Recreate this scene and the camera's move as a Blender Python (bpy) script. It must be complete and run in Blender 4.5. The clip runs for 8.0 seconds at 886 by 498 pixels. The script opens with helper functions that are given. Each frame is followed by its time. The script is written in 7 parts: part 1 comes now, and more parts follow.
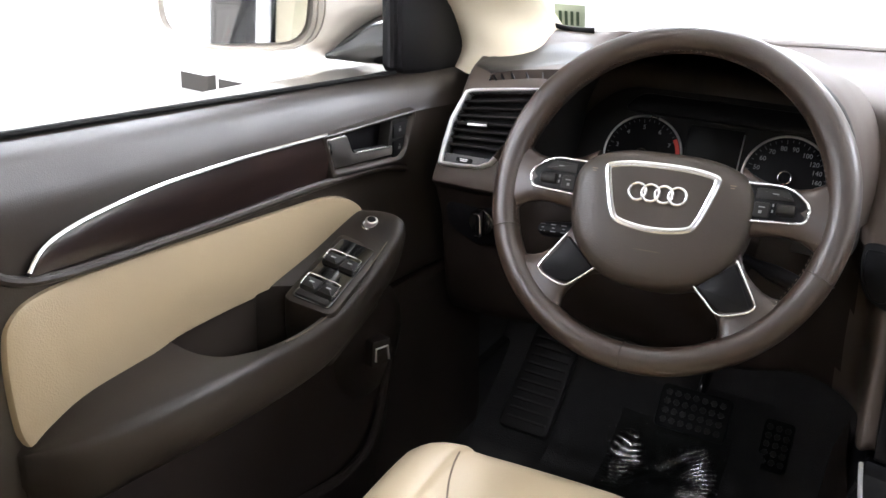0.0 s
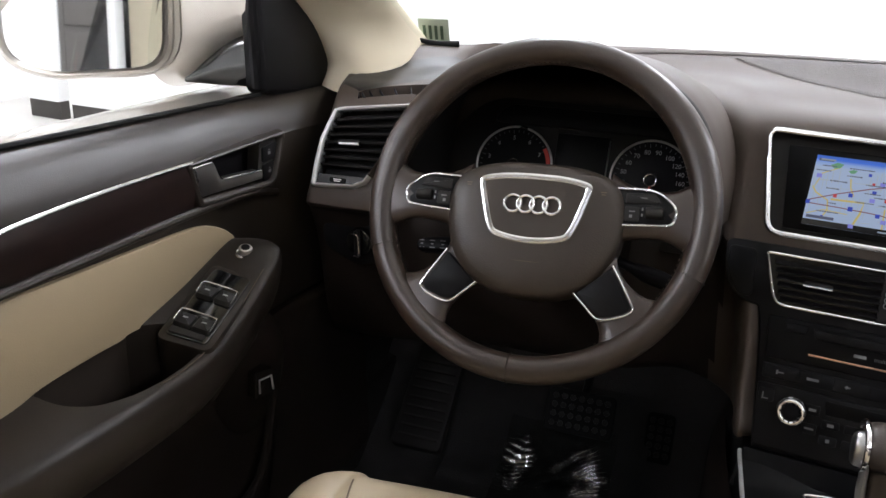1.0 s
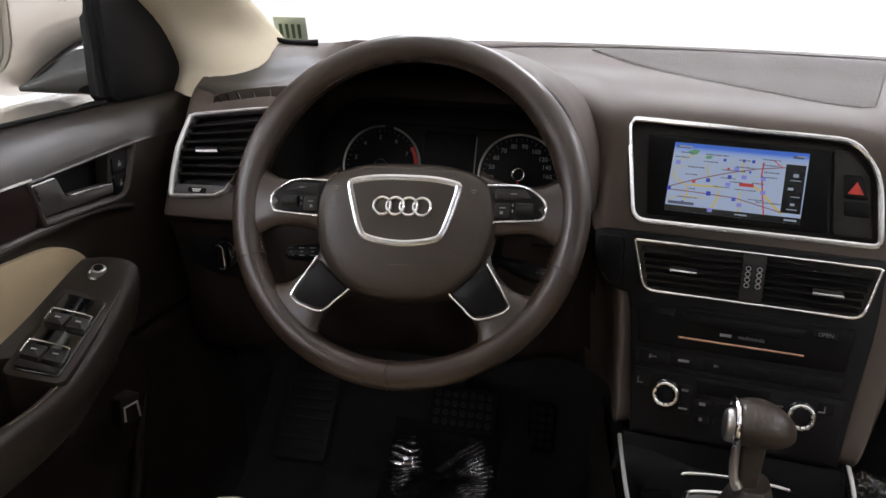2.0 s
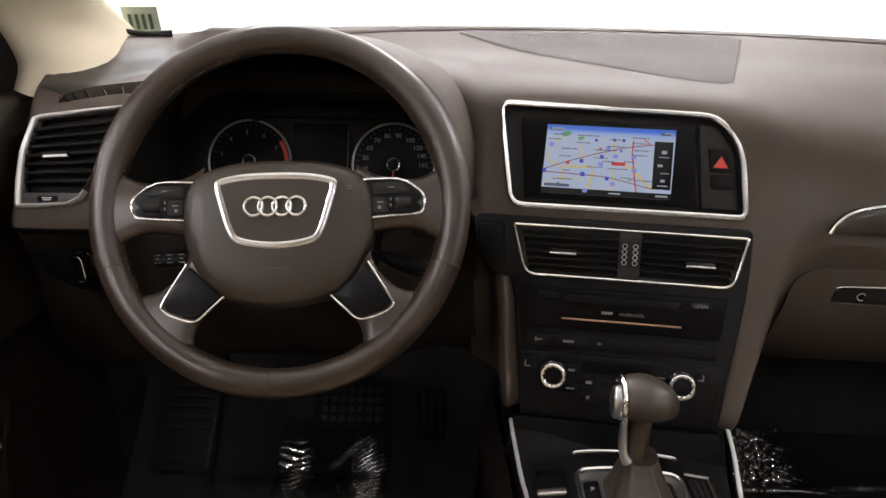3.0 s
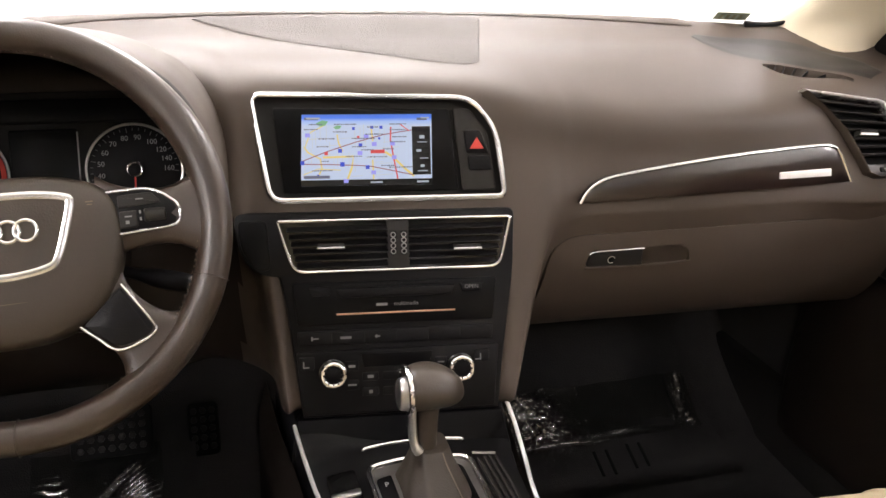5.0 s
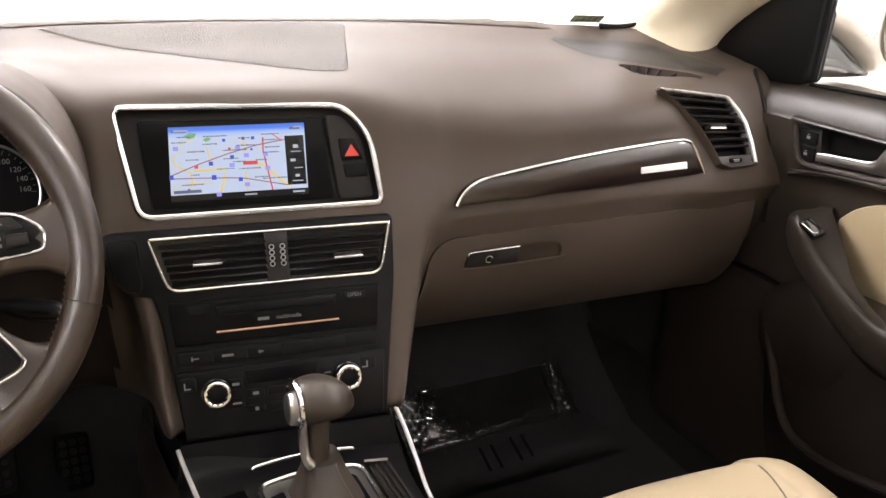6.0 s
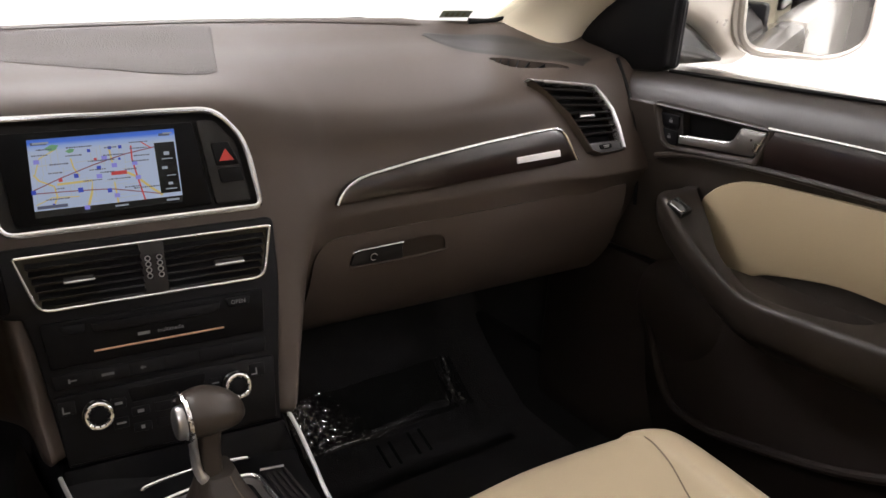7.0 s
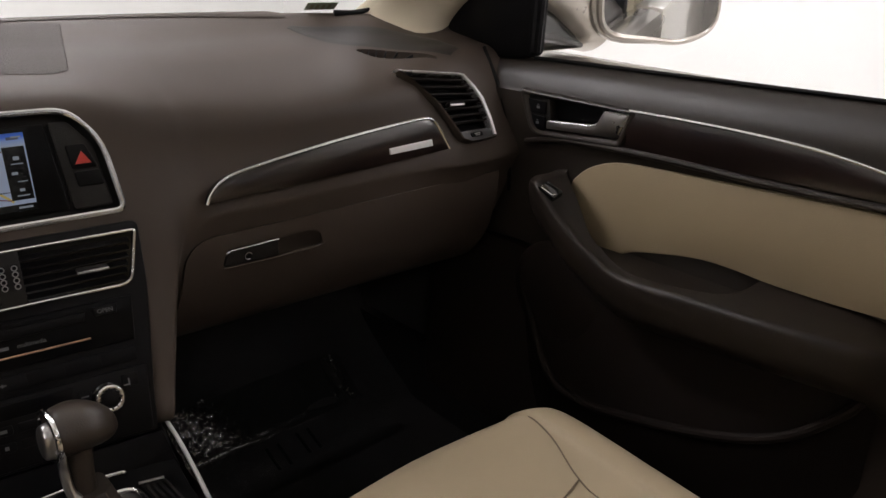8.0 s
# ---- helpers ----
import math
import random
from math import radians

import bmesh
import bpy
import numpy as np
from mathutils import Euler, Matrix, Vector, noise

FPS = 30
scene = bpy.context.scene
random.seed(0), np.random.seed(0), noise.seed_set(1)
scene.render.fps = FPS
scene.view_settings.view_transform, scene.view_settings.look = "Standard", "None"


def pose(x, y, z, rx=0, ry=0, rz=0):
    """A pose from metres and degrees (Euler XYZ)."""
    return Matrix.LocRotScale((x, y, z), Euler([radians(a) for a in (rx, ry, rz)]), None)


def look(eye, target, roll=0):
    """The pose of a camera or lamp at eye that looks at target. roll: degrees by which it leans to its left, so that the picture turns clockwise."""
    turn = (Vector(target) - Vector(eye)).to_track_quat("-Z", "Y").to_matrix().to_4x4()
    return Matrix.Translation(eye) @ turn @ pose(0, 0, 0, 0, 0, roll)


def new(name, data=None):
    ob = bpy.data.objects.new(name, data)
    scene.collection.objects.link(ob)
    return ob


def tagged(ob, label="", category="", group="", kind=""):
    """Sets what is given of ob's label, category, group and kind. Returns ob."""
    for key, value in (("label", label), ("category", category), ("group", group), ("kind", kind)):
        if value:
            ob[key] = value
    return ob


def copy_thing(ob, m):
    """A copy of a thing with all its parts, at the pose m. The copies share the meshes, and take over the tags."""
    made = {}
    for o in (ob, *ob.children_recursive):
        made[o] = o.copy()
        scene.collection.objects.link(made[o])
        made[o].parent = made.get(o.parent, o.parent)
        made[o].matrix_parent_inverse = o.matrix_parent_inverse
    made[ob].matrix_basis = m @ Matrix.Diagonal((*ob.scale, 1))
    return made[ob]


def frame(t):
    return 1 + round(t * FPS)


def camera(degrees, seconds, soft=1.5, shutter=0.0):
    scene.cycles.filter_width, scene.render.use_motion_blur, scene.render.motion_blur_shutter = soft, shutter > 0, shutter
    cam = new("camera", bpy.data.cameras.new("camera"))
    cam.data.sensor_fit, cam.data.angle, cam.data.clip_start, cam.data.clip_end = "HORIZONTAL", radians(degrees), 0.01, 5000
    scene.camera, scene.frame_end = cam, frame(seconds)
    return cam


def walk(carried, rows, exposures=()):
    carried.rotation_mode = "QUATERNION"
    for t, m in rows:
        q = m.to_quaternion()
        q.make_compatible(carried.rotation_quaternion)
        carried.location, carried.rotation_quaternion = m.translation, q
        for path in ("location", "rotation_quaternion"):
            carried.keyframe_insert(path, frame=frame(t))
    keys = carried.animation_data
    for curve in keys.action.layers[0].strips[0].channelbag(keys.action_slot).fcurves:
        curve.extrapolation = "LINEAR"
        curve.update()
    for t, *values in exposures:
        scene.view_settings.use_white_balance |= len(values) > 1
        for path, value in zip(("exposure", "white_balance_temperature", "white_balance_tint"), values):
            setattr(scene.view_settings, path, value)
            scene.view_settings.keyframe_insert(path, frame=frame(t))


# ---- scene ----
cam = camera(55.4, 8.0)
PATH = [
    (0, (-0.184, -0.816, 0.942), (-1.048, 0.841, 0.229), 3.0),
    (0.5, (-0.188, -0.809, 0.945), (-0.931, 0.917, 0.26), 2.5),
    (1, (-0.191, -0.802, 0.945), (-0.8, 0.98, 0.271), 2.1),
    (1.5, (-0.192, -0.79, 0.944), (-0.66, 1.037, 0.281), 2.0),
    (3, (-0.201, -0.748, 0.95), (-0.233, 1.121, 0.239), 1.1),
    (3.5, (-0.203, -0.735, 0.951), (-0.091, 1.125, 0.226), 1.3),
    (4, (-0.206, -0.722, 0.954), (0.049, 1.114, 0.202), 1.3),
    (4.5, (-0.211, -0.711, 0.953), (0.188, 1.098, 0.199), 1.5),
    (6, (-0.233, -0.696, 0.96), (0.611, 0.963, 0.228), 2.3),
    (6.5, (-0.236, -0.695, 0.959), (0.729, 0.895, 0.224), 2.0),
    (7, (-0.231, -0.701, 0.959), (0.842, 0.823, 0.232), 1.6),
    (7.5, (-0.225, -0.706, 0.956), (0.956, 0.739, 0.238), 1.6),
    (8, (-0.22, -0.708, 0.955), (1.058, 0.645, 0.222), 1.4),
]
EXPOSURE = [(0, -0.14, 6050, 10), (0.5, -0.70, 6100, 10), (1.0, -1.03, 6150, 10), (1.5, -1.2, 6200, 11), (3.0, -0.95, 6650, 12), (3.5, -0.75, 6850, 13), (4.5, -0.4, 6900, 13), (6.0, -0.2, 6850, 13), (6.5, -0.63, 6750, 13), (7.0, -1.06, 6650, 13), (7.5, -1.65, 6620, 13), (8.0, -2.0, 6680, 13)]
walk(cam, [(t, look(eye, target, roll)) for t, eye, target, roll in PATH], EXPOSURE)

# ---- world and light ----
world = bpy.data.worlds.new("world")
scene.world = world
world.use_nodes = True
world.node_tree.nodes["Background"].inputs[0].default_value = (0.95, 0.98, 1.0, 1)
world.node_tree.nodes["Background"].inputs[1].default_value = 0.15


# ---- materials ----
def material(name, color, rough=0.5, metal=0.0, grain=0.0, grain_size=900.0, stain=0.12, stain_size=9.0, coat=0.0, emit=0.0, rough_var=0.08, sheen=0.0, spec=0.5):
    """Principled surface with blotches at a large scale and a leather-like or pebbled grain at a small one."""
    m = bpy.data.materials.new(name)
    m.use_nodes = True
    nt = m.node_tree
    b = nt.nodes["Principled BSDF"]
    b.inputs["Metallic"].default_value = metal
    b.inputs["Roughness"].default_value = rough
    b.inputs["Coat Weight"].default_value = coat
    b.inputs["Coat Roughness"].default_value = 0.08
    b.inputs["Sheen Weight"].default_value = sheen
    b.inputs["Specular IOR Level"].default_value = spec
    co = nt.nodes.new("ShaderNodeTexCoord")
    big = nt.nodes.new("ShaderNodeTexNoise")
    big.inputs["Scale"].default_value = stain_size
    big.inputs["Detail"].default_value = 6
    nt.links.new(co.outputs["Object"], big.inputs["Vector"])
    mix = nt.nodes.new("ShaderNodeMix")
    mix.data_type = "RGBA"
    mix.inputs[6].default_value = (*[c * (1 - stain) for c in color], 1)
    mix.inputs[7].default_value = (*[min(1, c * (1 + stain)) for c in color], 1)
    nt.links.new(big.outputs["Fac"], mix.inputs[0])
    nt.links.new(mix.outputs[2], b.inputs["Base Color"])
    rr = nt.nodes.new("ShaderNodeMapRange")
    rr.inputs[3].default_value, rr.inputs[4].default_value = max(0.02, rough - rough_var), min(1, rough + rough_var)
    nt.links.new(big.outputs["Fac"], rr.inputs[0])
    nt.links.new(rr.outputs[0], b.inputs["Roughness"])
    if grain:
        cell = nt.nodes.new("ShaderNodeTexVoronoi")
        cell.inputs["Scale"].default_value = grain_size
        nt.links.new(co.outputs["Object"], cell.inputs["Vector"])
        bump = nt.nodes.new("ShaderNodeBump")
        bump.inputs["Strength"].default_value = grain
        bump.inputs["Distance"].default_value = 0.0006
        nt.links.new(cell.outputs["Distance"], bump.inputs["Height"])
        nt.links.new(bump.outputs[0], b.inputs["Normal"])
    if emit:
        b.inputs["Emission Color"].default_value = (*color, 1)
        b.inputs["Emission Strength"].default_value = emit
    return m


def wood_material(name, dark, light):
    m = material(name, dark, 0.28, coat=0.6, stain=0.0, rough_var=0.0)
    nt = m.node_tree
    b = nt.nodes["Principled BSDF"]
    co = nt.nodes.new("ShaderNodeTexCoord")
    mp = nt.nodes.new("ShaderNodeMapping")
    mp.inputs["Scale"].default_value = (1.0, 1.0, 7.0)
    wave = nt.nodes.new("ShaderNodeTexNoise")
    wave.inputs["Scale"].default_value = 14
    wave.inputs["Detail"].default_value = 4
    wave.inputs["Distortion"].default_value = 0.25
    ramp = nt.nodes.new("ShaderNodeValToRGB")
    ramp.color_ramp.elements[0].position, ramp.color_ramp.elements[1].position = 0.25, 0.78
    ramp.color_ramp.elements[0].color, ramp.color_ramp.elements[1].color = (*dark, 1), (*light, 1)
    nt.links.new(co.outputs["Object"], mp.inputs[0])
    nt.links.new(mp.outputs[0], wave.inputs["Vector"])
    nt.links.new(wave.outputs["Fac"], ramp.inputs[0])
    nt.links.new(ramp.outputs[0], b.inputs["Base Color"])
    return m


def glass_material(name, gloss=0.06):
    m = bpy.data.materials.new(name)
    m.use_nodes = True
    nt = m.node_tree
    nt.nodes.remove(nt.nodes["Principled BSDF"])
    tr, gl, mx = (nt.nodes.new(k) for k in ("ShaderNodeBsdfTransparent", "ShaderNodeBsdfGlossy", "ShaderNodeMixShader"))
    tr.inputs[0].default_value = (0.93, 0.95, 0.93, 1)
    gl.inputs["Roughness"].default_value = 0.02
    mx.inputs[0].default_value = gloss
    nt.links.new(tr.outputs[0], mx.inputs[1])
    nt.links.new(gl.outputs[0], mx.inputs[2])
    nt.links.new(mx.outputs[0], nt.nodes["Material Output"].inputs[0])
    return m


def wrap_material(name):
    """Clear crumpled film: mostly see-through, with sharp glints on its folds."""
    m = glass_material(name, 0.16)
    nt = m.node_tree
    gl = [n for n in nt.nodes if n.type == "BSDF_GLOSSY"][0]
    gl.inputs["Roughness"].default_value = 0.015
    tex = nt.nodes.new("ShaderNodeTexNoise")
    tex.inputs["Scale"].default_value = 90
    tex.inputs["Distortion"].default_value = 1.5
    bump = nt.nodes.new("ShaderNodeBump")
    bump.inputs["Strength"].default_value = 0.05
    bump.inputs["Distance"].default_value = 0.003
    nt.links.new(tex.outputs["Fac"], bump.inputs["Height"])
    nt.links.new(bump.outputs[0], gl.inputs["Normal"])
    return m


BROWN = material("brown_soft_plastic", (0.0545, 0.0408, 0.0318), 0.56, grain=0.13, grain_size=1100, stain=0.06, spec=0.34)
LID = material("brown_glovebox_plastic", (0.0515, 0.0385, 0.0299), 0.60, grain=0.15, grain_size=1100, stain=0.06, spec=0.28)
# hard brown plastic, darkened further to stand in for shade low down
BROWN_LOW = material("brown_plastic_shade_dark", (0.0165, 0.0122, 0.0100), 0.6, grain=0.35, grain_size=1100, stain=0.08, spec=0.12)
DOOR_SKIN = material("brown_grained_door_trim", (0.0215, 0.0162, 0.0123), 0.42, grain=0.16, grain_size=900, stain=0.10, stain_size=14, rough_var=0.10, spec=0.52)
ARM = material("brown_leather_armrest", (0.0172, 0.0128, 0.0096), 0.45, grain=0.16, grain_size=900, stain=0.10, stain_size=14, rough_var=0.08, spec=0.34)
GRILLE = material("brown_speaker_mesh", (0.045, 0.037, 0.031), 0.7, grain=1.0, grain_size=420, stain=0.05)
LEATHER = material("brown_leather", (0.0278, 0.0177, 0.0125), 0.34, grain=0.12, grain_size=700, stain=0.12, stain_size=26, rough_var=0.02, spec=0.55)
GRIP = material("worn_brown_leather_grip", (0.0352, 0.0261, 0.0193), 0.42, grain=0.18, grain_size=600, stain=0.14, stain_size=30, rough_var=0.16, spec=0.42)
GAITER = material("soft_brown_leather", (0.029, 0.0210, 0.0150), 0.55, grain=0.35, grain_size=500, stain=0.14, stain_size=30)
BEIGE = material("beige_leather", (0.47, 0.385, 0.255), 0.50, grain=0.18, grain_size=650, stain=0.06)
# yellower copy of the seat beige, darkened for the shade on the doors
INSET = material("yellowish_beige_shaded", (0.318, 0.252, 0.156), 0.52, grain=0.22, grain_size=650, stain=0.07)
CREAM = material("cream_cloth_trim", (0.66, 0.59, 0.44), 0.85, grain=0.5, grain_size=1500, stain=0.05)
ROOF_CLOTH = material("beige_roof_cloth", (0.36, 0.33, 0.27), 0.9, grain=0.5, grain_size=1500, stain=0.05)
BLACK = material("black_plastic", (0.0052, 0.0049, 0.0055), 0.45, grain=0.2, stain=0.2, spec=0.13)
GLOSS = material("gloss_black_panel", (0.006, 0.006, 0.006), 0.12, coat=0.5, stain=0.2, rough_var=0.05)
PIANO = material("dark_satin_panel", (0.0030, 0.0029, 0.0034), 0.36, stain=0.2, rough_var=0.04, spec=0.10)
SATIN = material("charcoal_plastic", (0.018, 0.0165, 0.0155), 0.5, grain=0.3, stain=0.15, spec=0.18)
CORNER = material("dark_corner_trim", (0.0175, 0.0158, 0.0142), 0.45, grain=0.2, stain=0.12, spec=0.26)
CHROME = material("satin_chrome", (0.80, 0.795, 0.79), 0.2, 1.0, stain=0.05, rough_var=0.06)
SILVER = material("brushed_aluminium", (0.62, 0.61, 0.60), 0.3, 1.0, stain=0.08)
WOOD = wood_material("dark_walnut", (0.0075, 0.0042, 0.0037), (0.0225, 0.0128, 0.0112))
CARPET = material("black_carpet", (0.028, 0.026, 0.026), 0.95, grain=1.0, grain_size=500, stain=0.35, stain_size=40)
RUBBER = material("black_rubber", (0.009, 0.009, 0.009), 0.7, grain=0.3, stain=0.2, spec=0.12)
SEAM = material("dark_brown_seam", (0.17, 0.13, 0.09), 0.7)
STITCH = material("brown_thread", (0.12, 0.095, 0.07), 0.8)
# half-metal grey, its pale colour standing in for highlights on thin edges
EDGE = material("pale_highlight_edge", (0.72, 0.71, 0.70), 0.42, 0.5, stain=0.05)
EDGE_BRIGHT = material("bright_satin_surround", (0.90, 0.895, 0.89), 0.30, 0.6, stain=0.03)
VENT_BASE = material("grey_satin_plastic", (0.055, 0.053, 0.055), 0.35, stain=0.08)
# near-white base carries the badge's highlight in its colour
BADGE = material("highlight_white_metal", (0.88, 0.87, 0.86), 0.45, 0.15, stain=0.03)
PAINT = material("champagne_paint", (0.50, 0.46, 0.41), 0.3, 0.5, coat=1.0, stain=0.03)
GLASS = glass_material("window_glass", 0.03)
ROOF_GLASS = glass_material("added_roof_glass", 0.05)
[n for n in ROOF_GLASS.node_tree.nodes if n.type == "BSDF_TRANSPARENT"][0].inputs[0].default_value = (0.13, 0.132, 0.133, 1)
TINT = glass_material("tinted_glass", 0.05)
[n for n in TINT.node_tree.nodes if n.type == "BSDF_TRANSPARENT"][0].inputs[0].default_value = (0.30, 0.305, 0.305, 1)
MIRROR = material("mirror_glass", (0.85, 0.86, 0.86), 0.02, 1.0, stain=0.01, rough_var=0.0)
WRAP = wrap_material("clear_plastic_film")
WHITE_MARK = material("grey_white_print", (0.30, 0.30, 0.30), 0.5, stain=0.05)
DIM_MARK = material("dim_grey_print", (0.16, 0.16, 0.16), 0.5, stain=0.05)
# red print with a faint added glow to keep it bright
RED_MARK = material("faintly_glowing_red_print", (0.42, 0.03, 0.02), 0.5, emit=0.16)
WALL_PAINT = material("white_wall_paint", (0.90, 0.90, 0.89), 0.8, stain=0.03, stain_size=1.5)
UPPER_PAINT = material("white_upper_paint", (0.82, 0.81, 0.79), 0.8, stain=0.05, stain_size=1.5)
GREY_PAINT = material("grey_base_paint", (0.05, 0.045, 0.04), 0.8, stain=0.1, stain_size=1.5)
CONCRETE = material("pale_floor_coating", (0.84, 0.82, 0.78), 0.35, grain=0.3, grain_size=60, stain=0.15, stain_size=2)
LAMP = material("lamp_diffuser", (0.985, 0.965, 1.02), 0.5, emit=85.0, stain=0.0)


# ---- mesh helpers ----
def empty(name, place, label, category, group="", kind=""):
    e = new(name)
    e.location = place
    e.empty_display_size = 0.05
    return tagged(e, label, category, group, kind)


def base_of(ob):
    m = Matrix.Identity(4)
    while ob:
        m = Matrix.Translation(ob.location) @ m
        ob = ob.parent
    return m


def part(name, bm, mat, parent=None, label="", sharp=35, smooth=True):
    """One mesh object out of a bmesh whose points are in the world."""
    bmesh.ops.recalc_face_normals(bm, faces=bm.faces)
    me = bpy.data.meshes.new(name)
    bm.to_mesh(me)
    bm.free()
    for p in me.polygons:
        p.use_smooth = smooth and len(p.vertices) <= 4
    if smooth and sharp:
        me.set_sharp_from_angle(angle=radians(sharp))
    me.materials.append(mat)
    ob = new(name, me)
    if parent:
        me.transform(base_of(parent).inverted())
        ob.parent = parent
    if label:
        ob["label"] = label
    return ob


def structure(name, bm, mat, label, category, sharp=35, smooth=True):
    return tagged(part(name, bm, mat, None, "", sharp, smooth), label, category, "", "structure")


def thing(name, bm, mat, label, category, group="", kind=""):
    """A thing of one mesh, with its origin at the middle of its base."""
    pts = [v.co for v in bm.verts]
    lo, hi = (Vector([f(p[i] for p in pts) for i in range(3)]) for f in (min, max))
    base = Vector(((lo.x + hi.x) / 2, (lo.y + hi.y) / 2, lo.z))
    bmesh.ops.translate(bm, verts=bm.verts, vec=-base)
    ob = part(name, bm, mat)
    ob.location = base
    return tagged(ob, label, category, group, kind)


def spline(pts, n=8, closed=False):
    """Points along a smooth curve (Catmull-Rom) through pts; n to a span."""
    P = [Vector(p) for p in pts]
    k = len(P)
    out = []
    for i in range(k if closed else k - 1):
        a, b, c, d = ((P[(i + j) % k] for j in (-1, 0, 1, 2)) if closed else (P[max(0, i - 1)], P[i], P[i + 1], P[min(k - 1, i + 2)]))
        for s in range(n):
            t = s / n
            out.append(0.5 * ((2 * b) + (c - a) * t + (2 * a - 5 * b + 4 * c - d) * t * t + (3 * b - a - 3 * c + d) * t**3))
    if not closed:
        out.append(P[-1])
    return out


def rounded(pts, r, n=5):
    """A closed outline with its corners rounded: r is one radius or one for each corner."""
    P = [Vector(p) for p in pts]
    k, out = len(P), []
    for i in range(k):
        a, b, c = P[i - 1], P[i], P[(i + 1) % k]
        rad = r[i] if isinstance(r, (list, tuple)) else r
        u, v = (a - b), (c - b)
        d = min(rad, u.length * 0.49, v.length * 0.49)
        p, q = b + u.normalized() * d, b + v.normalized() * d
        for s in range(n + 1):
            t = s / n
            out.append((1 - t) ** 2 * p + 2 * t * (1 - t) * b + t * t * q)
    return out


def grid_faces(bm, rows, close_v=False, cap=False):
    vs = [[bm.verts.new(p) for p in row] for row in rows]
    for a, b in zip(vs, vs[1:]):
        n = len(a)
        for j in range(n if close_v else n - 1):
            bm.faces.new((a[j], a[(j + 1) % n], b[(j + 1) % n], b[j]))
    if cap:
        bm.faces.new(vs[0])
        bm.faces.new(vs[-1][::-1])
    return vs


def loft(rows, n=4, m=4, closed=True, cap=True):
    """A smooth body through key sections: n steps between sections, m between the points of one."""
    bm = bmesh.new()
    dense = [spline(r, m, closed) for r in rows] if m > 1 else [[Vector(p) for p in r] for r in rows]
    cols = [spline([r[j] for r in dense], n) for j in range(len(dense[0]))]
    grid_faces(bm, [list(r) for r in zip(*cols)], closed, cap)
    return bm


def tube(path, r, closed=False, seg=10, flat=1.0, up=None, bm=None):
    """A round or flattened bar along a path. up: the way that the flattened side faces."""
    bm = bm or bmesh.new()
    P = [Vector(p) for p in path]
    k, rows = len(P), []
    if closed and not up:
        # one steady side for the whole ring: the normal of its loop
        up = sum((P[i - 1].cross(P[i]) for i in range(k)), Vector()).normalized()
    for i, p in enumerate(P):
        t = (P[(i + 1) % k] - P[i - 1]) if closed else (P[min(i + 1, k - 1)] - P[max(i - 1, 0)])
        t.normalize()
        ref = Vector(up) if up else (Vector((0, 0, 1)) if abs(t.z) < 0.9 else Vector((1, 0, 0)))
        a = t.cross(ref).normalized()
        b = a.cross(t).normalized()
        rr = r[i] if isinstance(r, (list, tuple)) else r
        rows.append([p + rr * (math.cos(w) * a + flat * math.sin(w) * b) for w in (2 * math.pi * s / seg for s in range(seg))])
    if closed:
        rows.append(rows[0])
        vs = [[bm.verts.new(q) for q in row] for row in rows[:-1]]
        vs.append(vs[0])
        for a, b in zip(vs, vs[1:]):
            for j in range(seg):
                bm.faces.new((a[j], a[(j + 1) % seg], b[(j + 1) % seg], b[j]))
    else:
        grid_faces(bm, rows, True, True)
    return bm


def plate(outline, depth, m=None, bevel=0.0, bm=None, crown=0.0):
    """A panel cut to an outline in its own plane (x right, y up, z out of the face), its face at z = 0, its back at -depth."""
    bm = bm or bmesh.new()
    m = m or Matrix.Identity(4)
    O = [Vector((p[0], p[1], 0)) for p in outline]
    mid = sum(O, Vector()) / len(O)
    turn = 1 if sum(O[i - 1].x * O[i].y - O[i].x * O[i - 1].y for i in range(len(O))) > 0 else -1

    def ring(inset, z):
        row = []
        for i, p in enumerate(O):
            t = (O[(i + 1) % len(O)] - O[i - 1]).normalized()
            nrm = Vector((-t.y, t.x, 0)) * turn
            row.append(m @ (p + nrm * inset + Vector((0, 0, z))))
        return row
    rows = [ring(0, -depth), ring(0, -bevel)]
    if bevel:
        rows += [ring(bevel * 0.3, -bevel * 0.3), ring(bevel, 0)]
    vs = [[bm.verts.new(p) for p in row] for row in rows]
    n = len(O)
    for a, b in zip(vs, vs[1:]):
        for j in range(n):
            bm.faces.new((a[j], a[(j + 1) % n], b[(j + 1) % n], b[j]))
    bm.faces.new(vs[0][::-1])
    if crown:
        c = bm.verts.new(m @ (mid + Vector((0, 0, crown))))
        half = [bm.verts.new(m @ ((O[i] + mid) / 2 + Vector((0, 0, crown * 0.75)))) for i in range(n)]
        for j in range(n):
            bm.faces.new((vs[-1][j], vs[-1][(j + 1) % n], half[(j + 1) % n], half[j]))
            bm.faces.new((half[j], half[(j + 1) % n], c))
    else:
        bm.faces.new(vs[-1])
    return bm


def box(lo, hi, bevel=0.003, bm=None, m=None):
    bm = bm or bmesh.new()
    m = m or Matrix.Identity(4)
    old = set(bm.verts)
    made = bmesh.ops.create_cube(bm, size=1)
    lo, hi = Vector(lo), Vector(hi)
    for v in made["verts"]:
        v.co = Vector([lo[i] + (v.co[i] + 0.5) * (hi[i] - lo[i]) for i in range(3)])
    if bevel:
        es = {e for v in made["verts"] for e in v.link_edges}
        bmesh.ops.bevel(bm, geom=list(es), offset=bevel, segments=2, affect="EDGES", profile=0.6)
    for v in bm.verts:
        if v not in old:
            v.co = m @ v.co
    return bm


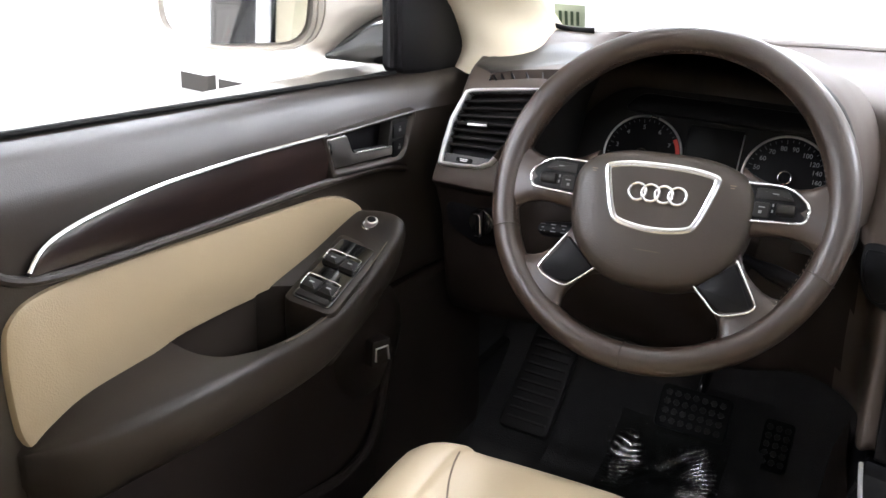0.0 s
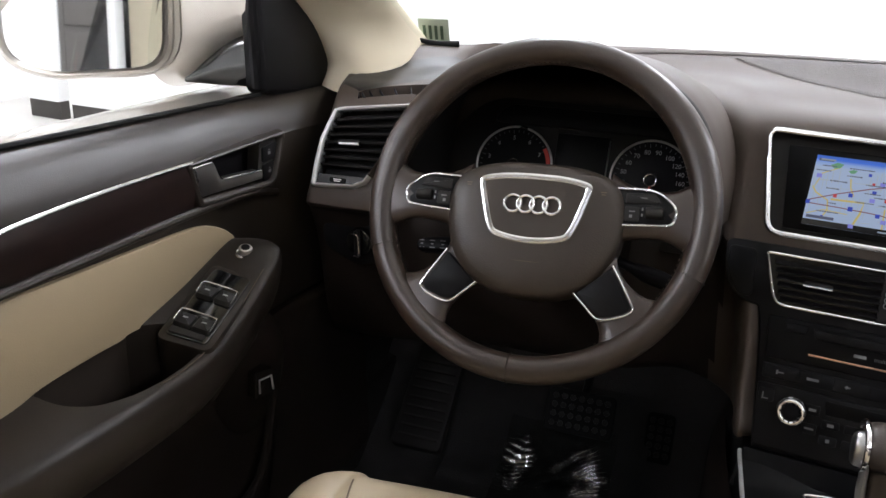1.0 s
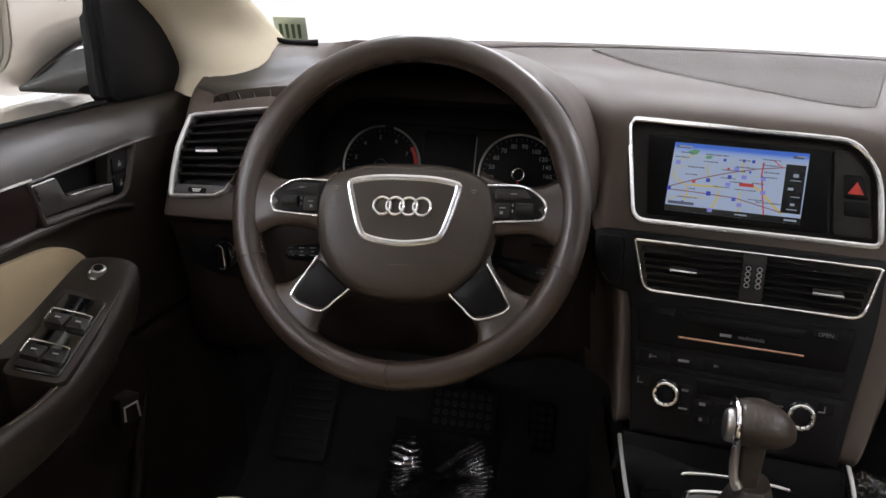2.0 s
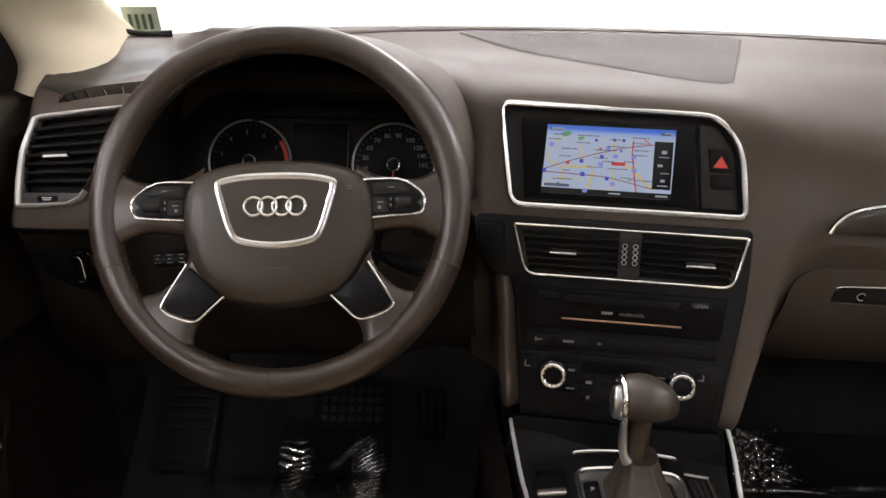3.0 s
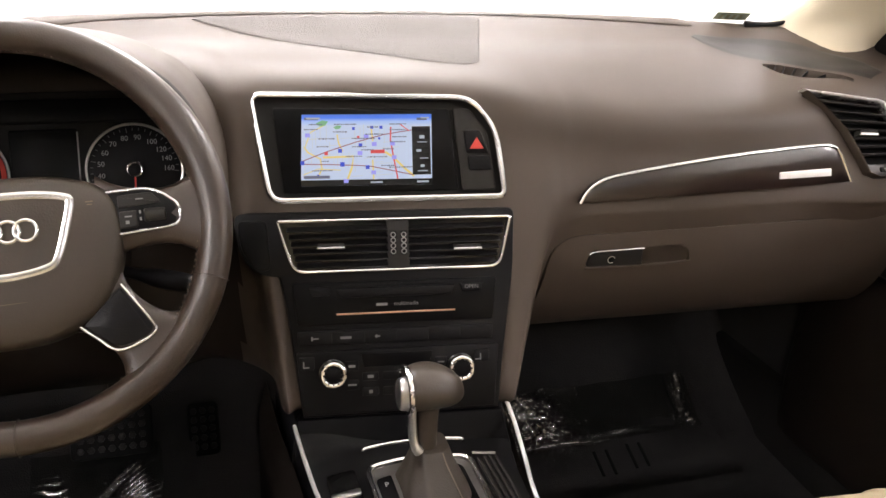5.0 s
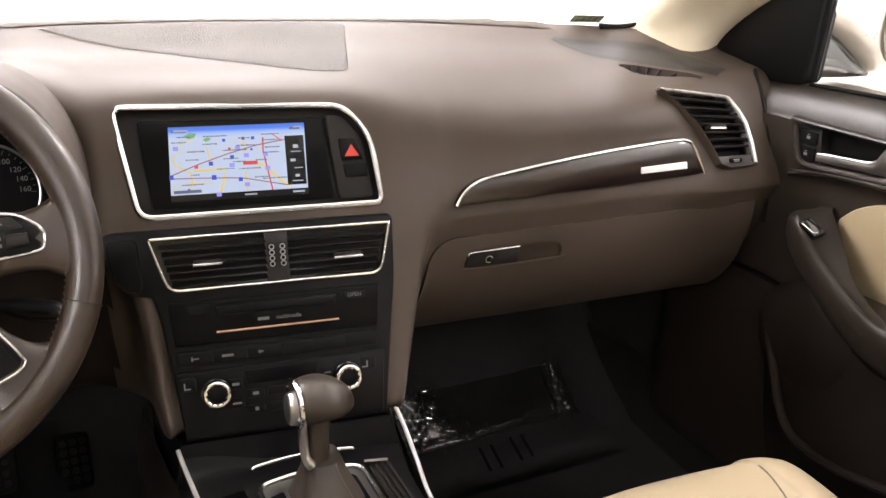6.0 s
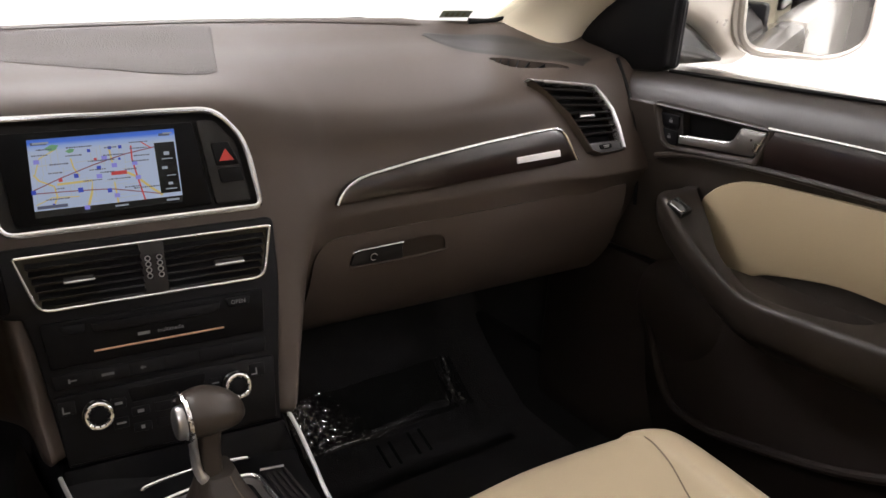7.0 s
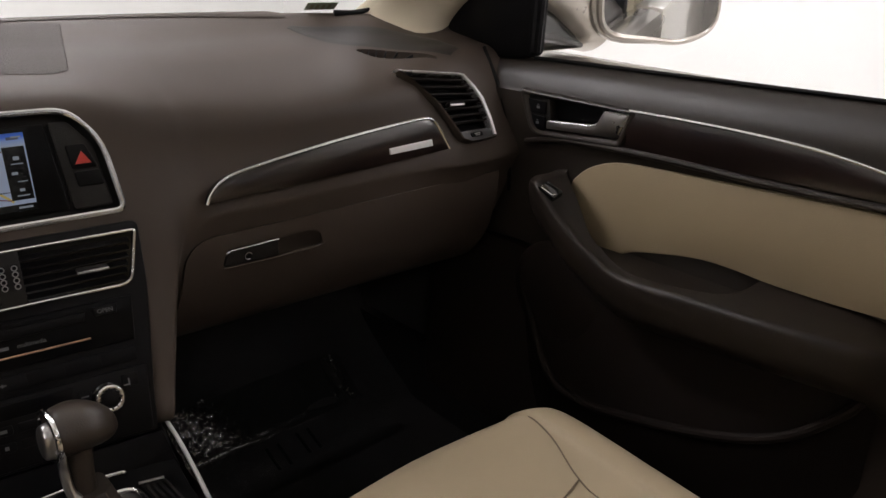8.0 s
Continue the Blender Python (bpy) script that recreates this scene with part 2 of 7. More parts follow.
def disc(r, depth, m, seg=32, bevel=0.0, bm=None):
    return plate([(r * math.cos(2 * math.pi * i / seg), r * math.sin(2 * math.pi * i / seg)) for i in range(seg)], depth, m, bevel, bm)


def circle(r, m, seg=32, a0=0.0, a1=360.0, z=0.0):
    n = seg if a1 - a0 >= 360 else seg + 1
    return [m @ Vector((r * math.cos(radians(a0 + (a1 - a0) * i / seg)), r * math.sin(radians(a0 + (a1 - a0) * i / seg)), z)) for i in range(n)]


def axes(origin, right, up):
    """A frame for a face: x to the right, y up, z out of it."""
    x = Vector(right).normalized()
    z = x.cross(Vector(up)).normalized()
    y = z.cross(x)
    return Matrix.Translation(origin) @ Matrix((x, y, z)).transposed().to_4x4()


def flip(bm):
    """The other hand of a shape: its mirror image across the car's middle."""
    out = bm.copy()
    for v in out.verts:
        v.co.x = -v.co.x
    bm.free()
    return out


def cut(ob, cutter_bm):
    """Cuts an opening through a body with a closed shape."""
    bmesh.ops.recalc_face_normals(cutter_bm, faces=cutter_bm.faces)
    whole = bmesh.new()
    whole.from_mesh(ob.data)
    for shape in (cutter_bm, whole):
        if shape.calc_volume(signed=True) < 0:
            bmesh.ops.reverse_faces(shape, faces=shape.faces)
    whole.to_mesh(ob.data)
    whole.free()
    me = bpy.data.meshes.new("cutter")
    cutter_bm.to_mesh(me)
    cutter_bm.free()
    tool = new("cutter", me)
    if ob.parent:
        tool.matrix_world = base_of(ob.parent).inverted()
        me.transform(tool.matrix_world)
        tool.matrix_world = Matrix.Identity(4)
    tool.parent = ob.parent
    md = ob.modifiers.new("cut", "BOOLEAN")
    md.object, md.solver, md.use_hole_tolerant = tool, "EXACT", True
    bpy.context.view_layer.update()
    done = bpy.data.meshes.new_from_object(ob.evaluated_get(bpy.context.evaluated_depsgraph_get()))
    ob.modifiers.clear()
    ob.data = done
    bpy.data.objects.remove(tool)
    done.set_sharp_from_angle(angle=radians(35))


def text(body, size, m, depth=0.0003):
    """Raised lettering as a bmesh, centred on the frame m."""
    cu = bpy.data.curves.new("lettering", "FONT")
    cu.body, cu.size, cu.extrude, cu.align_x, cu.align_y = body, size, depth, "CENTER", "CENTER"
    cu.resolution_u = 3
    ob = new("lettering", cu)
    bpy.context.view_layer.update()
    me = bpy.data.meshes.new_from_object(ob.evaluated_get(bpy.context.evaluated_depsgraph_get()))
    bpy.data.objects.remove(ob)
    bm = bmesh.new()
    bm.from_mesh(me)
    bpy.data.meshes.remove(me)
    for v in bm.verts:
        v.co = m @ v.co
    return bm

from mathutils.bvhtree import BVHTree

# ---- the garage round the car ----
def garage():
    bm = box((-9, -9, -0.46), (9, 11, -0.40), 0)
    structure("floor", bm, CONCRETE, "pale glossy coated garage floor under the car", "floor")
    for nm, lo, hi in (("wall_west", (-6.2, -9, -0.4), (-6.0, 11, 3.6)), ("wall_east", (6.0, -9, -0.4), (6.2, 11, 3.6)),
                       ("wall_north", (-6, 9, -0.4), (6, 9.2, 3.6)), ("wall_south", (-6, -7.2, -0.4), (6, -7, 3.6))):
        structure(nm, box(lo, (*hi[:2], 0.65), 0), WALL_PAINT, "bright white painted garage wall", "wall")
        structure(nm.replace("wall", "wall_upper"), box((*lo[:2], 0.65), hi, 0), UPPER_PAINT, "white painted upper part of the garage wall", "wall")
    bm = box((-0.5, -7.0, -0.39), (2.3, -6.95, 2.3), 0.006)
    for k in range(5):
        box((-0.46, -6.96, -0.35 + 0.53 * k), (2.26, -6.935, 0.13 + 0.53 * k), 0.008, bm)
    structure("door_1", bm, GREY_PAINT, "closed charcoal panelled garage door behind the car", "garage door")
    structure("ceiling", box((-6.2, -7.2, 3.6), (6.2, 9.2, 3.7), 0), UPPER_PAINT, "white painted garage ceiling", "ceiling")
    # white partition and dark plinth that show through the driver's window
    for nm, x0, x1, y, turn in (("baseboard_1", -5.36, -5.03, 4.29, -7.0), ("baseboard_2", -4.90, -3.2, 4.23, -5.0)):
        m = pose(x0, y, 0.0, rz=turn)
        structure(nm.replace("baseboard", "wall_side"), box((0.0, 0.0, -0.262), (x1 - x0, 0.12, 1.3), 0.004, m=m), WALL_PAINT, "white painted partition standing before the garage wall", "wall")
        structure(nm, box((0.0, 0.012, -0.4), (x1 - x0, 0.10, -0.262), 0.004, m=m), GREY_PAINT, "dark grey plinth along the foot of the white wall", "baseboard")
    # luminaires added out of view, each placed to light part of the cabin
    first = None
    for x, y in [(-4.2, -3.2), (4.2, -3.2), (4.2, 2.4), (-1.2, 2.7), (1.2, 4.2), (0.0, 7.4), (-1.2, -4.8), (1.2, -4.8)]:
        if first is None:
            first = empty("added_ceiling_light", (x, y, 3.5), "long white luminaire added out of view to light the car", "ceiling light", "garage ceiling lights")
            part("housing", box((x - 0.35, y - 1.2, 3.53), (x + 0.35, y + 1.2, 3.6), 0.01), WALL_PAINT, first)
            part("diffuser", box((x - 0.3, y - 1.15, 3.5), (x + 0.3, y + 1.15, 3.528), 0.01), LAMP, first)
        else:
            copy_thing(first, Matrix.Translation((x, y, 3.5)))


garage()


# ---- car shell ----
def edge_y(x):
    """How far ahead the foot of the windscreen lies."""
    return 0.61 - 0.46 * x * x


def shell():
    roof = [[(x, y, 1.25 - 0.10 * (x / 0.62) ** 2 - 0.05 * ((y + 1.0) / 0.8) ** 2) for x in [i * 0.062 for i in range(-10, 11)]] for y in [-0.30 - 0.1 * j for j in range(17)]]
    bm = bmesh.new()
    grid_faces(bm, roof)
    hole = [f for f in bm.faces if abs(f.calc_center_median().x) < 0.42 and -1.42 < f.calc_center_median().y < -0.42]
    bmesh.ops.delete(bm, geom=hole, context="FACES")
    bmesh.ops.solidify(bm, geom=bm.faces[:], thickness=-0.04)
    structure("ceiling_headliner", bm, ROOF_CLOTH, "beige cloth headliner under the roof", "headliner")
    # roof panel added out of view; its tint sets the light from above
    bm = bmesh.new()
    grid_faces(bm, [[(x, y, 1.275 - 0.10 * (x / 0.62) ** 2 - 0.05 * ((y + 1.0) / 0.8) ** 2) for x in [i * 0.11 for i in range(-4, 5)]] for y in [-0.38 - 0.11 * j for j in range(11)]])
    structure("window_5", bm, ROOF_GLASS, "tinted roof panel added out of view to let light in from above", "roof window")
    # windscreen
    rows = []
    for k in range(13):
        s = k / 12
        rows.append([(x * (1 - 0.12 * s), edge_y(x) * (1 - s) + s * (-0.28 - 0.10 * x * x), 0.802 + s * 0.41 + 0.07 * math.sin(math.pi * s) - 0.09 * s * (x / 0.62) ** 2) for x in [i * 0.067 for i in range(-10, 11)]])
    bm = bmesh.new()
    grid_faces(bm, rows)
    ws = structure("window_1", bm, GLASS, "clear windscreen over the dashboard", "windscreen")
    ws.visible_shadow = False
    # black band along the foot of the glass
    bm = bmesh.new()
    grid_faces(bm, [[(x, edge_y(x) + dy, z) for x in [i * 0.067 for i in range(-10, 11)]] for dy, z in ((-0.012, 0.796), (0.004, 0.805), (0.03, 0.80), (0.03, 0.70))])
    structure("trim_1", bm, BLACK, "black border along the foot of the windscreen", "windscreen border")
    for side, nm in ((-1, "trim_9"), (1, "trim_10")):
        line = spline([(side * 0.674, 0.325, 0.846), (side * 0.664, 0.372, 0.826), (side * 0.650, 0.398, 0.814), (side * 0.624, 0.408, 0.809), (side * 0.594, 0.418, 0.809)], 5)
        structure(nm, tube(line, [0.0012 + 0.0042 * k / (len(line) - 1) for k in range(len(line))], seg=8), RUBBER, "black rubber edge in the corner of the windscreen", "windscreen border")
    # cowl and wiper
    bm = box((-0.7, 0.62, 0.70), (0.7, 0.95, 0.76), 0.01)
    structure("trim_2", bm, BLACK, "black cowl ahead of the windscreen", "cowl")
    wip = empty("wiper", (0.2, 0.62, 0.77), "black wiper blade resting along the foot of the windscreen", "wiper")
    part("blade", tube(spline([(0.22, 0.62, 0.784), (0.34, 0.560, 0.797), (0.385, 0.548, 0.8035), (0.436, 0.530, 0.8035), (0.47, 0.530, 0.795), (0.52, 0.53, 0.78)], 8), 0.0052, seg=6), RUBBER, wip)
    part("arm", tube(spline([(0.30, 0.60, 0.785), (0.42, 0.63, 0.778), (0.56, 0.66, 0.77)], 8), 0.006, seg=6), BLACK, wip)
    # pillars
    for side, nm in ((-1, "trim_3"), (1, "trim_4")):
        # the foot spreads out over the corner of the dashboard
        keys = [[(side * x, y, z) for x, y in ring] for z, ring in (
            (0.750, ((0.640, 0.440), (0.652, 0.290 if side < 0 else 0.325), (0.702, 0.248 if side < 0 else 0.275), (0.805, 0.350), (0.830, 0.385), (0.7325, 0.470), (0.655, 0.480))),
            (0.786, ((0.640, 0.435), (0.650, 0.330 if side < 0 else 0.370), (0.704, 0.292 if side < 0 else 0.325), (0.805, 0.350), (0.830, 0.380), (0.7325, 0.460), (0.655, 0.475))))]
        for (xi, yi, z), (xo, yo) in ((((0.655, 0.345, 0.850)), (0.82, 0.27)),
                                      (((0.66, 0.12, 0.975)), (0.79, 0.05)), (((0.60, -0.12, 1.10)), (0.72, -0.2)), (((0.56, -0.32, 1.19)), (0.64, -0.40))):
            mx, my = (xi + xo) / 2, (yi + yo) / 2
            keys.append([(side * xi, yi, z), (side * (xi + 0.02), yi - 0.035, z), (side * mx, my - 0.035, z), (side * (xo - 0.015), yo - 0.01, z), (side * (xo + 0.01), yo + 0.02, z), (side * mx, my + 0.05, z), (side * (xi + 0.01), yi + 0.03, z)])
        structure(nm, loft(keys, 6, 4), CREAM, "cream moulded windscreen pillar trim", "pillar trim")
        bm = loft([[(side * 0.70, -0.72, z), (side * 0.70, -0.95, z), (side * 0.80, -0.95, z), (side * 0.80, -0.72, z)] for z in (-0.05, 0.5, 0.9, 1.15)], 3, 1)
        structure("trim_5" if side < 0 else "trim_6", bm, CREAM, "cream door pillar trim behind the front doors", "pillar trim")
        bm = box((min(side * 0.803, side * 0.815), -0.97, 0.755), (max(side * 0.803, side * 0.815), -0.70, 1.12), 0.003)
        structure("trim_11" if side < 0 else "trim_12", bm, GLOSS, "gloss black outer cover of the door pillar", "pillar cover")
        bm = box((side * 0.8 - 0.04, -2.0, -0.05), (side * 0.8 + 0.04, -0.95, 0.76), 0.01)
        structure("wall_1" if side < 0 else "wall_2", bm, BROWN_LOW, "brown lower side wall of the rear cabin", "cabin wall")
        bm = bmesh.new()
        grid_faces(bm, [[(side * (0.80 - 0.13 * s), y, 0.76 + 0.38 * s) for y in (-0.93, -1.3, -1.7, -2.02)] for s in (0, 0.35, 0.7, 1.0)])
        structure("window_2" if side < 0 else "window_3", bm, TINT, "dark tinted rear side window", "window").visible_shadow = True
    structure("wall_3", box((-0.8, -2.06, -0.05), (0.8, -2.0, 0.76), 0.01), BROWN_LOW, "brown rear cabin wall", "cabin wall")
    bm = bmesh.new()
    grid_faces(bm, [[(x * (1 - 0.14 * s), -2.03 + 0.12 * s, 0.76 + 0.42 * s) for x in (-0.80, -0.4, 0.0, 0.4, 0.80)] for s in (0, 0.5, 1.0)])
    structure("window_4", bm, TINT, "dark tinted rear window", "window")
    # floor pan with raised toe board and tunnel
    prof = [(-2.0, 0.05), (-0.3, 0.05), (0.30, 0.06), (0.42, 0.09), (0.56, 0.20), (0.66, 0.36), (0.70, 0.70)]
    line = spline([(0, y, z) for y, z in prof], 6)
    bm = bmesh.new()
    grid_faces(bm, [[(x, p.y, p.z) for x in (-0.80, -0.4, 0.0, 0.4, 0.80)] for p in line])
    bmesh.ops.solidify(bm, geom=bm.faces[:], thickness=0.03)
    structure("floor_carpet", bm, CARPET, "black carpeted car floor rising to the toe board", "car floor")
    for side in (-1, 1):
        bm = box((side * 0.775 - 0.035, -0.72, 0.0), (side * 0.775 + 0.035, 0.70, 0.20), 0.012)
        structure("trim_7" if side < 0 else "trim_8", bm, SATIN, "charcoal plastic door sill", "door sill")
        bm = box((side * 0.79 - 0.03, 0.20, 0.15), (side * 0.79 + 0.03, 0.70, 0.72), 0.015)
        structure("wall_4" if side < 0 else "wall_5", bm, CARPET, "black carpeted footwell side", "footwell side")


shell()


# ---- dashboard ----
STACK = axes((0.01, 0.235, 0.70), (1, -0.13, 0), (0, 0.328, 0.945))


def stack_y(x, z):
    return 0.235 - 0.13 * (x - 0.01) + (z - 0.70) * 0.347


def dash_section(x, p1, p2, p3, p4, p5, p6, p7, foot=0.395):
    """One slice of the dashboard; a point is (y, z), or (x, y, z) where the slice leans sideways."""
    e = edge_y(x)
    p3, p4 = ((x, *p) if len(p) == 2 else p for p in (p3, p4))
    mid = tuple((Vector(p3) + Vector(p4)) / 2)
    return [(x, *q) if len(q) == 2 else q for q in ((e, 0.80), p1, p2, p3, mid, p4, p5, p6, p7, (p7[0] if len(p7) == 3 else x, p7[-2] + 0.07, foot), (p7[0] if len(p7) == 3 else x, 0.53, foot), (e, 0.64))]


def on_stack(x, z, back=0.0):
    return (x, stack_y(x, z) + back, z)


def bezel_outline():
    return rounded([(-0.165, 0.057), (0.094, 0.052), (0.121, 0.014), (0.131, -0.065), (-0.145, -0.0655)], [0.014, 0.05, 0.03, 0.010, 0.016])


def bowed_strip(m, top, low, crown, back=0.014, n=8):
    """A veneered strip between a top line and the height low(a) of its bottom edge, slightly bowed out, on the face m."""
    rows = []
    for p in top:
        b0 = min(low(p.x), p.y)
        row = [m @ Vector((p.x, b0, -back))]
        for k in range(n + 1):
            v = k / n
            row.append(m @ Vector((p.x, b0 + (p.y - b0) * v, crown * 4 * v * (1 - v) * min(1.0, (p.y - b0) / 0.03))))
        rows.append(row + [m @ Vector((p.x, p.y, -back))])
    bm = bmesh.new()
    grid_faces(bm, rows)
    return bm


def vent_shape(side):
    """Face, outer and inner outline and band widths of a corner vent, drawn for the passenger's side."""
    V = axes((0.654, 0.179, 0.70), (1, 0, 0), (0, 0.48, 0.877))
    if side > 0:
        keys = ((-0.1075, 0.0615, 0.0036), (-0.050, 0.0530, 0.0040), (0.0050, 0.0445, 0.0042), (0.0150, 0.0415, 0.0052), (0.0300, 0.0215, 0.0064), (0.0395, 0.0020, 0.0068), (0.0430, -0.0260, 0.0066), (0.0422, -0.0560, 0.0058), (0.0400, -0.0608, 0.0030), (0.0100, -0.0614, 0.0016), (-0.0130, -0.0608, 0.0018), (-0.0270, -0.0540, 0.0026), (-0.0360, -0.0300, 0.0028), (-0.0520, 0.0035, 0.0020), (-0.0790, 0.0350, 0.0012), (-0.1040, 0.0590, 0.0012))
    else:
        keys = ((-0.1075, 0.0660, 0.0036), (-0.030, 0.0560, 0.0045), (0.0280, 0.0475, 0.0050), (0.0375, 0.0440, 0.0065), (0.0440, 0.0230, 0.0072), (0.0490, 0.0020, 0.0075), (0.0500, -0.0300, 0.0080), (0.0485, -0.0580, 0.0075), (0.0455, -0.0620, 0.0048), (0.0200, -0.0605, 0.0044), (-0.0120, -0.0578, 0.0040), (-0.0260, -0.0500, 0.0036), (-0.0360, -0.0310, 0.0028), (-0.0520, 0.0050, 0.0020), (-0.0790, 0.0380, 0.0012), (-0.1040, 0.0630, 0.0012))
    pts = []
    for i in range(len(keys)):
        a, b = keys[i], keys[(i + 1) % len(keys)]
        for k in range(4):
            pts.append(tuple(u + (w - u) * k / 4 for u, w in zip(a, b)))
    inner = []
    for i, (a, b, w) in enumerate(pts):
        t = (Vector(pts[(i + 2) % len(pts)][:2]) - Vector(pts[i - 2][:2])).normalized()
        inner.append((a + t.y * w, b - t.x * w))
    # where the inset folds over itself in a sharp corner, draw it together in one point
    n = len(inner)
    for gap in range(8, 1, -1):
        for i in range(n):
            ids = [(i + k) % n for k in range(gap + 2)]
            p, q, r, u = (Vector((*inner[k], 0)) for k in (ids[0], ids[1], ids[-2], ids[-1]))
            da, db, dc = q - p, u - r, r - p
            den = da.x * db.y - da.y * db.x
            if abs(den) > 1e-12:
                f, g = (dc.x * db.y - dc.y * db.x) / den, (dc.x * da.y - dc.y * da.x) / den
                if 0 < f < 1 and 0 < g < 1:
                    for k in ids[1:-1]:
                        inner[k] = (p.x + da.x * f, p.y + da.y * f)
    opening = [q for i, q in enumerate(inner) if (Vector(q) - Vector(inner[i - 1])).length > 2e-4]
    return V, [p[:2] for p in pts], inner, opening


def make_dash():
    d = empty("dashboard", (0, 0.4, 0.42), "brown moulded dashboard across the front of the cabin", "dashboard")
    S = dash_section
    out = ((0.33, 0.782), (0.275, 0.772), (0.222, 0.757), (0.148, 0.622), (0.156, 0.597), (0.20, 0.50), (0.26, 0.42))
    left = (*out[:3], (0.148, 0.628), (0.162, 0.608), (0.186, 0.555), (0.22, 0.42))
    T = on_stack
    rows = [
        # the end beside the driver's door is cut off along the vent and rounded
        S(-0.735, (-0.724, 0.345, 0.775), (-0.716, 0.292, 0.764), (-0.7050, 0.236, 0.750), (-0.7130, 0.162, 0.632), (-0.7160, 0.174, 0.610), (-0.7160, 0.198, 0.555), (-0.7160, 0.232, 0.42)),
        S(-0.728, (-0.718, 0.332, 0.781), (-0.709, 0.277, 0.771), (-0.6985, 0.224, 0.756), (-0.7065, 0.1495, 0.6285), (-0.7095, 0.1635, 0.608), (-0.7095, 0.1875, 0.555), (-0.7095, 0.222, 0.42)),
        S(-0.695, (-0.685, 0.33, 0.782), (-0.682, 0.275, 0.772), (-0.680, 0.222, 0.757), (-0.685, 0.148, 0.628), (-0.685, 0.162, 0.608), (-0.685, 0.186, 0.555), (-0.685, 0.22, 0.42)),
        S(-0.64, *left),
        S(-0.585, (0.36, 0.785), (0.29, 0.775), (0.235, 0.76), (0.165, 0.628), (0.178, 0.606), (0.192, 0.55), (0.23, 0.42)),
        S(-0.555, (0.45, 0.79), (0.40, 0.785), (0.30, 0.775), (0.27, 0.64), (0.19, 0.61), (0.20, 0.50), (0.24, 0.42)),
        S(-0.45, (0.46, 0.79), (0.42, 0.785), (0.31, 0.775), (0.28, 0.64), (0.20, 0.61), (0.21, 0.50), (0.25, 0.42)),
        S(-0.30, (0.46, 0.79), (0.42, 0.785), (0.31, 0.775), (0.28, 0.64), (0.20, 0.61), (0.21, 0.50), (0.25, 0.42)),
        S(-0.215, (0.46, 0.79), (0.40, 0.785), (0.30, 0.772), (0.27, 0.64), (0.262, 0.61), (0.272, 0.50), (0.285, 0.42)),
        S(-0.178, (0.45, 0.789), (0.37, 0.782), (stack_y(-0.178, 0.757), 0.760), T(-0.178, 0.62), (-0.166, 0.256, 0.55), (-0.158, 0.246, 0.47), (-0.148, 0.25, 0.405), 0.397),
        S(-0.158, (0.45, 0.789), (0.37, 0.781), (stack_y(-0.158, 0.757), 0.761), T(-0.158, 0.62), T(-0.147, 0.54, 0.004), T(-0.141, 0.45, 0.005), T(-0.138, 0.404, 0.005), 0.397),
        S(-0.12, (0.45, 0.789), (0.36, 0.779), (stack_y(-0.12, 0.757) + 0.002, 0.762), T(-0.12, 0.62), T(-0.115, 0.54, 0.006), T(-0.112, 0.45, 0.010), T(-0.11, 0.404, 0.012), 0.397),
        S(0.00, (0.44, 0.788), (0.35, 0.777), (stack_y(0, 0.757) + 0.002, 0.762), T(0, 0.62), T(0, 0.54, 0.006), T(0, 0.45, 0.010), T(0, 0.404, 0.012), 0.397),
        S(0.10, (0.44, 0.788), (0.34, 0.776), (stack_y(0.1, 0.757) + 0.002, 0.758), T(0.10, 0.62), T(0.10, 0.54, 0.006), T(0.097, 0.45, 0.010), T(0.09, 0.404, 0.012), 0.397),
        S(0.152, (0.43, 0.788), (0.33, 0.775), (stack_y(0.152, 0.75) + 0.003, 0.750), T(0.152, 0.62), T(0.150, 0.54, 0.003), T(0.137, 0.45, 0.003), T(0.121, 0.402, 0.003), 0.397),
        S(0.190, (0.425, 0.7875), (0.325, 0.773), (stack_y(0.19, 0.745) + 0.006, 0.742), T(0.190, 0.62, 0.004), T(0.176, 0.54, 0.010), T(0.152, 0.45, 0.011), T(0.134, 0.402, 0.012), 0.397),
        S(0.215, (0.42, 0.787), (0.322, 0.772), (0.230, 0.738), (0.193, 0.62), (0.197, 0.197, 0.555), (0.172, 0.215, 0.47), (0.148, 0.24, 0.405), 0.397),
        S(0.245, (0.42, 0.787), (0.32, 0.771), (0.229, 0.735), (0.192, 0.62), (0.194, 0.592), (0.225, 0.50), (0.29, 0.42)),
        S(0.32, (0.41, 0.787), (0.31, 0.769), (0.215, 0.728), (0.185, 0.622), (0.187, 0.592), (0.215, 0.50), (0.28, 0.42)),
        S(0.45, (0.40, 0.787), (0.30, 0.768), (0.205, 0.728), (0.175, 0.625), (0.177, 0.595), (0.205, 0.50), (0.27, 0.42)),
        S(0.56, (0.38, 0.786), (0.29, 0.768), (0.207, 0.735), (0.164, 0.625), (0.168, 0.597), (0.20, 0.50), (0.26, 0.42)),
        S(0.64, *out), S(0.72, *out), S(0.785, *out),
    ]
    body = part("body", loft(rows, 8, 6), BROWN, d)
    # recess of the display
    cut(body, plate(bezel_outline(), 0.045, STACK @ Matrix.Translation((0, 0, 0.02))))
    # hollows of the corner vents
    for side in (-1, 1):
        V, outer, inner, opening = vent_shape(side)
        bm = plate(opening, 0.045, V @ Matrix.Translation((0, 0, 0.02)))
        cut(body, bm if side > 0 else flip(bm))
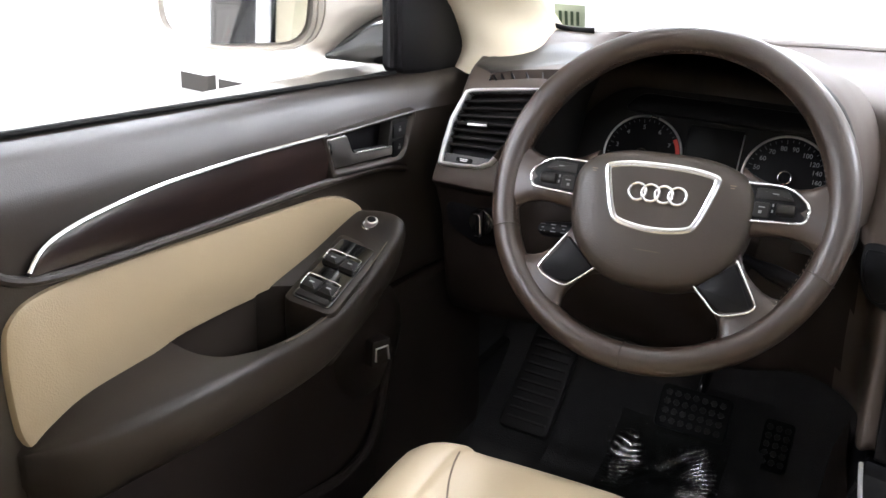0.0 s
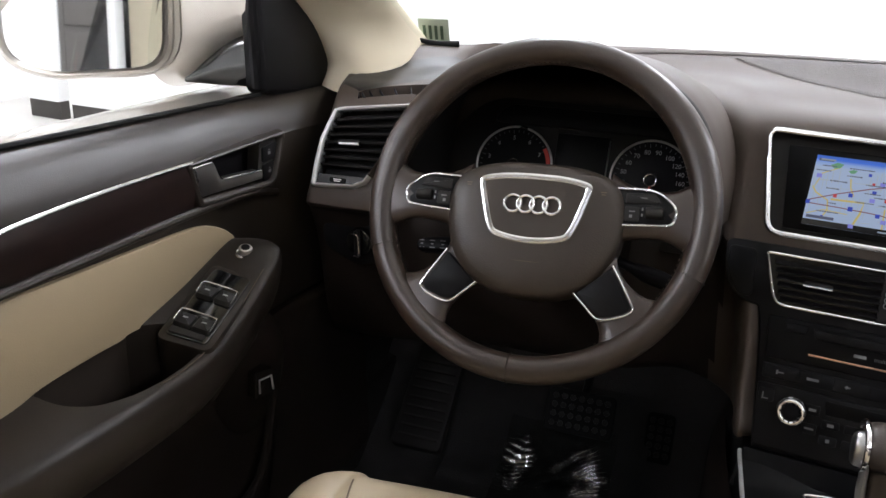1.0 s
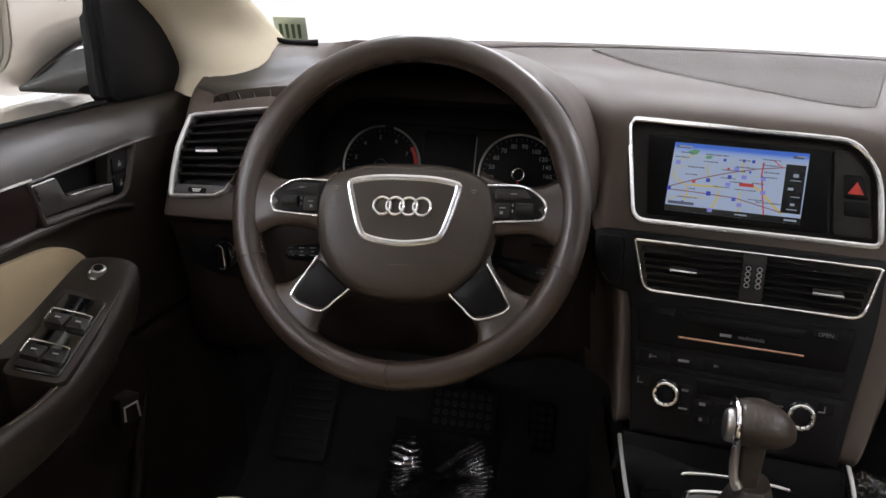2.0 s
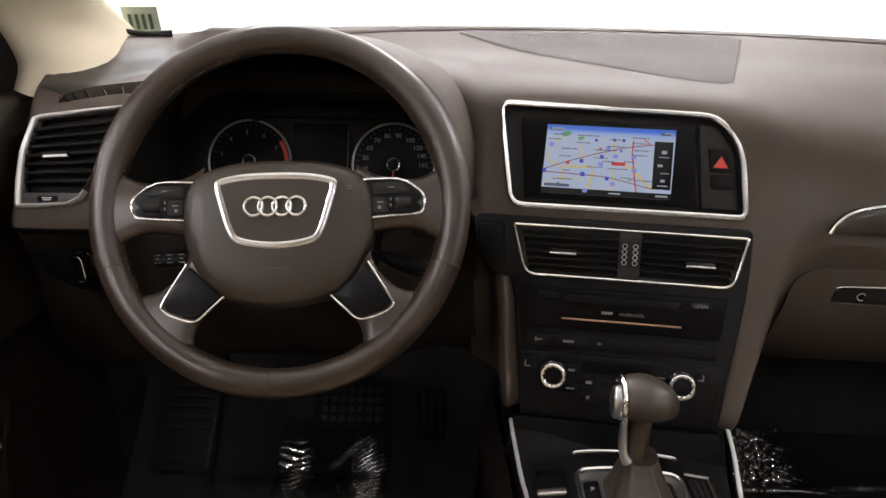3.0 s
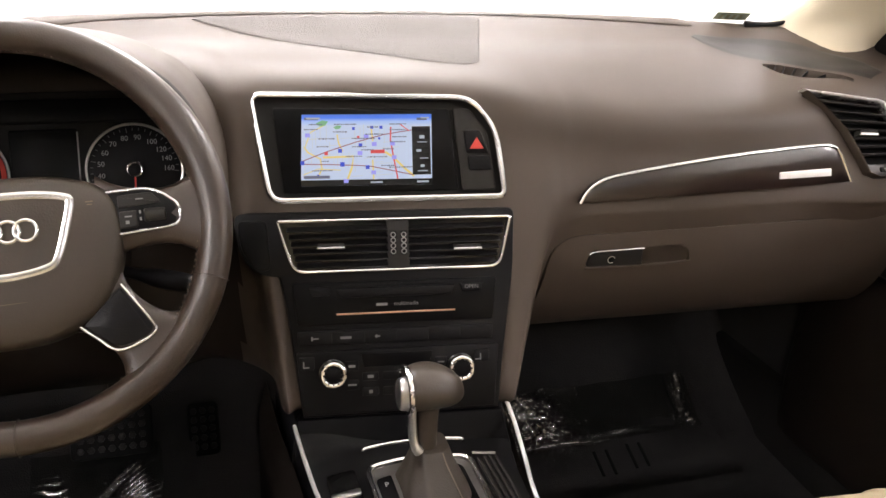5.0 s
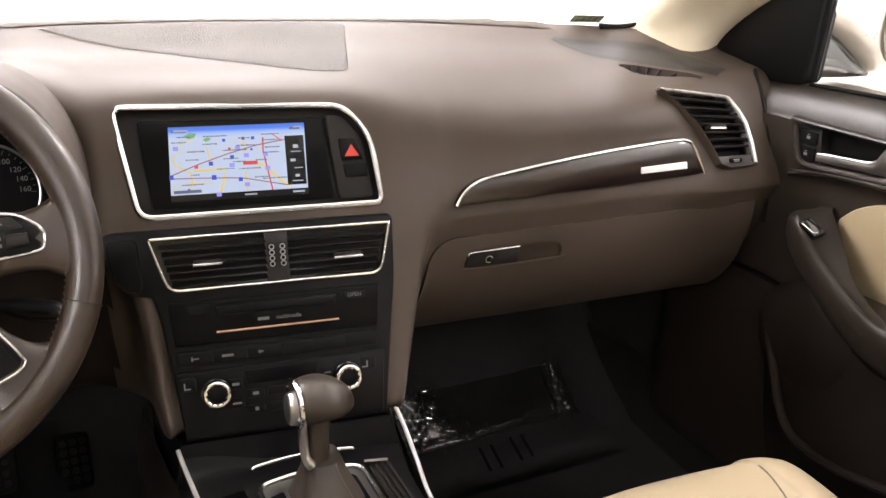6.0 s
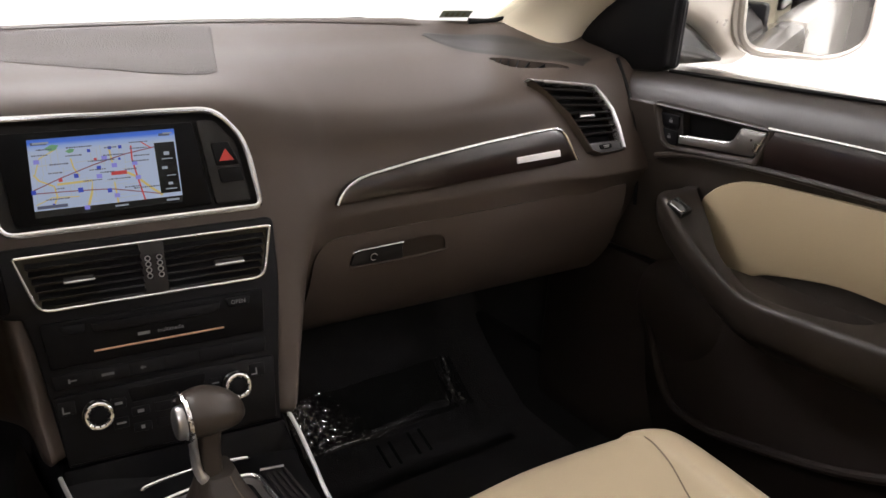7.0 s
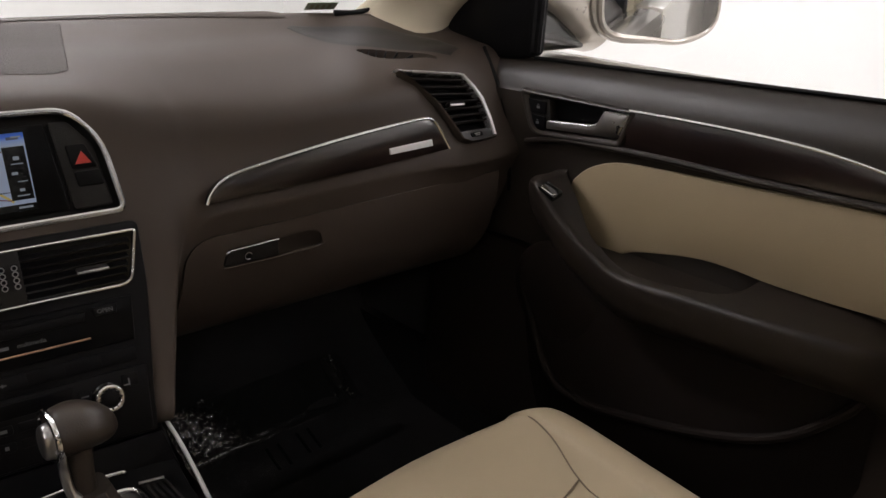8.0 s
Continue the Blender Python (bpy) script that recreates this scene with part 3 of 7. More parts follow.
    tree = BVHTree.FromPolygons([d.location + v.co for v in body.data.vertices], [p.vertices for p in body.data.polygons])

    def on_top(x, y, up=0.0):
        hit = tree.ray_cast(Vector((x, y, 1.2)), Vector((0, 0, -1)))[0]
        return (x, y, (hit.z if hit else 0.77) + up)
    # slotted demisters in the corners of the top
    for s in (-1, 1):
        front = [(0.5455, 0.298), (0.559, 0.271), (0.588, 0.2505), (0.638, 0.224)]
        back = [(0.5500, 0.301), (0.570, 0.294), (0.600, 0.270), (0.641, 0.2275)]
        if s < 0:
            front = [(-0.575, 0.240), (-0.595, 0.233), (-0.640, 0.2215), (-0.667, 0.2170)]
            back = [(-0.573, 0.264), (-0.595, 0.260), (-0.644, 0.2390), (-0.668, 0.2240)]
        F, B = spline([(*p, 0) for p in front], 8), spline([(*p, 0) for p in back], 8)
        ring = [(p.x, p.y) for p in F] + [(p.x, p.y) for p in reversed(B)]
        pts = np.array([on_top(x, y) for x, y in ring])
        slope = np.linalg.lstsq(np.c_[pts[:, :2], np.ones(len(pts))], pts[:, 2], rcond=None)[0]
        flat = lambda x, y, up=0.0: (x, y, float(slope[0] * x + slope[1] * y + slope[2]) + up)

        def prism(low, high):
            bm = bmesh.new()
            lo, hi = ([bm.verts.new(flat(x, y, z)) for x, y in ring] for z in (low, high))
            for k in range(len(ring)):
                bm.faces.new((lo[k - 1], lo[k], hi[k], hi[k - 1]))
            bm.faces.new(hi)
            bm.faces.new(lo[::-1])
            return bm
        cut(body, prism(-0.016, 0.02))
        g = part("demister_grille", prism(-0.020, -0.0135), BLACK, d, "dark slotted demister grille")
        for k in range(2, 24, 3):
            a, b = Vector(flat(F[k].x, F[k].y, -0.004)), Vector(flat(B[min(k + 2, 24)].x, B[min(k + 2, 24)].y, -0.004))
            part("slat", tube([a, b], 0.0011, seg=6, flat=2.5, up=(0, 0, 1)), BLACK, g)
    # the driver's knee panel is its own moulding, darkened for the shade it lies in
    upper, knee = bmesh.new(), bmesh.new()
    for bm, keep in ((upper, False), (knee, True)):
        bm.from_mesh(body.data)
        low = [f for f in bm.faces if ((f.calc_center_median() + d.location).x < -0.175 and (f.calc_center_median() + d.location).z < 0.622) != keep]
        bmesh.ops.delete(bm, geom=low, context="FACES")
    upper.to_mesh(body.data)
    upper.free()
    bmesh.ops.translate(knee, verts=knee.verts, vec=d.location)
    part("knee_panel", knee, BROWN_LOW, d, "knee panel under the wheel, its brown darkened for shade")
    # cover over the instruments: an arch with a thick lip
    rows = []
    for y, w, top, base, n in ((0.115, 0.180, 0.838, 0.66, 3.0), (0.14, 0.184, 0.842, 0.655, 3.0), (0.20, 0.190, 0.840, 0.65, 2.9), (0.28, 0.202, 0.829, 0.64, 2.7), (0.38, 0.228, 0.808, 0.64, 2.4), (0.48, 0.27, 0.785, 0.64, 2.2)):
        arch = []
        for k in range(33):
            a = math.pi * k / 32
            c, s = math.cos(a), math.sin(a)
            arch.append((-0.377 - math.copysign(abs(c) ** (2 / n), c) * w, y, base + (top - base) * s ** (2 / n)))
        rows.append(arch)
    bm = bmesh.new()
    dense = [spline([r[j] for r in rows], 4) for j in range(33)]
    grid_faces(bm, [list(r) for r in zip(*dense)])
    bmesh.ops.recalc_face_normals(bm, faces=bm.faces)
    part("instrument_cover", bm, BROWN, d)
    rows2 = [[(-0.377 + (p[0] + 0.377) * k, y, 0.66 + (p[2] - 0.66) * k) for p in rows[0]] for y, k in ((0.115, 1.0), (0.110, 0.99), (0.112, 0.972), (0.14, 0.96), (0.19, 0.95), (0.262, 0.93))]
    bm = bmesh.new()
    dense = [spline([r[j] for r in rows2], 3) for j in range(33)]
    grid_faces(bm, [list(r) for r in zip(*dense)])
    part("cover_lining", bm, SATIN, d, "dark grained lining of the instrument cover")
    # lens-shaped inlay with its bright edge on the passenger's side
    P = axes((0.40, 0.1795, 0.64), (0.365, -0.031, 0), (0, 0.16, 0.98))
    L = P @ Matrix.Translation((0, 0, 0.006))
    top = spline([(a, b, 0) for a, b in ((-0.168, -0.015), (-0.160, -0.002), (-0.146, 0.0095), (-0.122, 0.0175), (-0.050, 0.0285), (0.037, 0.0390), (0.120, 0.0465), (0.160, 0.0490), (0.176, 0.0465), (0.186, 0.037), (0.2055, 0.001))], 6)
    part("wood_inlay", bowed_strip(L, top, lambda a: -0.0140 + 0.015 * ((a + 0.168) / 0.3735) ** 1.25, 0.0045), WOOD, d, "dark walnut inlay")
    line = [L @ Vector((t[0], t[1], 0.0015)) for t in top]
    part("inlay_edge", tube(line, 0.0021, seg=8), CHROME, d, "bright metal edge of the inlay")
    part("badge", plate(rounded([(0.099, 0.0074), (0.1724, 0.0095), (0.1713, 0.0191), (0.0981, 0.0160)], 0.001), 0.004, L @ Matrix.Translation((0, 0, 0.0062)), 0.0005), BADGE, d, "small metal badge plate coloured near-white for its highlight")
    # glovebox lid: it rolls under towards the footwell
    prof = spline([(0, 0.1815, 0.5805), (0, 0.1815, 0.560), (0, 0.1860, 0.530), (0, 0.1990, 0.49), (0, 0.221, 0.453), (0, 0.252, 0.423), (0, 0.30, 0.405)], 5)
    rows = []
    for k, p in enumerate(prof):
        drop = max(0.0, 0.5805 - p.z)
        left = 0.203 - 0.10 * max(0.0, drop - 0.03) + (0.038 * (1 - math.sqrt(max(0.0, 1 - (1 - drop / 0.036) ** 2))) if drop < 0.036 else 0.0)
        xs = [left + (0.712 - left) * (i / 40) for i in range(41)]
        rows.append([(x, p.y - 0.082 * (x - 0.4), p.z + 0.021 * (x - 0.3) * (1 if p.z > 0.5 else 0.5)) for x in xs])
    bm = bmesh.new()
    grid_faces(bm, rows)
    bmesh.ops.recalc_face_normals(bm, faces=bm.faces)
    if sum((f.normal for f in bm.faces), Vector()).y > 0:
        bmesh.ops.reverse_faces(bm, faces=bm.faces)
    bmesh.ops.solidify(bm, geom=bm.faces[:], thickness=0.014)
    lid = part("glovebox_lid", bm, LID, d, "brown hard plastic glovebox lid")
    G = axes((0.325, 0.1888, 0.547), (1, -0.082, 0.012), (0, -0.13, 1))
    hollow = rounded([(-0.074, -0.0115), (-0.067, 0.0125), (0.050, 0.0135), (0.068, 0.0090), (0.073, -0.0125), (0.0, -0.0140)], [0.005, 0.006, 0.012, 0.010, 0.010, 0.004])
    cut(lid, plate(hollow, 0.0092, G @ Matrix.Translation((0, 0, 0.006))))
    part("latch_recess", plate(hollow, 0.004, G @ Matrix.Translation((0, 0, -0.0032))), LID, lid)
    part("latch_lip", tube(spline([G @ Vector(q) for q in ((-0.073, -0.0125, 0.0005), (0.0, -0.0142, 0.0008), (0.066, -0.0128, 0.0005), (0.073, -0.0085, -0.0005))], 6), 0.0011, seg=6), LID, lid)
    H = G @ Matrix.Translation((0, 0, 0.0012))
    part("latch", plate(rounded([(-0.072, -0.0105), (-0.066, 0.0105), (0.004, 0.0118), (0.006, -0.0125)], [0.004, 0.005, 0.001, 0.001]), 0.006, H, 0.0015), SATIN, lid, "dark latch handle")
    part("latch_edge", tube(spline([H @ Vector(p) for p in ((-0.0685, 0.006, 0.0), (-0.064, 0.0110, 0.0006), (-0.03, 0.0122, 0.0008), (0.004, 0.0126, 0.0006))], 5), 0.0014, seg=6), CHROME, lid, "bright edge of the latch")
    part("latch_lock", disc(0.0052, 0.003, H @ Matrix.Translation((-0.039, -0.001, 0.0012)), 16, 0.001), BLACK, lid)
    part("latch_mark", tube(circle(0.0048, H @ Matrix.Translation((-0.039, -0.001, 0.0016)), 16, 20, 300), 0.0005, False, 5), SILVER, lid)
    # speaker grille let into the top, following its shape
    def inlaid(front, back, up, n=16):
        """A sheet lying on the top between a front and a back line."""
        bm = bmesh.new()
        F, B = spline([(*p, 0) for p in front], 8), spline([(*p, 0) for p in back], 8)
        rows = []
        for k in range(n + 1):
            lift = up if 0 < k < n else up * 0.4
            rows.append([on_top(f.x + (q.x - f.x) * k / n, f.y + (q.y - f.y) * k / n, lift) for f, q in zip(F, B)])
        for r in rows:
            r[0], r[-1] = (r[0][0], r[0][1], r[0][2] - up * 0.6), (r[-1][0], r[-1][1], r[-1][2] - up * 0.6)
        grid_faces(bm, rows)
        return bm
    part("speaker_grille", inlaid([(-0.205, 0.53), (-0.155, 0.487), (-0.05, 0.412), (0.02, 0.372), (0.085, 0.336), (0.125, 0.324), (0.144, 0.332)], [(-0.20, 0.540), (-0.14, 0.548), (-0.04, 0.552), (0.04, 0.552), (0.12, 0.546), (0.18, 0.533), (0.207, 0.520)], 0.0018), GRILLE, d, "fine-holed brown speaker grille")
    part("glass_ledge", inlaid([(x, edge_y(x) - 0.046) for x in (-0.52, -0.3, -0.1, 0.1, 0.3, 0.52)], [(x, edge_y(x) - 0.014) for x in (-0.52, -0.3, -0.1, 0.1, 0.3, 0.52)], 0.0035, 6), BROWN, d)
    for s in (-1, 1):
        part("corner_strip", inlaid([(s * 0.5025, 0.4134), (s * 0.5217, 0.340), (s * 0.5816, 0.294), (s * 0.643, 0.238), (s * 0.668, 0.226)], [(s * 0.51, 0.418), (s * 0.587, 0.386), (s * 0.645, 0.345), (s * 0.695, 0.29), (s * 0.70, 0.24)], 0.0012, 10), CORNER, d, "dark strip in the dashboard corner")
    return d


dash = make_dash()


# ---- centre stack ----
def emitter(name, color, strength):
    m = material(name, (0.02, 0.02, 0.022), 0.3, stain=0.0, spec=0.3)
    b = m.node_tree.nodes["Principled BSDF"]
    b.inputs["Emission Color"].default_value = (*color, 1)
    b.inputs["Emission Strength"].default_value = strength
    return m


MAP_BASE = emitter("lit_map_ground", (0.50, 0.60, 0.82), 1.15)
MAP_LILAC = emitter("lit_map_ring", (0.30, 0.30, 0.85), 1.1)
nt = MAP_BASE.node_tree
ramp = nt.nodes.new("ShaderNodeValToRGB")
for place, color in ((0.84, (0.50, 0.60, 0.80)), (0.90, (0.34, 0.50, 0.88)), (0.95, (0.06, 0.20, 0.85))):
    el = ramp.color_ramp.elements[0] if place == 0.84 else ramp.color_ramp.elements.new(place)
    el.position, el.color = place, (*color, 1)
ramp.color_ramp.elements[-1].color = (0.05, 0.17, 0.72, 1)
split = nt.nodes.new("ShaderNodeSeparateXYZ")
nt.links.new(nt.nodes.new("ShaderNodeTexCoord").outputs["Generated"], split.inputs[0])
nt.links.new(split.outputs[2], ramp.inputs[0])
nt.links.new(ramp.outputs[0], nt.nodes["Principled BSDF"].inputs["Emission Color"])
MAP_YELLOW = emitter("lit_map_road_yellow", (0.75, 0.62, 0.20), 1.1)
MAP_BLUE = emitter("lit_map_blue", (0.03, 0.07, 0.60), 1.1)
MAP_RED = emitter("lit_map_red", (0.65, 0.06, 0.06), 1.1)
MAP_GREEN = emitter("lit_map_green", (0.16, 0.42, 0.22), 1.1)
MAP_GREY = emitter("lit_map_lettering", (0.12, 0.14, 0.24), 0.9)
MAP_MAROON = emitter("lit_map_highway", (0.26, 0.06, 0.12), 1.0)
MAP_PALE = emitter("lit_menu_marks", (0.45, 0.52, 0.60), 0.9)
MAP_STREET = emitter("lit_map_street", (0.55, 0.60, 0.66), 1.1)


def quad(bm, a, b, w, h, m, z=0.0):
    vs = [bm.verts.new(m @ Vector((a + i * w / 2, b + j * h / 2, z))) for i, j in ((-1, -1), (1, -1), (1, 1), (-1, 1))]
    bm.faces.new(vs)


def stroke(bm, pts, w, m, z):
    P = [Vector((*p, 0)) for p in pts]
    rows = []
    for i, p in enumerate(P):
        t = (P[min(i + 1, len(P) - 1)] - P[max(i - 1, 0)]).normalized()
        nrm = Vector((-t.y, t.x, 0)) * w / 2
        rows.append([m @ (p + nrm + Vector((0, 0, z))), m @ (p - nrm + Vector((0, 0, z)))])
    grid_faces(bm, rows)


def make_display():
    d = empty("display_unit", STACK @ Vector((0, -0.06, -0.01)), "dashboard display showing a lit street map in a chrome-edged housing", "display")
    M = STACK
    part("backing", plate(bezel_outline(), 0.010, M @ Matrix.Translation((0, 0, -0.013))), SATIN, d)
    part("frame", tube([M @ Vector((p.x, p.y, 0.001)) for p in [Vector((*q, 0)) if len(q) == 2 else q for q in bezel_outline()]], 0.0038, True, 10), CHROME, d, "satin chrome frame")
    part("glass_panel", plate(rounded([(-0.140, 0.042), (0.066, 0.040), (0.076, -0.056), (-0.130, -0.057)], 0.004), 0.006, M @ Matrix.Translation((0, 0, -0.007)), 0.001), PIANO, d, "dark panel round the screen")
    side = part("button_panel", plate(rounded([(0.070, 0.041), (0.090, 0.040), (0.112, 0.012), (0.122, -0.057), (0.080, -0.057)], 0.005), 0.008, M @ Matrix.Translation((0, 0, -0.004)), 0.0015), SATIN, d)
    part("hazard_button", plate(rounded([(0.083, 0.014), (0.103, 0.014), (0.113, -0.013), (0.086, -0.013)], 0.003), 0.004, M @ Matrix.Translation((0, 0, -0.001)), 0.001), BLACK, side)
    part("hazard_mark", plate([(0.0895, -0.008), (0.1065, -0.008), (0.098, 0.006)], 0.001, M @ Matrix.Translation((0, 0, 0.0)), 0), RED_MARK, side, "red warning triangle")
    part("lower_button", plate(rounded([(0.087, -0.016), (0.114, -0.016), (0.117, -0.033), (0.089, -0.033)], 0.003), 0.004, M @ Matrix.Translation((0, 0, -0.001)), 0.001), BLACK, side)
    # the lit screen: corner at lower left is (0, 0), 154 by 83 mm
    S = M @ Matrix.Translation((-0.110, -0.049, -0.0065))
    W, H = 0.154, 0.083
    scr = part("screen", plate([(0, 0), (W, 0), (W + 0.001, H), (0.003, H)], 0.0004, S), MAP_BASE, d, "lit screen with a pale street map", smooth=False)
    rnd = random.Random(5)

    def layer(name, mat, build, z, many=True):
        bm = bmesh.new()
        build(bm, z)
        ob = part(name, bm, mat, scr, smooth=False)
        if many:
            ob["kind"] = "stuff"
    def at(x, y):
        """A place on the map from its share of the width and of the height."""
        return (x * W, y * H)
    layer("footer", GLOSS, lambda bm, z: quad(bm, W / 2, 0.0035, W, 0.007, S, z), 0.0008, False)
    layer("menu", GLOSS, lambda bm, z: quad(bm, W - 0.012, 0.0400, 0.022, 0.057, S, z), 0.0009, False)
    layer("street", MAP_STREET, lambda bm, z: [stroke(bm, ((a, b), (a + u * l, b + v * l)), 0.0006, S, z) for a, b, u, v, l in [(rnd.uniform(0.004, 0.10), rnd.uniform(0.010, 0.055), k % 2, 1 - k % 2 + 0.06, rnd.uniform(0.010, 0.022)) for k in range(44)]], 0.0005)
    layer("yellow_road", MAP_YELLOW, lambda bm, z: [stroke(bm, [at(*q) for q in p], w, S, z) for p, w in (
        (((0.03, 0.55), (0.06, 0.47), (0.15, 0.38), (0.16, 0.24), (0.12, 0.10)), 0.0017), (((0.17, 0.40), (0.40, 0.41), (0.385, 0.25), (0.35, 0.08)), 0.0024),
        (((0.28, 0.72), (0.29, 0.60), (0.32, 0.48)), 0.0016), (((0.545, 0.36), (0.55, 0.08)), 0.0017), (((0.64, 0.47), (0.70, 0.40), (0.78, 0.25), (0.86, 0.12)), 0.0026),
        (((0.54, 0.80), (0.55, 0.62)), 0.0018), (((0.04, 0.55), (0.08, 0.75), (0.20, 0.86)), 0.0011), (((0.02, 0.16), (0.13, 0.24), (0.30, 0.22)), 0.0010))], 0.0006)
    layer("highway", MAP_MAROON, lambda bm, z: [stroke(bm, [at(*q) for q in p], 0.0011, S, z) for p in (
        ((0.0, 0.34), (0.20, 0.48), (0.42, 0.61), (0.64, 0.715), (0.85, 0.775)), ((0.0, 0.31), (0.22, 0.30), (0.46, 0.28), (0.54, 0.265), (0.69, 0.205), (0.85, 0.14)))], 0.0007)
    layer("red_road", MAP_RED, lambda bm, z: (stroke(bm, [at(*q) for q in ((0.69, 0.82), (0.685, 0.64), (0.705, 0.40), (0.735, 0.08))], 0.0017, S, z), stroke(bm, [at(*q) for q in ((0.76, 0.86), (0.83, 0.76))], 0.0012, S, z), quad(bm, *at(0.585, 0.475), 0.0165, 0.0042, S, z), quad(bm, *at(0.195, 0.455), 0.0040, 0.0040, S, z), quad(bm, *at(0.44, 0.68), 0.003, 0.003, S, z)), 0.0008)
    layer("blue_icon", MAP_BLUE, lambda bm, z: [quad(bm, *at(x, y), k, k, S, z) for x, y, k in ((0.30, 0.49, 0.0046), (0.315, 0.30, 0.0052), (0.505, 0.255, 0.0046), (0.015, 0.325, 0.0046), (0.455, 0.565, 0.0044), (0.405, 0.80, 0.0034), (0.545, 0.815, 0.0034), (0.615, 0.815, 0.0036), (0.60, 0.66, 0.0026), (0.13, 0.145, 0.0028))], 0.0009)
    layer("ring_icon", MAP_LILAC, lambda bm, z: [quad(bm, *at(x, y), 0.0056, 0.0046, S, z) for x, y in ((0.45, 0.455), (0.55, 0.18), (0.50, 0.69), (0.71, 0.39), (0.70, 0.585), (0.06, 0.71), (0.34, 0.065), (0.56, 0.58))], 0.0009)
    layer("green_park", MAP_GREEN, lambda bm, z: [plate([(a + 0.004 * k, b), (a + 0.009 * k, b + 0.001 * k), (a + 0.012 * k, b + 0.005 * k), (a + 0.006 * k, b + 0.006 * k), (a, b + 0.003 * k)], 0.0001, S @ Matrix.Translation((0, 0, z)), 0, bm) for a, b, k in ((0.019, 0.069, 1.2), (0.039, 0.0655, 0.8))], 0.0007)

    def lettering(bm, z):
        """Rows of tiny unreadable marks where the map has its names."""
        for x, y, w in ((0.12, 0.86, 0.10), (0.08, 0.79, 0.09), (0.34, 0.86, 0.16), (0.30, 0.755, 0.10), (0.20, 0.66, 0.12), (0.17, 0.55, 0.09), (0.47, 0.66, 0.16), (0.44, 0.545, 0.10), (0.56, 0.72, 0.13), (0.55, 0.82, 0.08), (0.74, 0.86, 0.12), (0.74, 0.78, 0.12), (0.75, 0.68, 0.10), (0.74, 0.61, 0.12), (0.58, 0.40, 0.16), (0.40, 0.41, 0.12), (0.16, 0.215, 0.15), (0.76, 0.25, 0.18), (0.66, 0.275, 0.10), (0.18, 0.345, 0.05), (0.50, 0.50, 0.08), (0.66, 0.51, 0.07)):
            a, b = at(x, y)
            k = a - w * W / 2
            while k < a + w * W / 2:
                step = rnd.uniform(0.0009, 0.0026)
                quad(bm, k + step / 2, b, step, rnd.uniform(0.0009, 0.0016), S, z)
                k += step + rnd.uniform(0.0002, 0.0007)
    layer("place_name", MAP_GREY, lettering, 0.0010)
    layer("tab", MAP_GREY, lambda bm, z: (quad(bm, *at(0.12, 0.125), 0.030, 0.0034, S, z), quad(bm, *at(0.09, 0.94), 0.016, 0.0030, S, z), quad(bm, *at(0.93, 0.93), 0.012, 0.0030, S, z)), 0.0010)
    layer("menu_mark", MAP_PALE, lambda bm, z: [quad(bm, W - 0.011 + da, b, w, h, S, z) for da, b, w, h in ((0, 0.056, 0.006, 0.004), (0, 0.050, 0.012, 0.001), (-0.004, 0.040, 0.006, 0.003), (0.002, 0.031, 0.010, 0.001), (0, 0.022, 0.005, 0.003), (0, 0.016, 0.012, 0.0012), (-0.055, 0.0035, 0.014, 0.0018), (0.0, 0.0035, 0.014, 0.0022), (0.004, 0.0785, 0.010, 0.0016), (-0.127, 0.0785, 0.016, 0.002))], 0.0011)
    return d


def ribbed_tab(m, w, parent):
    part("tab", plate(rounded([(-w / 2, -0.0035), (w / 2, -0.0035), (w / 2 - 0.001, 0.0025), (-w / 2 + 0.001, 0.0025)], 0.001), 0.010, m, 0.001), SATIN, parent)
    part("tab_edge", tube([m @ Vector((-w / 2, -0.0032, 0.001)), m @ Vector((w / 2, -0.0032, 0.001))], 0.0016, seg=8), CHROME, parent, "bright edge of the sliding tab")


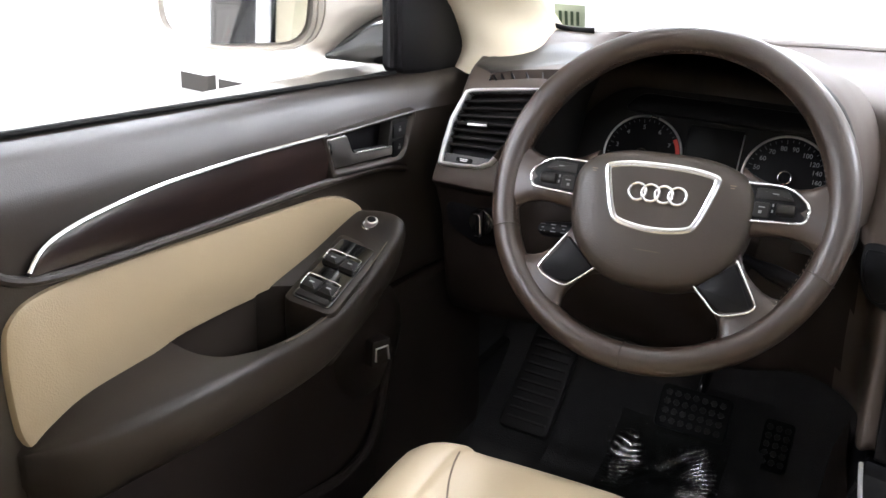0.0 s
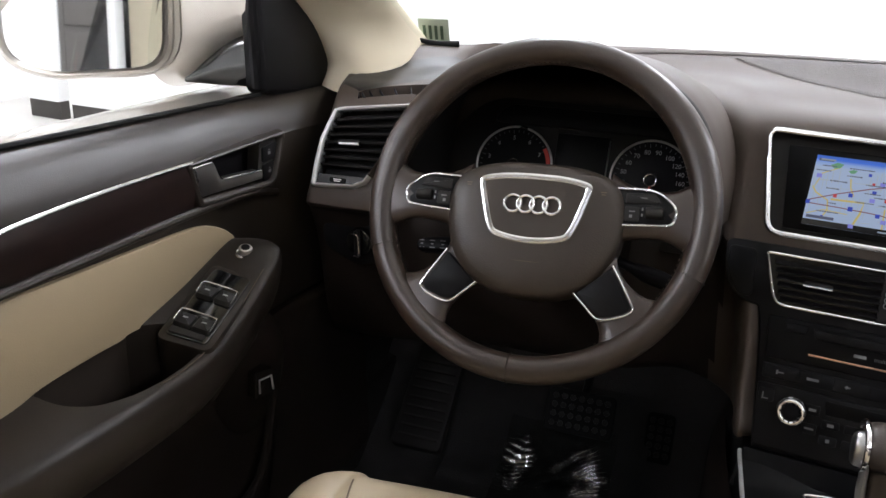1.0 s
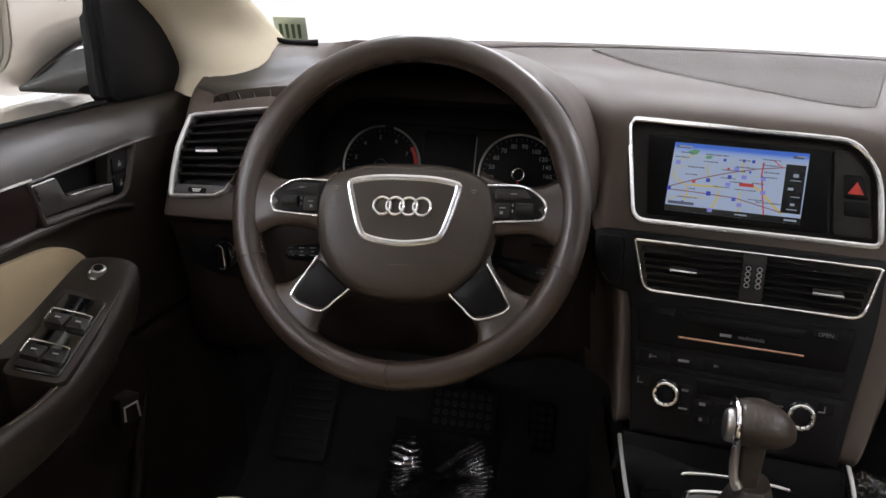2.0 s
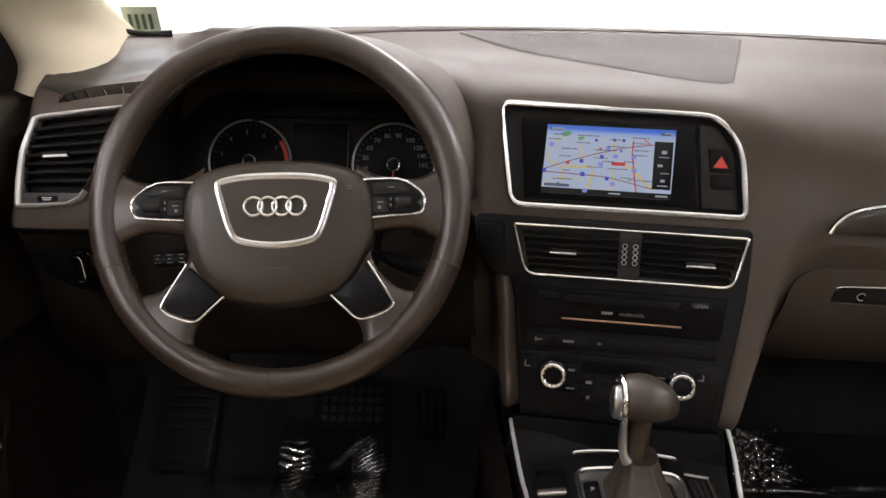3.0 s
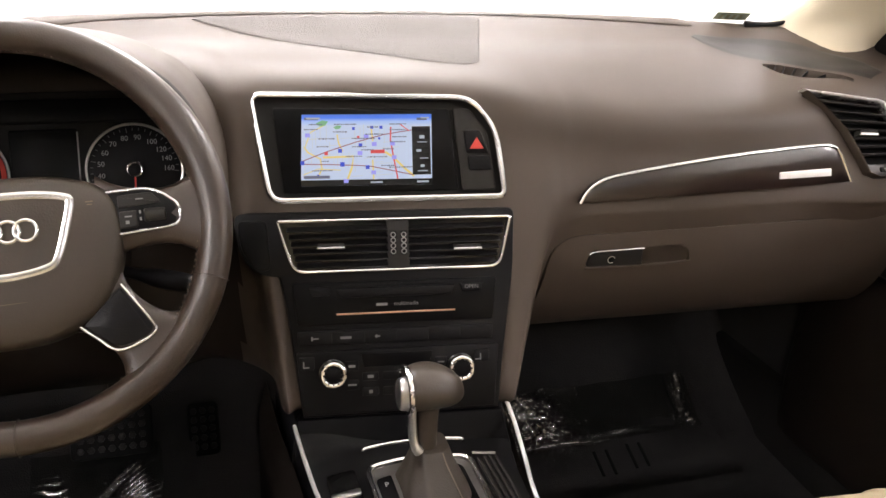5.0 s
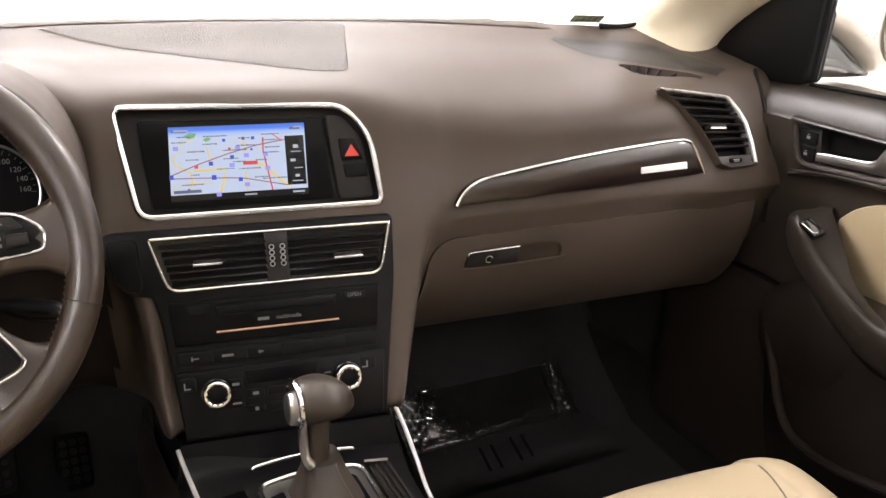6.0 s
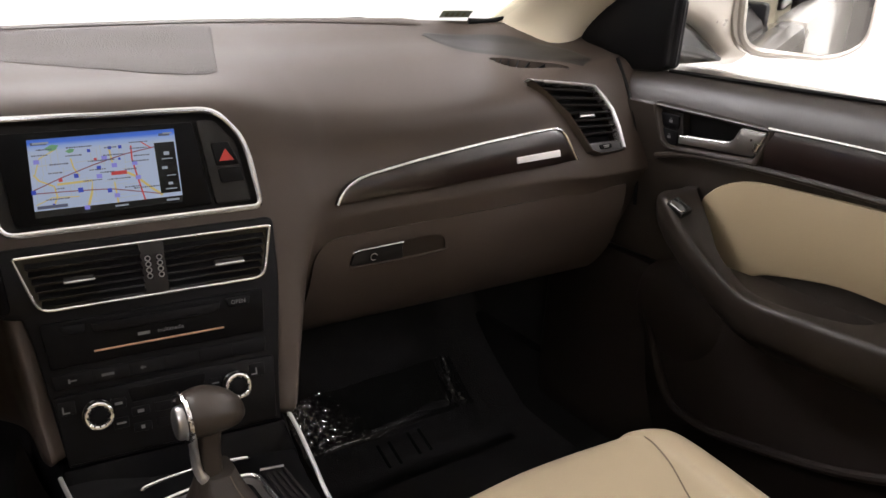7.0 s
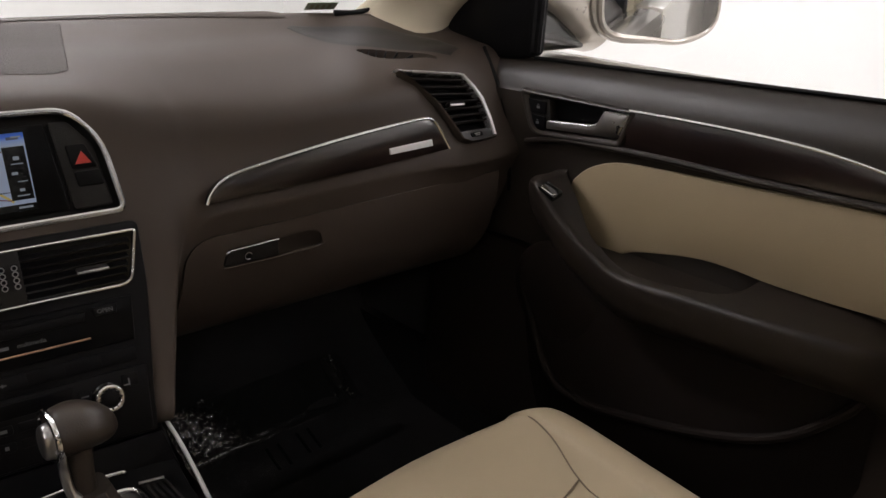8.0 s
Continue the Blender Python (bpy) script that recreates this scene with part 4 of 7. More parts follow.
def make_stack():
    M = STACK
    c = empty("centre_stack", M @ Vector((0, -0.36, -0.05)), "black control panels set in the column under the display", "centre console")
    part("fascia", plate(rounded([(-0.188, -0.0785), (0.1415, -0.0785), (0.1385, -0.155), (0.130, -0.214), (0.1225, -0.270), (0.1175, -0.320), (-0.1160, -0.320), (-0.1250, -0.240), (-0.1320, -0.180), (-0.1385, -0.1535), (-0.155, -0.1515), (-0.174, -0.140), (-0.1845, -0.1165)], [0.012, 0.010, 0.02, 0.02, 0.02, 0.003, 0.003, 0.02, 0.02, 0.003, 0.012, 0.014, 0.02]), 0.012, M @ Matrix.Translation((0, 0, 0.004)), 0.003), BLACK, c, "black panel behind the controls")
    part("foot_panel", plate(rounded([(-0.1235, -0.3215), (0.1215, -0.3215), (0.134, -0.372), (-0.133, -0.372)], 0.004), 0.10, M @ Matrix.Translation((0, 0, 0.0035)), 0.003), PIANO, c, "black panel under the controls")
    pod = part("side_pocket", plate(rounded([(-0.184, -0.087), (-0.150, -0.087), (-0.147, -0.146), (-0.165, -0.145), (-0.180, -0.120)], 0.008), 0.008, M @ Matrix.Translation((0, 0, 0.0065)), 0.003), PIANO, c, "dark slot cover")
    # air vent
    v = empty("air_vent", M @ Vector((0, -0.15, 0)), "pair of black centre air vents in one thin chrome frame", "air vent")
    ol = rounded([(-0.139, -0.089), (0.135, -0.089), (0.121, -0.148), (-0.121, -0.148)], [0.004, 0.004, 0.014, 0.014])
    part("frame", tube([M @ Vector((p[0], p[1], 0.0085)) for p in ol], 0.0019, True, 8), CHROME, v, "thin chrome frame")
    part("recess", plate(ol, 0.003, M @ Matrix.Translation((0, 0, 0.0052))), GLOSS, v)
    for k in range(6):
        b = -0.0985 - 0.0083 * k
        for a0, a1 in ((-0.128 + 0.0022 * k, -0.012), (0.012, 0.126 - 0.002 * k)):
            bl = M @ Matrix.Translation(((a0 + a1) / 2, b, 0.0085)) @ pose(0, 0, 0, 35)
            part("slat", box((-(a1 - a0) / 2, -0.0007, -0.004), ((a1 - a0) / 2, 0.0007, 0.005), 0.0003, m=bl), BLACK, v)
    part("divider", plate(rounded([(-0.013, -0.0905), (0.013, -0.0905), (0.013, -0.1465), (-0.013, -0.1465)], 0.002), 0.006, M @ Matrix.Translation((0, 0, 0.0110)), 0.001), SATIN, v)
    for a in (-0.0062, 0.0062):
        wheel = part("thumbwheel", plate(rounded([(a - 0.0036, -0.103), (a + 0.0036, -0.103), (a + 0.0036, -0.131), (a - 0.0036, -0.131)], 0.0015), 0.003, M @ Matrix.Translation((0, 0, 0.0130)), 0.001), BLACK, v)
        for k in range(4):
            part("grip", tube(circle(0.0027, M @ Matrix.Translation((a, -0.1072 - 0.0065 * k, 0.0135)), 12), 0.0006, True, 6), SILVER, wheel, "bright ring on the thumbwheel")
    ribbed_tab(M @ Matrix.Translation((-0.078, -0.1175, 0.017)), 0.031, v)
    ribbed_tab(M @ Matrix.Translation((0.081, -0.1225, 0.018)), 0.033, v)
    # disc player
    r = empty("disc_player", M @ Vector((0, -0.213, 0)), "black disc player with a slim copper-coloured line", "disc player")
    part("face", plate(rounded([(-0.124, -0.161), (0.117, -0.161), (0.112, -0.211), (-0.119, -0.211)], 0.003), 0.004, M @ Matrix.Translation((0, 0, 0.0072)), 0.0012), PIANO, r)
    part("slot_flap", plate(rounded([(-0.074, -0.168), (0.066, -0.168), (0.062, -0.1795), (-0.070, -0.1795)], 0.003), 0.004, M @ Matrix.Translation((0, 0, 0.0100)), 0.0015), BLACK, r)
    part("slot", plate([(-0.066, -0.1640), (0.060, -0.1640), (0.060, -0.1655), (-0.066, -0.1655)], 0.001, M @ Matrix.Translation((0, 0, 0.0078))), BLACK, r)
    for a0, a1 in ((-0.105, -0.079), (0.072, 0.100)):
        part("button", plate(rounded([(a0, -0.166), (a1, -0.166), (a1 - 0.002, -0.1765), (a0 + 0.003, -0.1765)], 0.002), 0.004, M @ Matrix.Translation((0, 0, 0.0096)), 0.001), BLACK, r)
    part("line", tube([M @ Vector((-0.074, -0.1985, 0.0075)), M @ Vector((0.066, -0.1985, 0.0075))], 0.0013, seg=8), material("copper_line", (0.85, 0.52, 0.36), 0.3, 1.0), r, "thin copper-coloured line")
    part("print", text("OPEN", 0.0065, M @ Matrix.Translation((0.086, -0.1715, 0.0099))), DIM_MARK, r, smooth=False)
    bm = text("multimedia", 0.0065, M @ Matrix.Translation((0.008, -0.1885, 0.0075)))
    quad(bm, -0.021, -0.1885, 0.013, 0.0035, M, 0.0077)
    part("print", bm, DIM_MARK, r, smooth=False)
    # button row
    s = empty("switch_strip", M @ Vector((0, -0.235, 0)), "narrow strip of black push buttons with faint symbols", "switch strip")
    part("base", plate(rounded([(-0.120, -0.2175), (0.112, -0.2175), (0.110, -0.2345), (-0.118, -0.2345)], 0.002), 0.004, M @ Matrix.Translation((0, 0, 0.0065)), 0.001), BLACK, s)
    for k in range(6):
        a = -0.1165 + 0.0378 * k
        part("button", plate(rounded([(a, -0.2190), (a + 0.0365, -0.2190), (a + 0.0365, -0.2330), (a, -0.2330)], 0.0012), 0.003, M @ Matrix.Translation((0, 0, 0.0069)), 0.0003), BLACK, s)
    bm = bmesh.new()
    for a, w, h in ((-0.099, 0.007, 0.0015), (-0.103, 0.002, 0.005), (-0.064, 0.013, 0.003), (-0.027, 0.006, 0.0018), (-0.028, 0.0015, 0.004)):
        quad(bm, a, -0.226, w, h, M, 0.0074)
    part("symbol", bm, DIM_MARK, s, smooth=False)["kind"] = "stuff"
    # climate panel
    q = empty("climate_panel", M @ Vector((0, -0.32, 0)), "black climate control panel with two chrome-ringed dials", "climate control")
    part("face", plate(rounded([(-0.1215, -0.241), (0.118, -0.241), (0.112, -0.316), (-0.116, -0.316)], 0.004), 0.004, M @ Matrix.Translation((0, 0, 0.0070)), 0.0012), BLACK, q)
    part("readout", plate(rounded([(-0.047, -0.246), (0.038, -0.246), (0.034, -0.262), (-0.044, -0.262)], 0.002), 0.002, M @ Matrix.Translation((0, 0, 0.0078)), 0.0004), PIANO, q, "dark temperature readout")
    for a in (-0.080, 0.0705):
        K = M @ Matrix.Translation((a, -0.267, 0.007))
        k = part("dial", disc(0.0105, 0.016, K @ Matrix.Translation((0, 0, 0.014)), 28, 0.002), BLACK, q)
        part("ring", tube(circle(0.0128, K @ Matrix.Translation((0, 0, 0.013)), 36), 0.0030, True, 10), CHROME, k, "chrome dial ring")
        for j in range(12):
            w = 2 * math.pi * j / 12
            part("notch", box((-0.0006, -0.0018, 0), (0.0006, 0.0018, 0.0028), 0.0003, m=K @ pose(0.0106 * math.cos(w), 0.0106 * math.sin(w), 0.0135, 0, 0, math.degrees(w) + 90)), BLACK, k)
        part("skirt", disc(0.017, 0.003, K @ Matrix.Translation((0, 0, 0.002)), 32, 0.001), GLOSS, k)
    for a0, a1, b0, b1 in ((-0.1185, -0.101, -0.247, -0.262), (-0.066, -0.050, -0.254, -0.266), (-0.066, -0.050, -0.276, -0.288), (0.040, 0.055, -0.254, -0.266), (0.088, 0.106, -0.247, -0.262),
                           (-0.046, -0.027, -0.268, -0.278), (-0.022, -0.003, -0.268, -0.278), (0.002, 0.021, -0.268, -0.278), (-0.046, -0.027, -0.286, -0.296), (-0.022, -0.003, -0.286, -0.296), (0.040, 0.055, -0.276, -0.288)):
        part("button", plate(rounded([(a0, b0), (a1, b0), (a1, b1), (a0, b1)], 0.002), 0.002, M @ Matrix.Translation((0, 0, 0.0078)), 0.0006), BLACK, q)
    bm = bmesh.new()
    for a, b, w, h in ((-0.1135, -0.256, 0.0015, 0.008), (-0.110, -0.259, 0.006, 0.0015), (0.0955, -0.256, 0.0015, 0.008), (0.092, -0.259, 0.006, 0.0015), (-0.058, -0.260, 0.008, 0.003), (-0.058, -0.282, 0.010, 0.0022), (0.0475, -0.260, 0.008, 0.0018), (-0.0365, -0.273, 0.007, 0.0035), (-0.0365, -0.291, 0.004, 0.004), (0.0475, -0.282, 0.007, 0.0018)):
        quad(bm, a, b, w, h, M, 0.0085)
    part("symbol", bm, DIM_MARK, q, smooth=False)["kind"] = "stuff"


make_display()
make_stack()


# ---- end vents ----
def end_vent(side):
    """Slanted vent at one end of the dashboard; drawn for the passenger's side, mirrored for the driver's."""
    t = empty("air_vent", (side * 0.65, 0.165, 0.64), "black louvred corner air vent in a wide chrome surround", "air vent", "corner air vents")
    M, outer, inner, opening = vent_shape(side)
    hand = (lambda bm: bm) if side > 0 else flip

    def reach(b, slope):
        """Where a sloping line at height b crosses the opening."""
        hits = []
        for i, q in enumerate(opening):
            p = opening[i - 1]
            f, g = p[1] - b - slope * p[0], q[1] - b - slope * q[0]
            if f * g < 0:
                hits.append(p[0] + (q[0] - p[0]) * f / (f - g))
        return min(hits), max(hits)
    rows = []
    for k, z in ((0.0, -0.010), (0.0, 0.001), (0.18, 0.0032), (0.5, 0.0040), (0.82, 0.0030), (1.0, 0.0), (1.0, -0.012)):
        rows.append([M @ Vector((o[0] + (q[0] - o[0]) * k, o[1] + (q[1] - o[1]) * k, z)) for o, q in zip(outer, inner)])
    # bright where the band is broad, brown along the narrow side towards the cabin's middle
    n = len(outer)
    broad = [(Vector(outer[i]) - Vector(inner[i])).length > 0.0031 for i in range(n)]
    for name, mat, kind, label in (("surround", EDGE_BRIGHT, True, "wide satin chrome surround"), ("inner_edge", BROWN, False, "narrow brown edge")):
        bm = bmesh.new()
        vs = [[bm.verts.new(p) for p in r] for r in rows]
        for lo, hi in zip(vs, vs[1:]):
            for i in range(n):
                if (broad[i] and broad[(i + 1) % n]) == kind:
                    bm.faces.new((lo[i], lo[(i + 1) % n], hi[(i + 1) % n], hi[i]))
        bmesh.ops.delete(bm, geom=[v for v in bm.verts if not v.link_faces], context="VERTS")
        part(name, hand(bm), mat, t, label)
    bm = bmesh.new()
    grid_faces(bm, [[M @ Vector((q[0], q[1], z)) for q in inner] for z in (0.0, -0.0225)], True)
    part("lining", hand(bm), BLACK, t)
    part("recess", hand(plate(opening, 0.002, M @ Matrix.Translation((0, 0, -0.0215)))), BLACK, t)
    for k in range(7):
        b = 0.0365 - 0.0108 * k
        slope = -0.14 + 0.018 * k
        a0, a1 = reach(b, slope)
        bm = bmesh.new()
        rows = []
        for y, z in ((-0.0008, -0.018), (0.0010, -0.018), (0.0004, -0.003), (-0.0010, -0.0016), (-0.0026, -0.003)):
            rows.append([M @ Vector((a, b + slope * a + y, z)) for a in (a0 + 0.0005, (a0 + a1) / 2, a1 - 0.0005)])
        grid_faces(bm, [list(r) for r in zip(*rows)], True, True)
        part("slat", hand(bm), SATIN, t)
    low, end = reach(-0.0435, -0.02)
    foot = [q for q in opening if q[1] < -0.0435 - 0.02 * q[0]]
    foot = [(end, -0.0435 - 0.02 * end)] + foot + [(low, -0.0435 - 0.02 * low)]
    base = part("base_plate", hand(plate(foot, 0.010, M @ Matrix.Translation((0, 0, -0.0015)), 0.0006)), VENT_BASE, t, "smooth grey foot of the vent")
    wx = 0.005 if side > 0 else 0.012
    part("shut_wheel", hand(plate(rounded([(wx - 0.012, -0.0470), (wx + 0.012, -0.0475), (wx + 0.011, -0.0545), (wx - 0.011, -0.0540)], 0.003), 0.003, M @ Matrix.Translation((0, 0, 0.0008)), 0.001)), BLACK, base)
    part("shut_mark", hand(plate(rounded([(wx - 0.006, -0.0492), (wx + 0.006, -0.0494), (wx + 0.005, -0.0506), (wx - 0.005, -0.0504)], 0.0003), 0.001, M @ Matrix.Translation((0, 0, 0.0014)))), SILVER, base)
    part("shut_mark", hand(plate(rounded([(wx - 0.005, -0.0516), (wx + 0.005, -0.0518), (wx + 0.004, -0.0528), (wx - 0.004, -0.0526)], 0.0003), 0.001, M @ Matrix.Translation((0, 0, 0.0014)))), SILVER, base)
    T = M @ Matrix.Translation((-0.016, -0.0005, 0.002) if side > 0 else (0.007, 0.001, 0.002)) @ pose(0, 0, 0, 0, 0, -4)
    part("tab", hand(plate(rounded([(-0.0145, -0.0032), (0.0145, -0.0032), (0.0145, 0.0032), (-0.0145, 0.0032)], 0.001), 0.012, T, 0.001)), SATIN, t, "sliding tab")
    part("tab_edge", hand(plate(rounded([(-0.0145, -0.0036), (0.0140, -0.0036), (0.0135, -0.0008), (-0.0140, -0.0008)], 0.0008), 0.003, T @ Matrix.Translation((0, 0, 0.0012)), 0.0006)), BADGE, t, "bright edge of the sliding tab")


end_vent(1)
end_vent(-1)


# ---- instruments ----
def make_cluster():
    C = axes((-0.370, 0.252, 0.678), (1, 0, 0), (0, 0.34, 0.94))
    t = empty("instrument_cluster", C @ Vector((0, -0.08, 0)), "dark instrument cluster with two chrome-ringed dials", "instrument cluster")
    part("face", plate(rounded([(-0.185, -0.085), (-0.180, 0.04), (-0.13, 0.088), (0.13, 0.088), (0.180, 0.04), (0.185, -0.085)], 0.03), 0.01, C, 0.002), SATIN, t)
    part("visor", plate(rounded([(-0.125, 0.054), (-0.105, 0.080), (0.105, 0.080), (0.125, 0.054)], 0.015), 0.006, C @ Matrix.Translation((0, 0, 0.005)), 0.003), BLACK, t)
    mid = part("centre_readout", plate(rounded([(-0.034, -0.06), (0.034, -0.06), (0.034, 0.048), (-0.034, 0.048)], 0.003), 0.004, C @ Matrix.Translation((0, 0, 0.003)), 0.001), PIANO, t, "dark switched-off readout")
    part("readout_edge", tube([C @ Vector(p) for p in ((0.033, -0.05, 0.004), (0.034, 0.044, 0.004))], 0.0009, seg=6), SILVER, mid)
    for a, r, marks, red in ((-0.086, 0.050, [(str(k), 272 - 35 * k) for k in range(9)], True),
                             (0.090, 0.050, [(s, w) for s, w in zip("20 30 40 50 60 70 80 90 100 120 140 160".split(), (232, 211, 189, 168, 147, 126, 104, 82, 57, 36, 18, 0))], False)):
        D = C @ Matrix.Translation((a, 0.0, 0.004))
        dial = part("dial", disc(r, 0.006, D, 48, 0.001), BLACK, t)
        part("ring", tube(circle(r, D @ Matrix.Translation((0, 0, 0.001)), 64), 0.0015, True, 8), SILVER, dial, "bright dial ring")
        bm = bmesh.new()
        for k in range(33):
            w = radians(272 - 272 * k / 32 - 4)
            long = 0.005 if k % 4 == 0 else 0.0028
            R = D @ pose(0, 0, 0, 0, 0, math.degrees(w))
            quad(bm, r - 0.004 - long / 2, 0, long, 0.0007, R, 0.0004)
        part("tick", bm, DIM_MARK, dial, smooth=False)["kind"] = "stuff"
        bm = bmesh.new()
        for s, w in marks:
            x, y = (r - 0.0145) * math.cos(radians(w)), (r - 0.0145) * math.sin(radians(w))
            one = text(s, 0.0078, D @ Matrix.Translation((x, y, 0.0005)))
            me = bpy.data.meshes.new("n")
            one.to_mesh(me)
            one.free()
            bm.from_mesh(me)
            bpy.data.meshes.remove(me)
        part("numeral", bm, WHITE_MARK, dial, "pale grey numerals", smooth=False)["kind"] = "stuff"
        part("hub", tube(circle(0.0075, D @ Matrix.Translation((0, 0, 0.006)), 24), 0.0013, True, 8), CHROME, dial)
        part("hub_cap", disc(0.0068, 0.006, D @ Matrix.Translation((0, 0, 0.006)), 24, 0.001), BLACK, dial)
        N = D @ pose(0, 0, 0.004, 0, 0, 268)
        part("needle", box((0.006, -0.0008, 0), (0.034, 0.0008, 0.001), 0.0002, m=N), RED_MARK, dial, "red needle at rest")
        if red:
            bm = bmesh.new()
            stroke(bm, [((r - 0.005) * math.cos(radians(w)), (r - 0.005) * math.sin(radians(w))) for w in range(34, -12, -4)], 0.005, D, 0.0006)
            part("red_zone", bm, RED_MARK, dial, smooth=False)


make_cluster()


# ---- steering wheel ----
WHEEL = axes((-0.375, 0.035, 0.692), (1, 0, 0), (0, math.sin(radians(27.9)), math.cos(radians(27.9)))) @ pose(0, 0, 0, 0, 0, 2.5)


def both(pts):
    """A closed outline from its right half, bottom last."""
    return pts + [(-x, y) for x, y in reversed(pts) if x > 1e-6]


def make_wheel():
    M = WHEEL
    w = empty("steering_wheel", M @ Vector((0, 0, -0.05)), "brown leather four-spoke steering wheel with chrome accents", "steering wheel")
    R = 0.1715
    path, rad = [], []
    for k in range(96):
        a = 2 * math.pi * k / 96
        grip = 0.0016 * max(0, math.cos(2 * (a - radians(28))) if math.cos(a) > 0 else math.cos(2 * (math.pi - a - radians(28)))) ** 3 if math.sin(a) > -0.2 else 0
        path.append(M @ Vector((R * math.cos(a), R * math.sin(a), 0)))
        rad.append(0.0148 + grip)
    part("rim", tube(path, rad, True, 20, 1.12, tuple(M.to_3x3() @ Vector((0, 0, 1)))), LEATHER, w)
    for a in (36, 144, 200, 340, 268):
        c, s = math.cos(radians(a)), math.sin(radians(a))
        O = M @ pose(R * c, R * s, 0, 90, 0, a)
        part("rim_seam", tube(circle(0.0156, O @ Matrix.Diagonal((1, 1.12, 1, 1)), 28), 0.0006, True, 5), GAITER, w, "dark seam across the rim")
    # thread along the inner side
    bm = bmesh.new()
    for k in range(150):
        a = radians(-60 + 300 * k / 150)
        tube([M @ Vector(((R - 0.0155) * math.cos(a + e), (R - 0.0155) * math.sin(a + e), 0.0062 + dz)) for e, dz in ((-0.006, -0.0010), (0.006, 0.0010))], 0.00055, seg=4, bm=bm)
    tagged(part("stitching", bm, STITCH, w, "fine brown stitching"), kind="stuff")
    # spokes, each a smooth web from the hub to the rim
    def spoke(in_a, in_b, out_a, out_b, z0=-0.012):
        bm = bmesh.new()
        rows = []
        for s in [k / 8 for k in range(9)]:
            lo = Vector((*in_a, 0)).lerp(Vector((*out_a, 0)), s)
            hi = Vector((*in_b, 0)).lerp(Vector((*out_b, 0)), s)
            flare = (0.022 if s > 0.5 else 0.012) * (abs(2 * s - 1) ** 2.6)
            d = (hi - lo).normalized()
            lo, hi = lo - d * flare, hi + d * flare
            zz = -0.004 + 0.004 * s
            th = 0.013
            ring = []
            for c in range(16):
                u = 2 * math.pi * c / 16
                t = 0.5 + 0.5 * math.cos(u) * (abs(math.cos(u)) ** -0.35 if abs(math.cos(u)) > 0.01 else 1)
                t = min(1, max(0, t))
                ring.append(M @ (lo.lerp(hi, t) + Vector((0, 0, zz + th * math.sin(u) * (1 if math.sin(u) < 0 else 0.75)))))
            rows.append(ring)
        grid_faces(bm, rows, True, True)
        return bm
    for sx in (1, -1):
        f = (lambda p: (sx * p[0], p[1]))
        part("spoke", spoke(f((0.075, -0.026)), f((0.075, 0.030)), f((0.162, -0.022)), f((0.162, 0.022))), LEATHER, w)
        part("spoke", spoke(f((0.052, -0.082)), f((0.080, -0.052)), f((0.094, -0.136)), f((0.134, -0.098))), LEATHER, w)
        # control pads
        pad = rounded([f(p) for p in ((0.084, 0.023), (0.122, 0.024), (0.143, 0.006), (0.139, -0.009), (0.086, -0.013))], [0.002, 0.014, 0.010, 0.005, 0.002])
        P = M @ Matrix.Translation((0, 0, 0.0085))
        cp = part("control_pad", plate(pad, 0.012, P, 0.0015), BLACK, w, "black button pad")
        edge = [P @ Vector((p[0], p[1], 0.0)) for p in rounded([f(p) for p in ((0.0830, 0.0240), (0.1225, 0.0250), (0.1442, 0.0065), (0.1400, -0.0100), (0.0850, -0.0140))], [0, 0.014, 0.010, 0.005, 0]) if abs(p[0]) > 0.0828]
        part("pad_edge", tube(edge, 0.0014, seg=8), CHROME, cp, "chrome edge of the button pad")
        part("button", plate(rounded([f(p) for p in ((0.092, 0.006), (0.107, 0.006), (0.107, -0.009), (0.092, -0.009))], 0.002), 0.004, P @ Matrix.Translation((0, 0, 0.0015)), 0.001), SATIN, cp)
        part("roller", tube([P @ Vector((*f((a, 0.0008)), 0.0012)) for a in (0.1125, 0.1135, 0.1295, 0.1305)], [0.0045, 0.0058, 0.0056, 0.0044], seg=14), SATIN, cp)
        part("button", plate(rounded([f(p) for p in ((0.092, 0.020), (0.120, 0.021), (0.128, 0.011), (0.092, 0.009))], 0.002), 0.004, P @ Matrix.Translation((0, 0, 0.0012)), 0.001), SATIN, cp)
        bm = bmesh.new()
        for a, b, ww, hh in ((0.0995, 0.001, 0.006, 0.0012), (0.0985, -0.004, 0.003, 0.003), (0.1095, 0.004, 0.0016, 0.003), (0.1095, -0.002, 0.0016, 0.003), (0.110, 0.0155, 0.006, 0.001)):
            quad(bm, *f((a, b)), ww, hh, P, 0.0021)
        part("symbol", bm, DIM_MARK, cp, smooth=False)["kind"] = "stuff"
        # dark inserts of the lower spokes
        ins = rounded([f(p) for p in ((0.053, -0.088), (0.086, -0.058), (0.110, -0.096), (0.104, -0.103), (0.080, -0.110))], [0.003, 0.003, 0.006, 0.006, 0.010])
        I = M @ Matrix.Translation((0, 0, 0.0095))
        dk = part("spoke_insert", plate(ins, 0.010, I, 0.002), BLACK, w, "black insert of the lower spoke")
        part("insert_edge", tube([I @ Vector((*f(p), 0.0003)) for p in [q[:2] for q in spline([(0.051, -0.088, 0), (0.064, -0.100, 0), (0.079, -0.1115, 0), (0.100, -0.1065, 0), (0.1105, -0.099, 0), (0.108, -0.090, 0), (0.087, -0.056, 0)], 6)]], 0.0012, seg=8), CHROME, dk, "chrome edge of the insert")
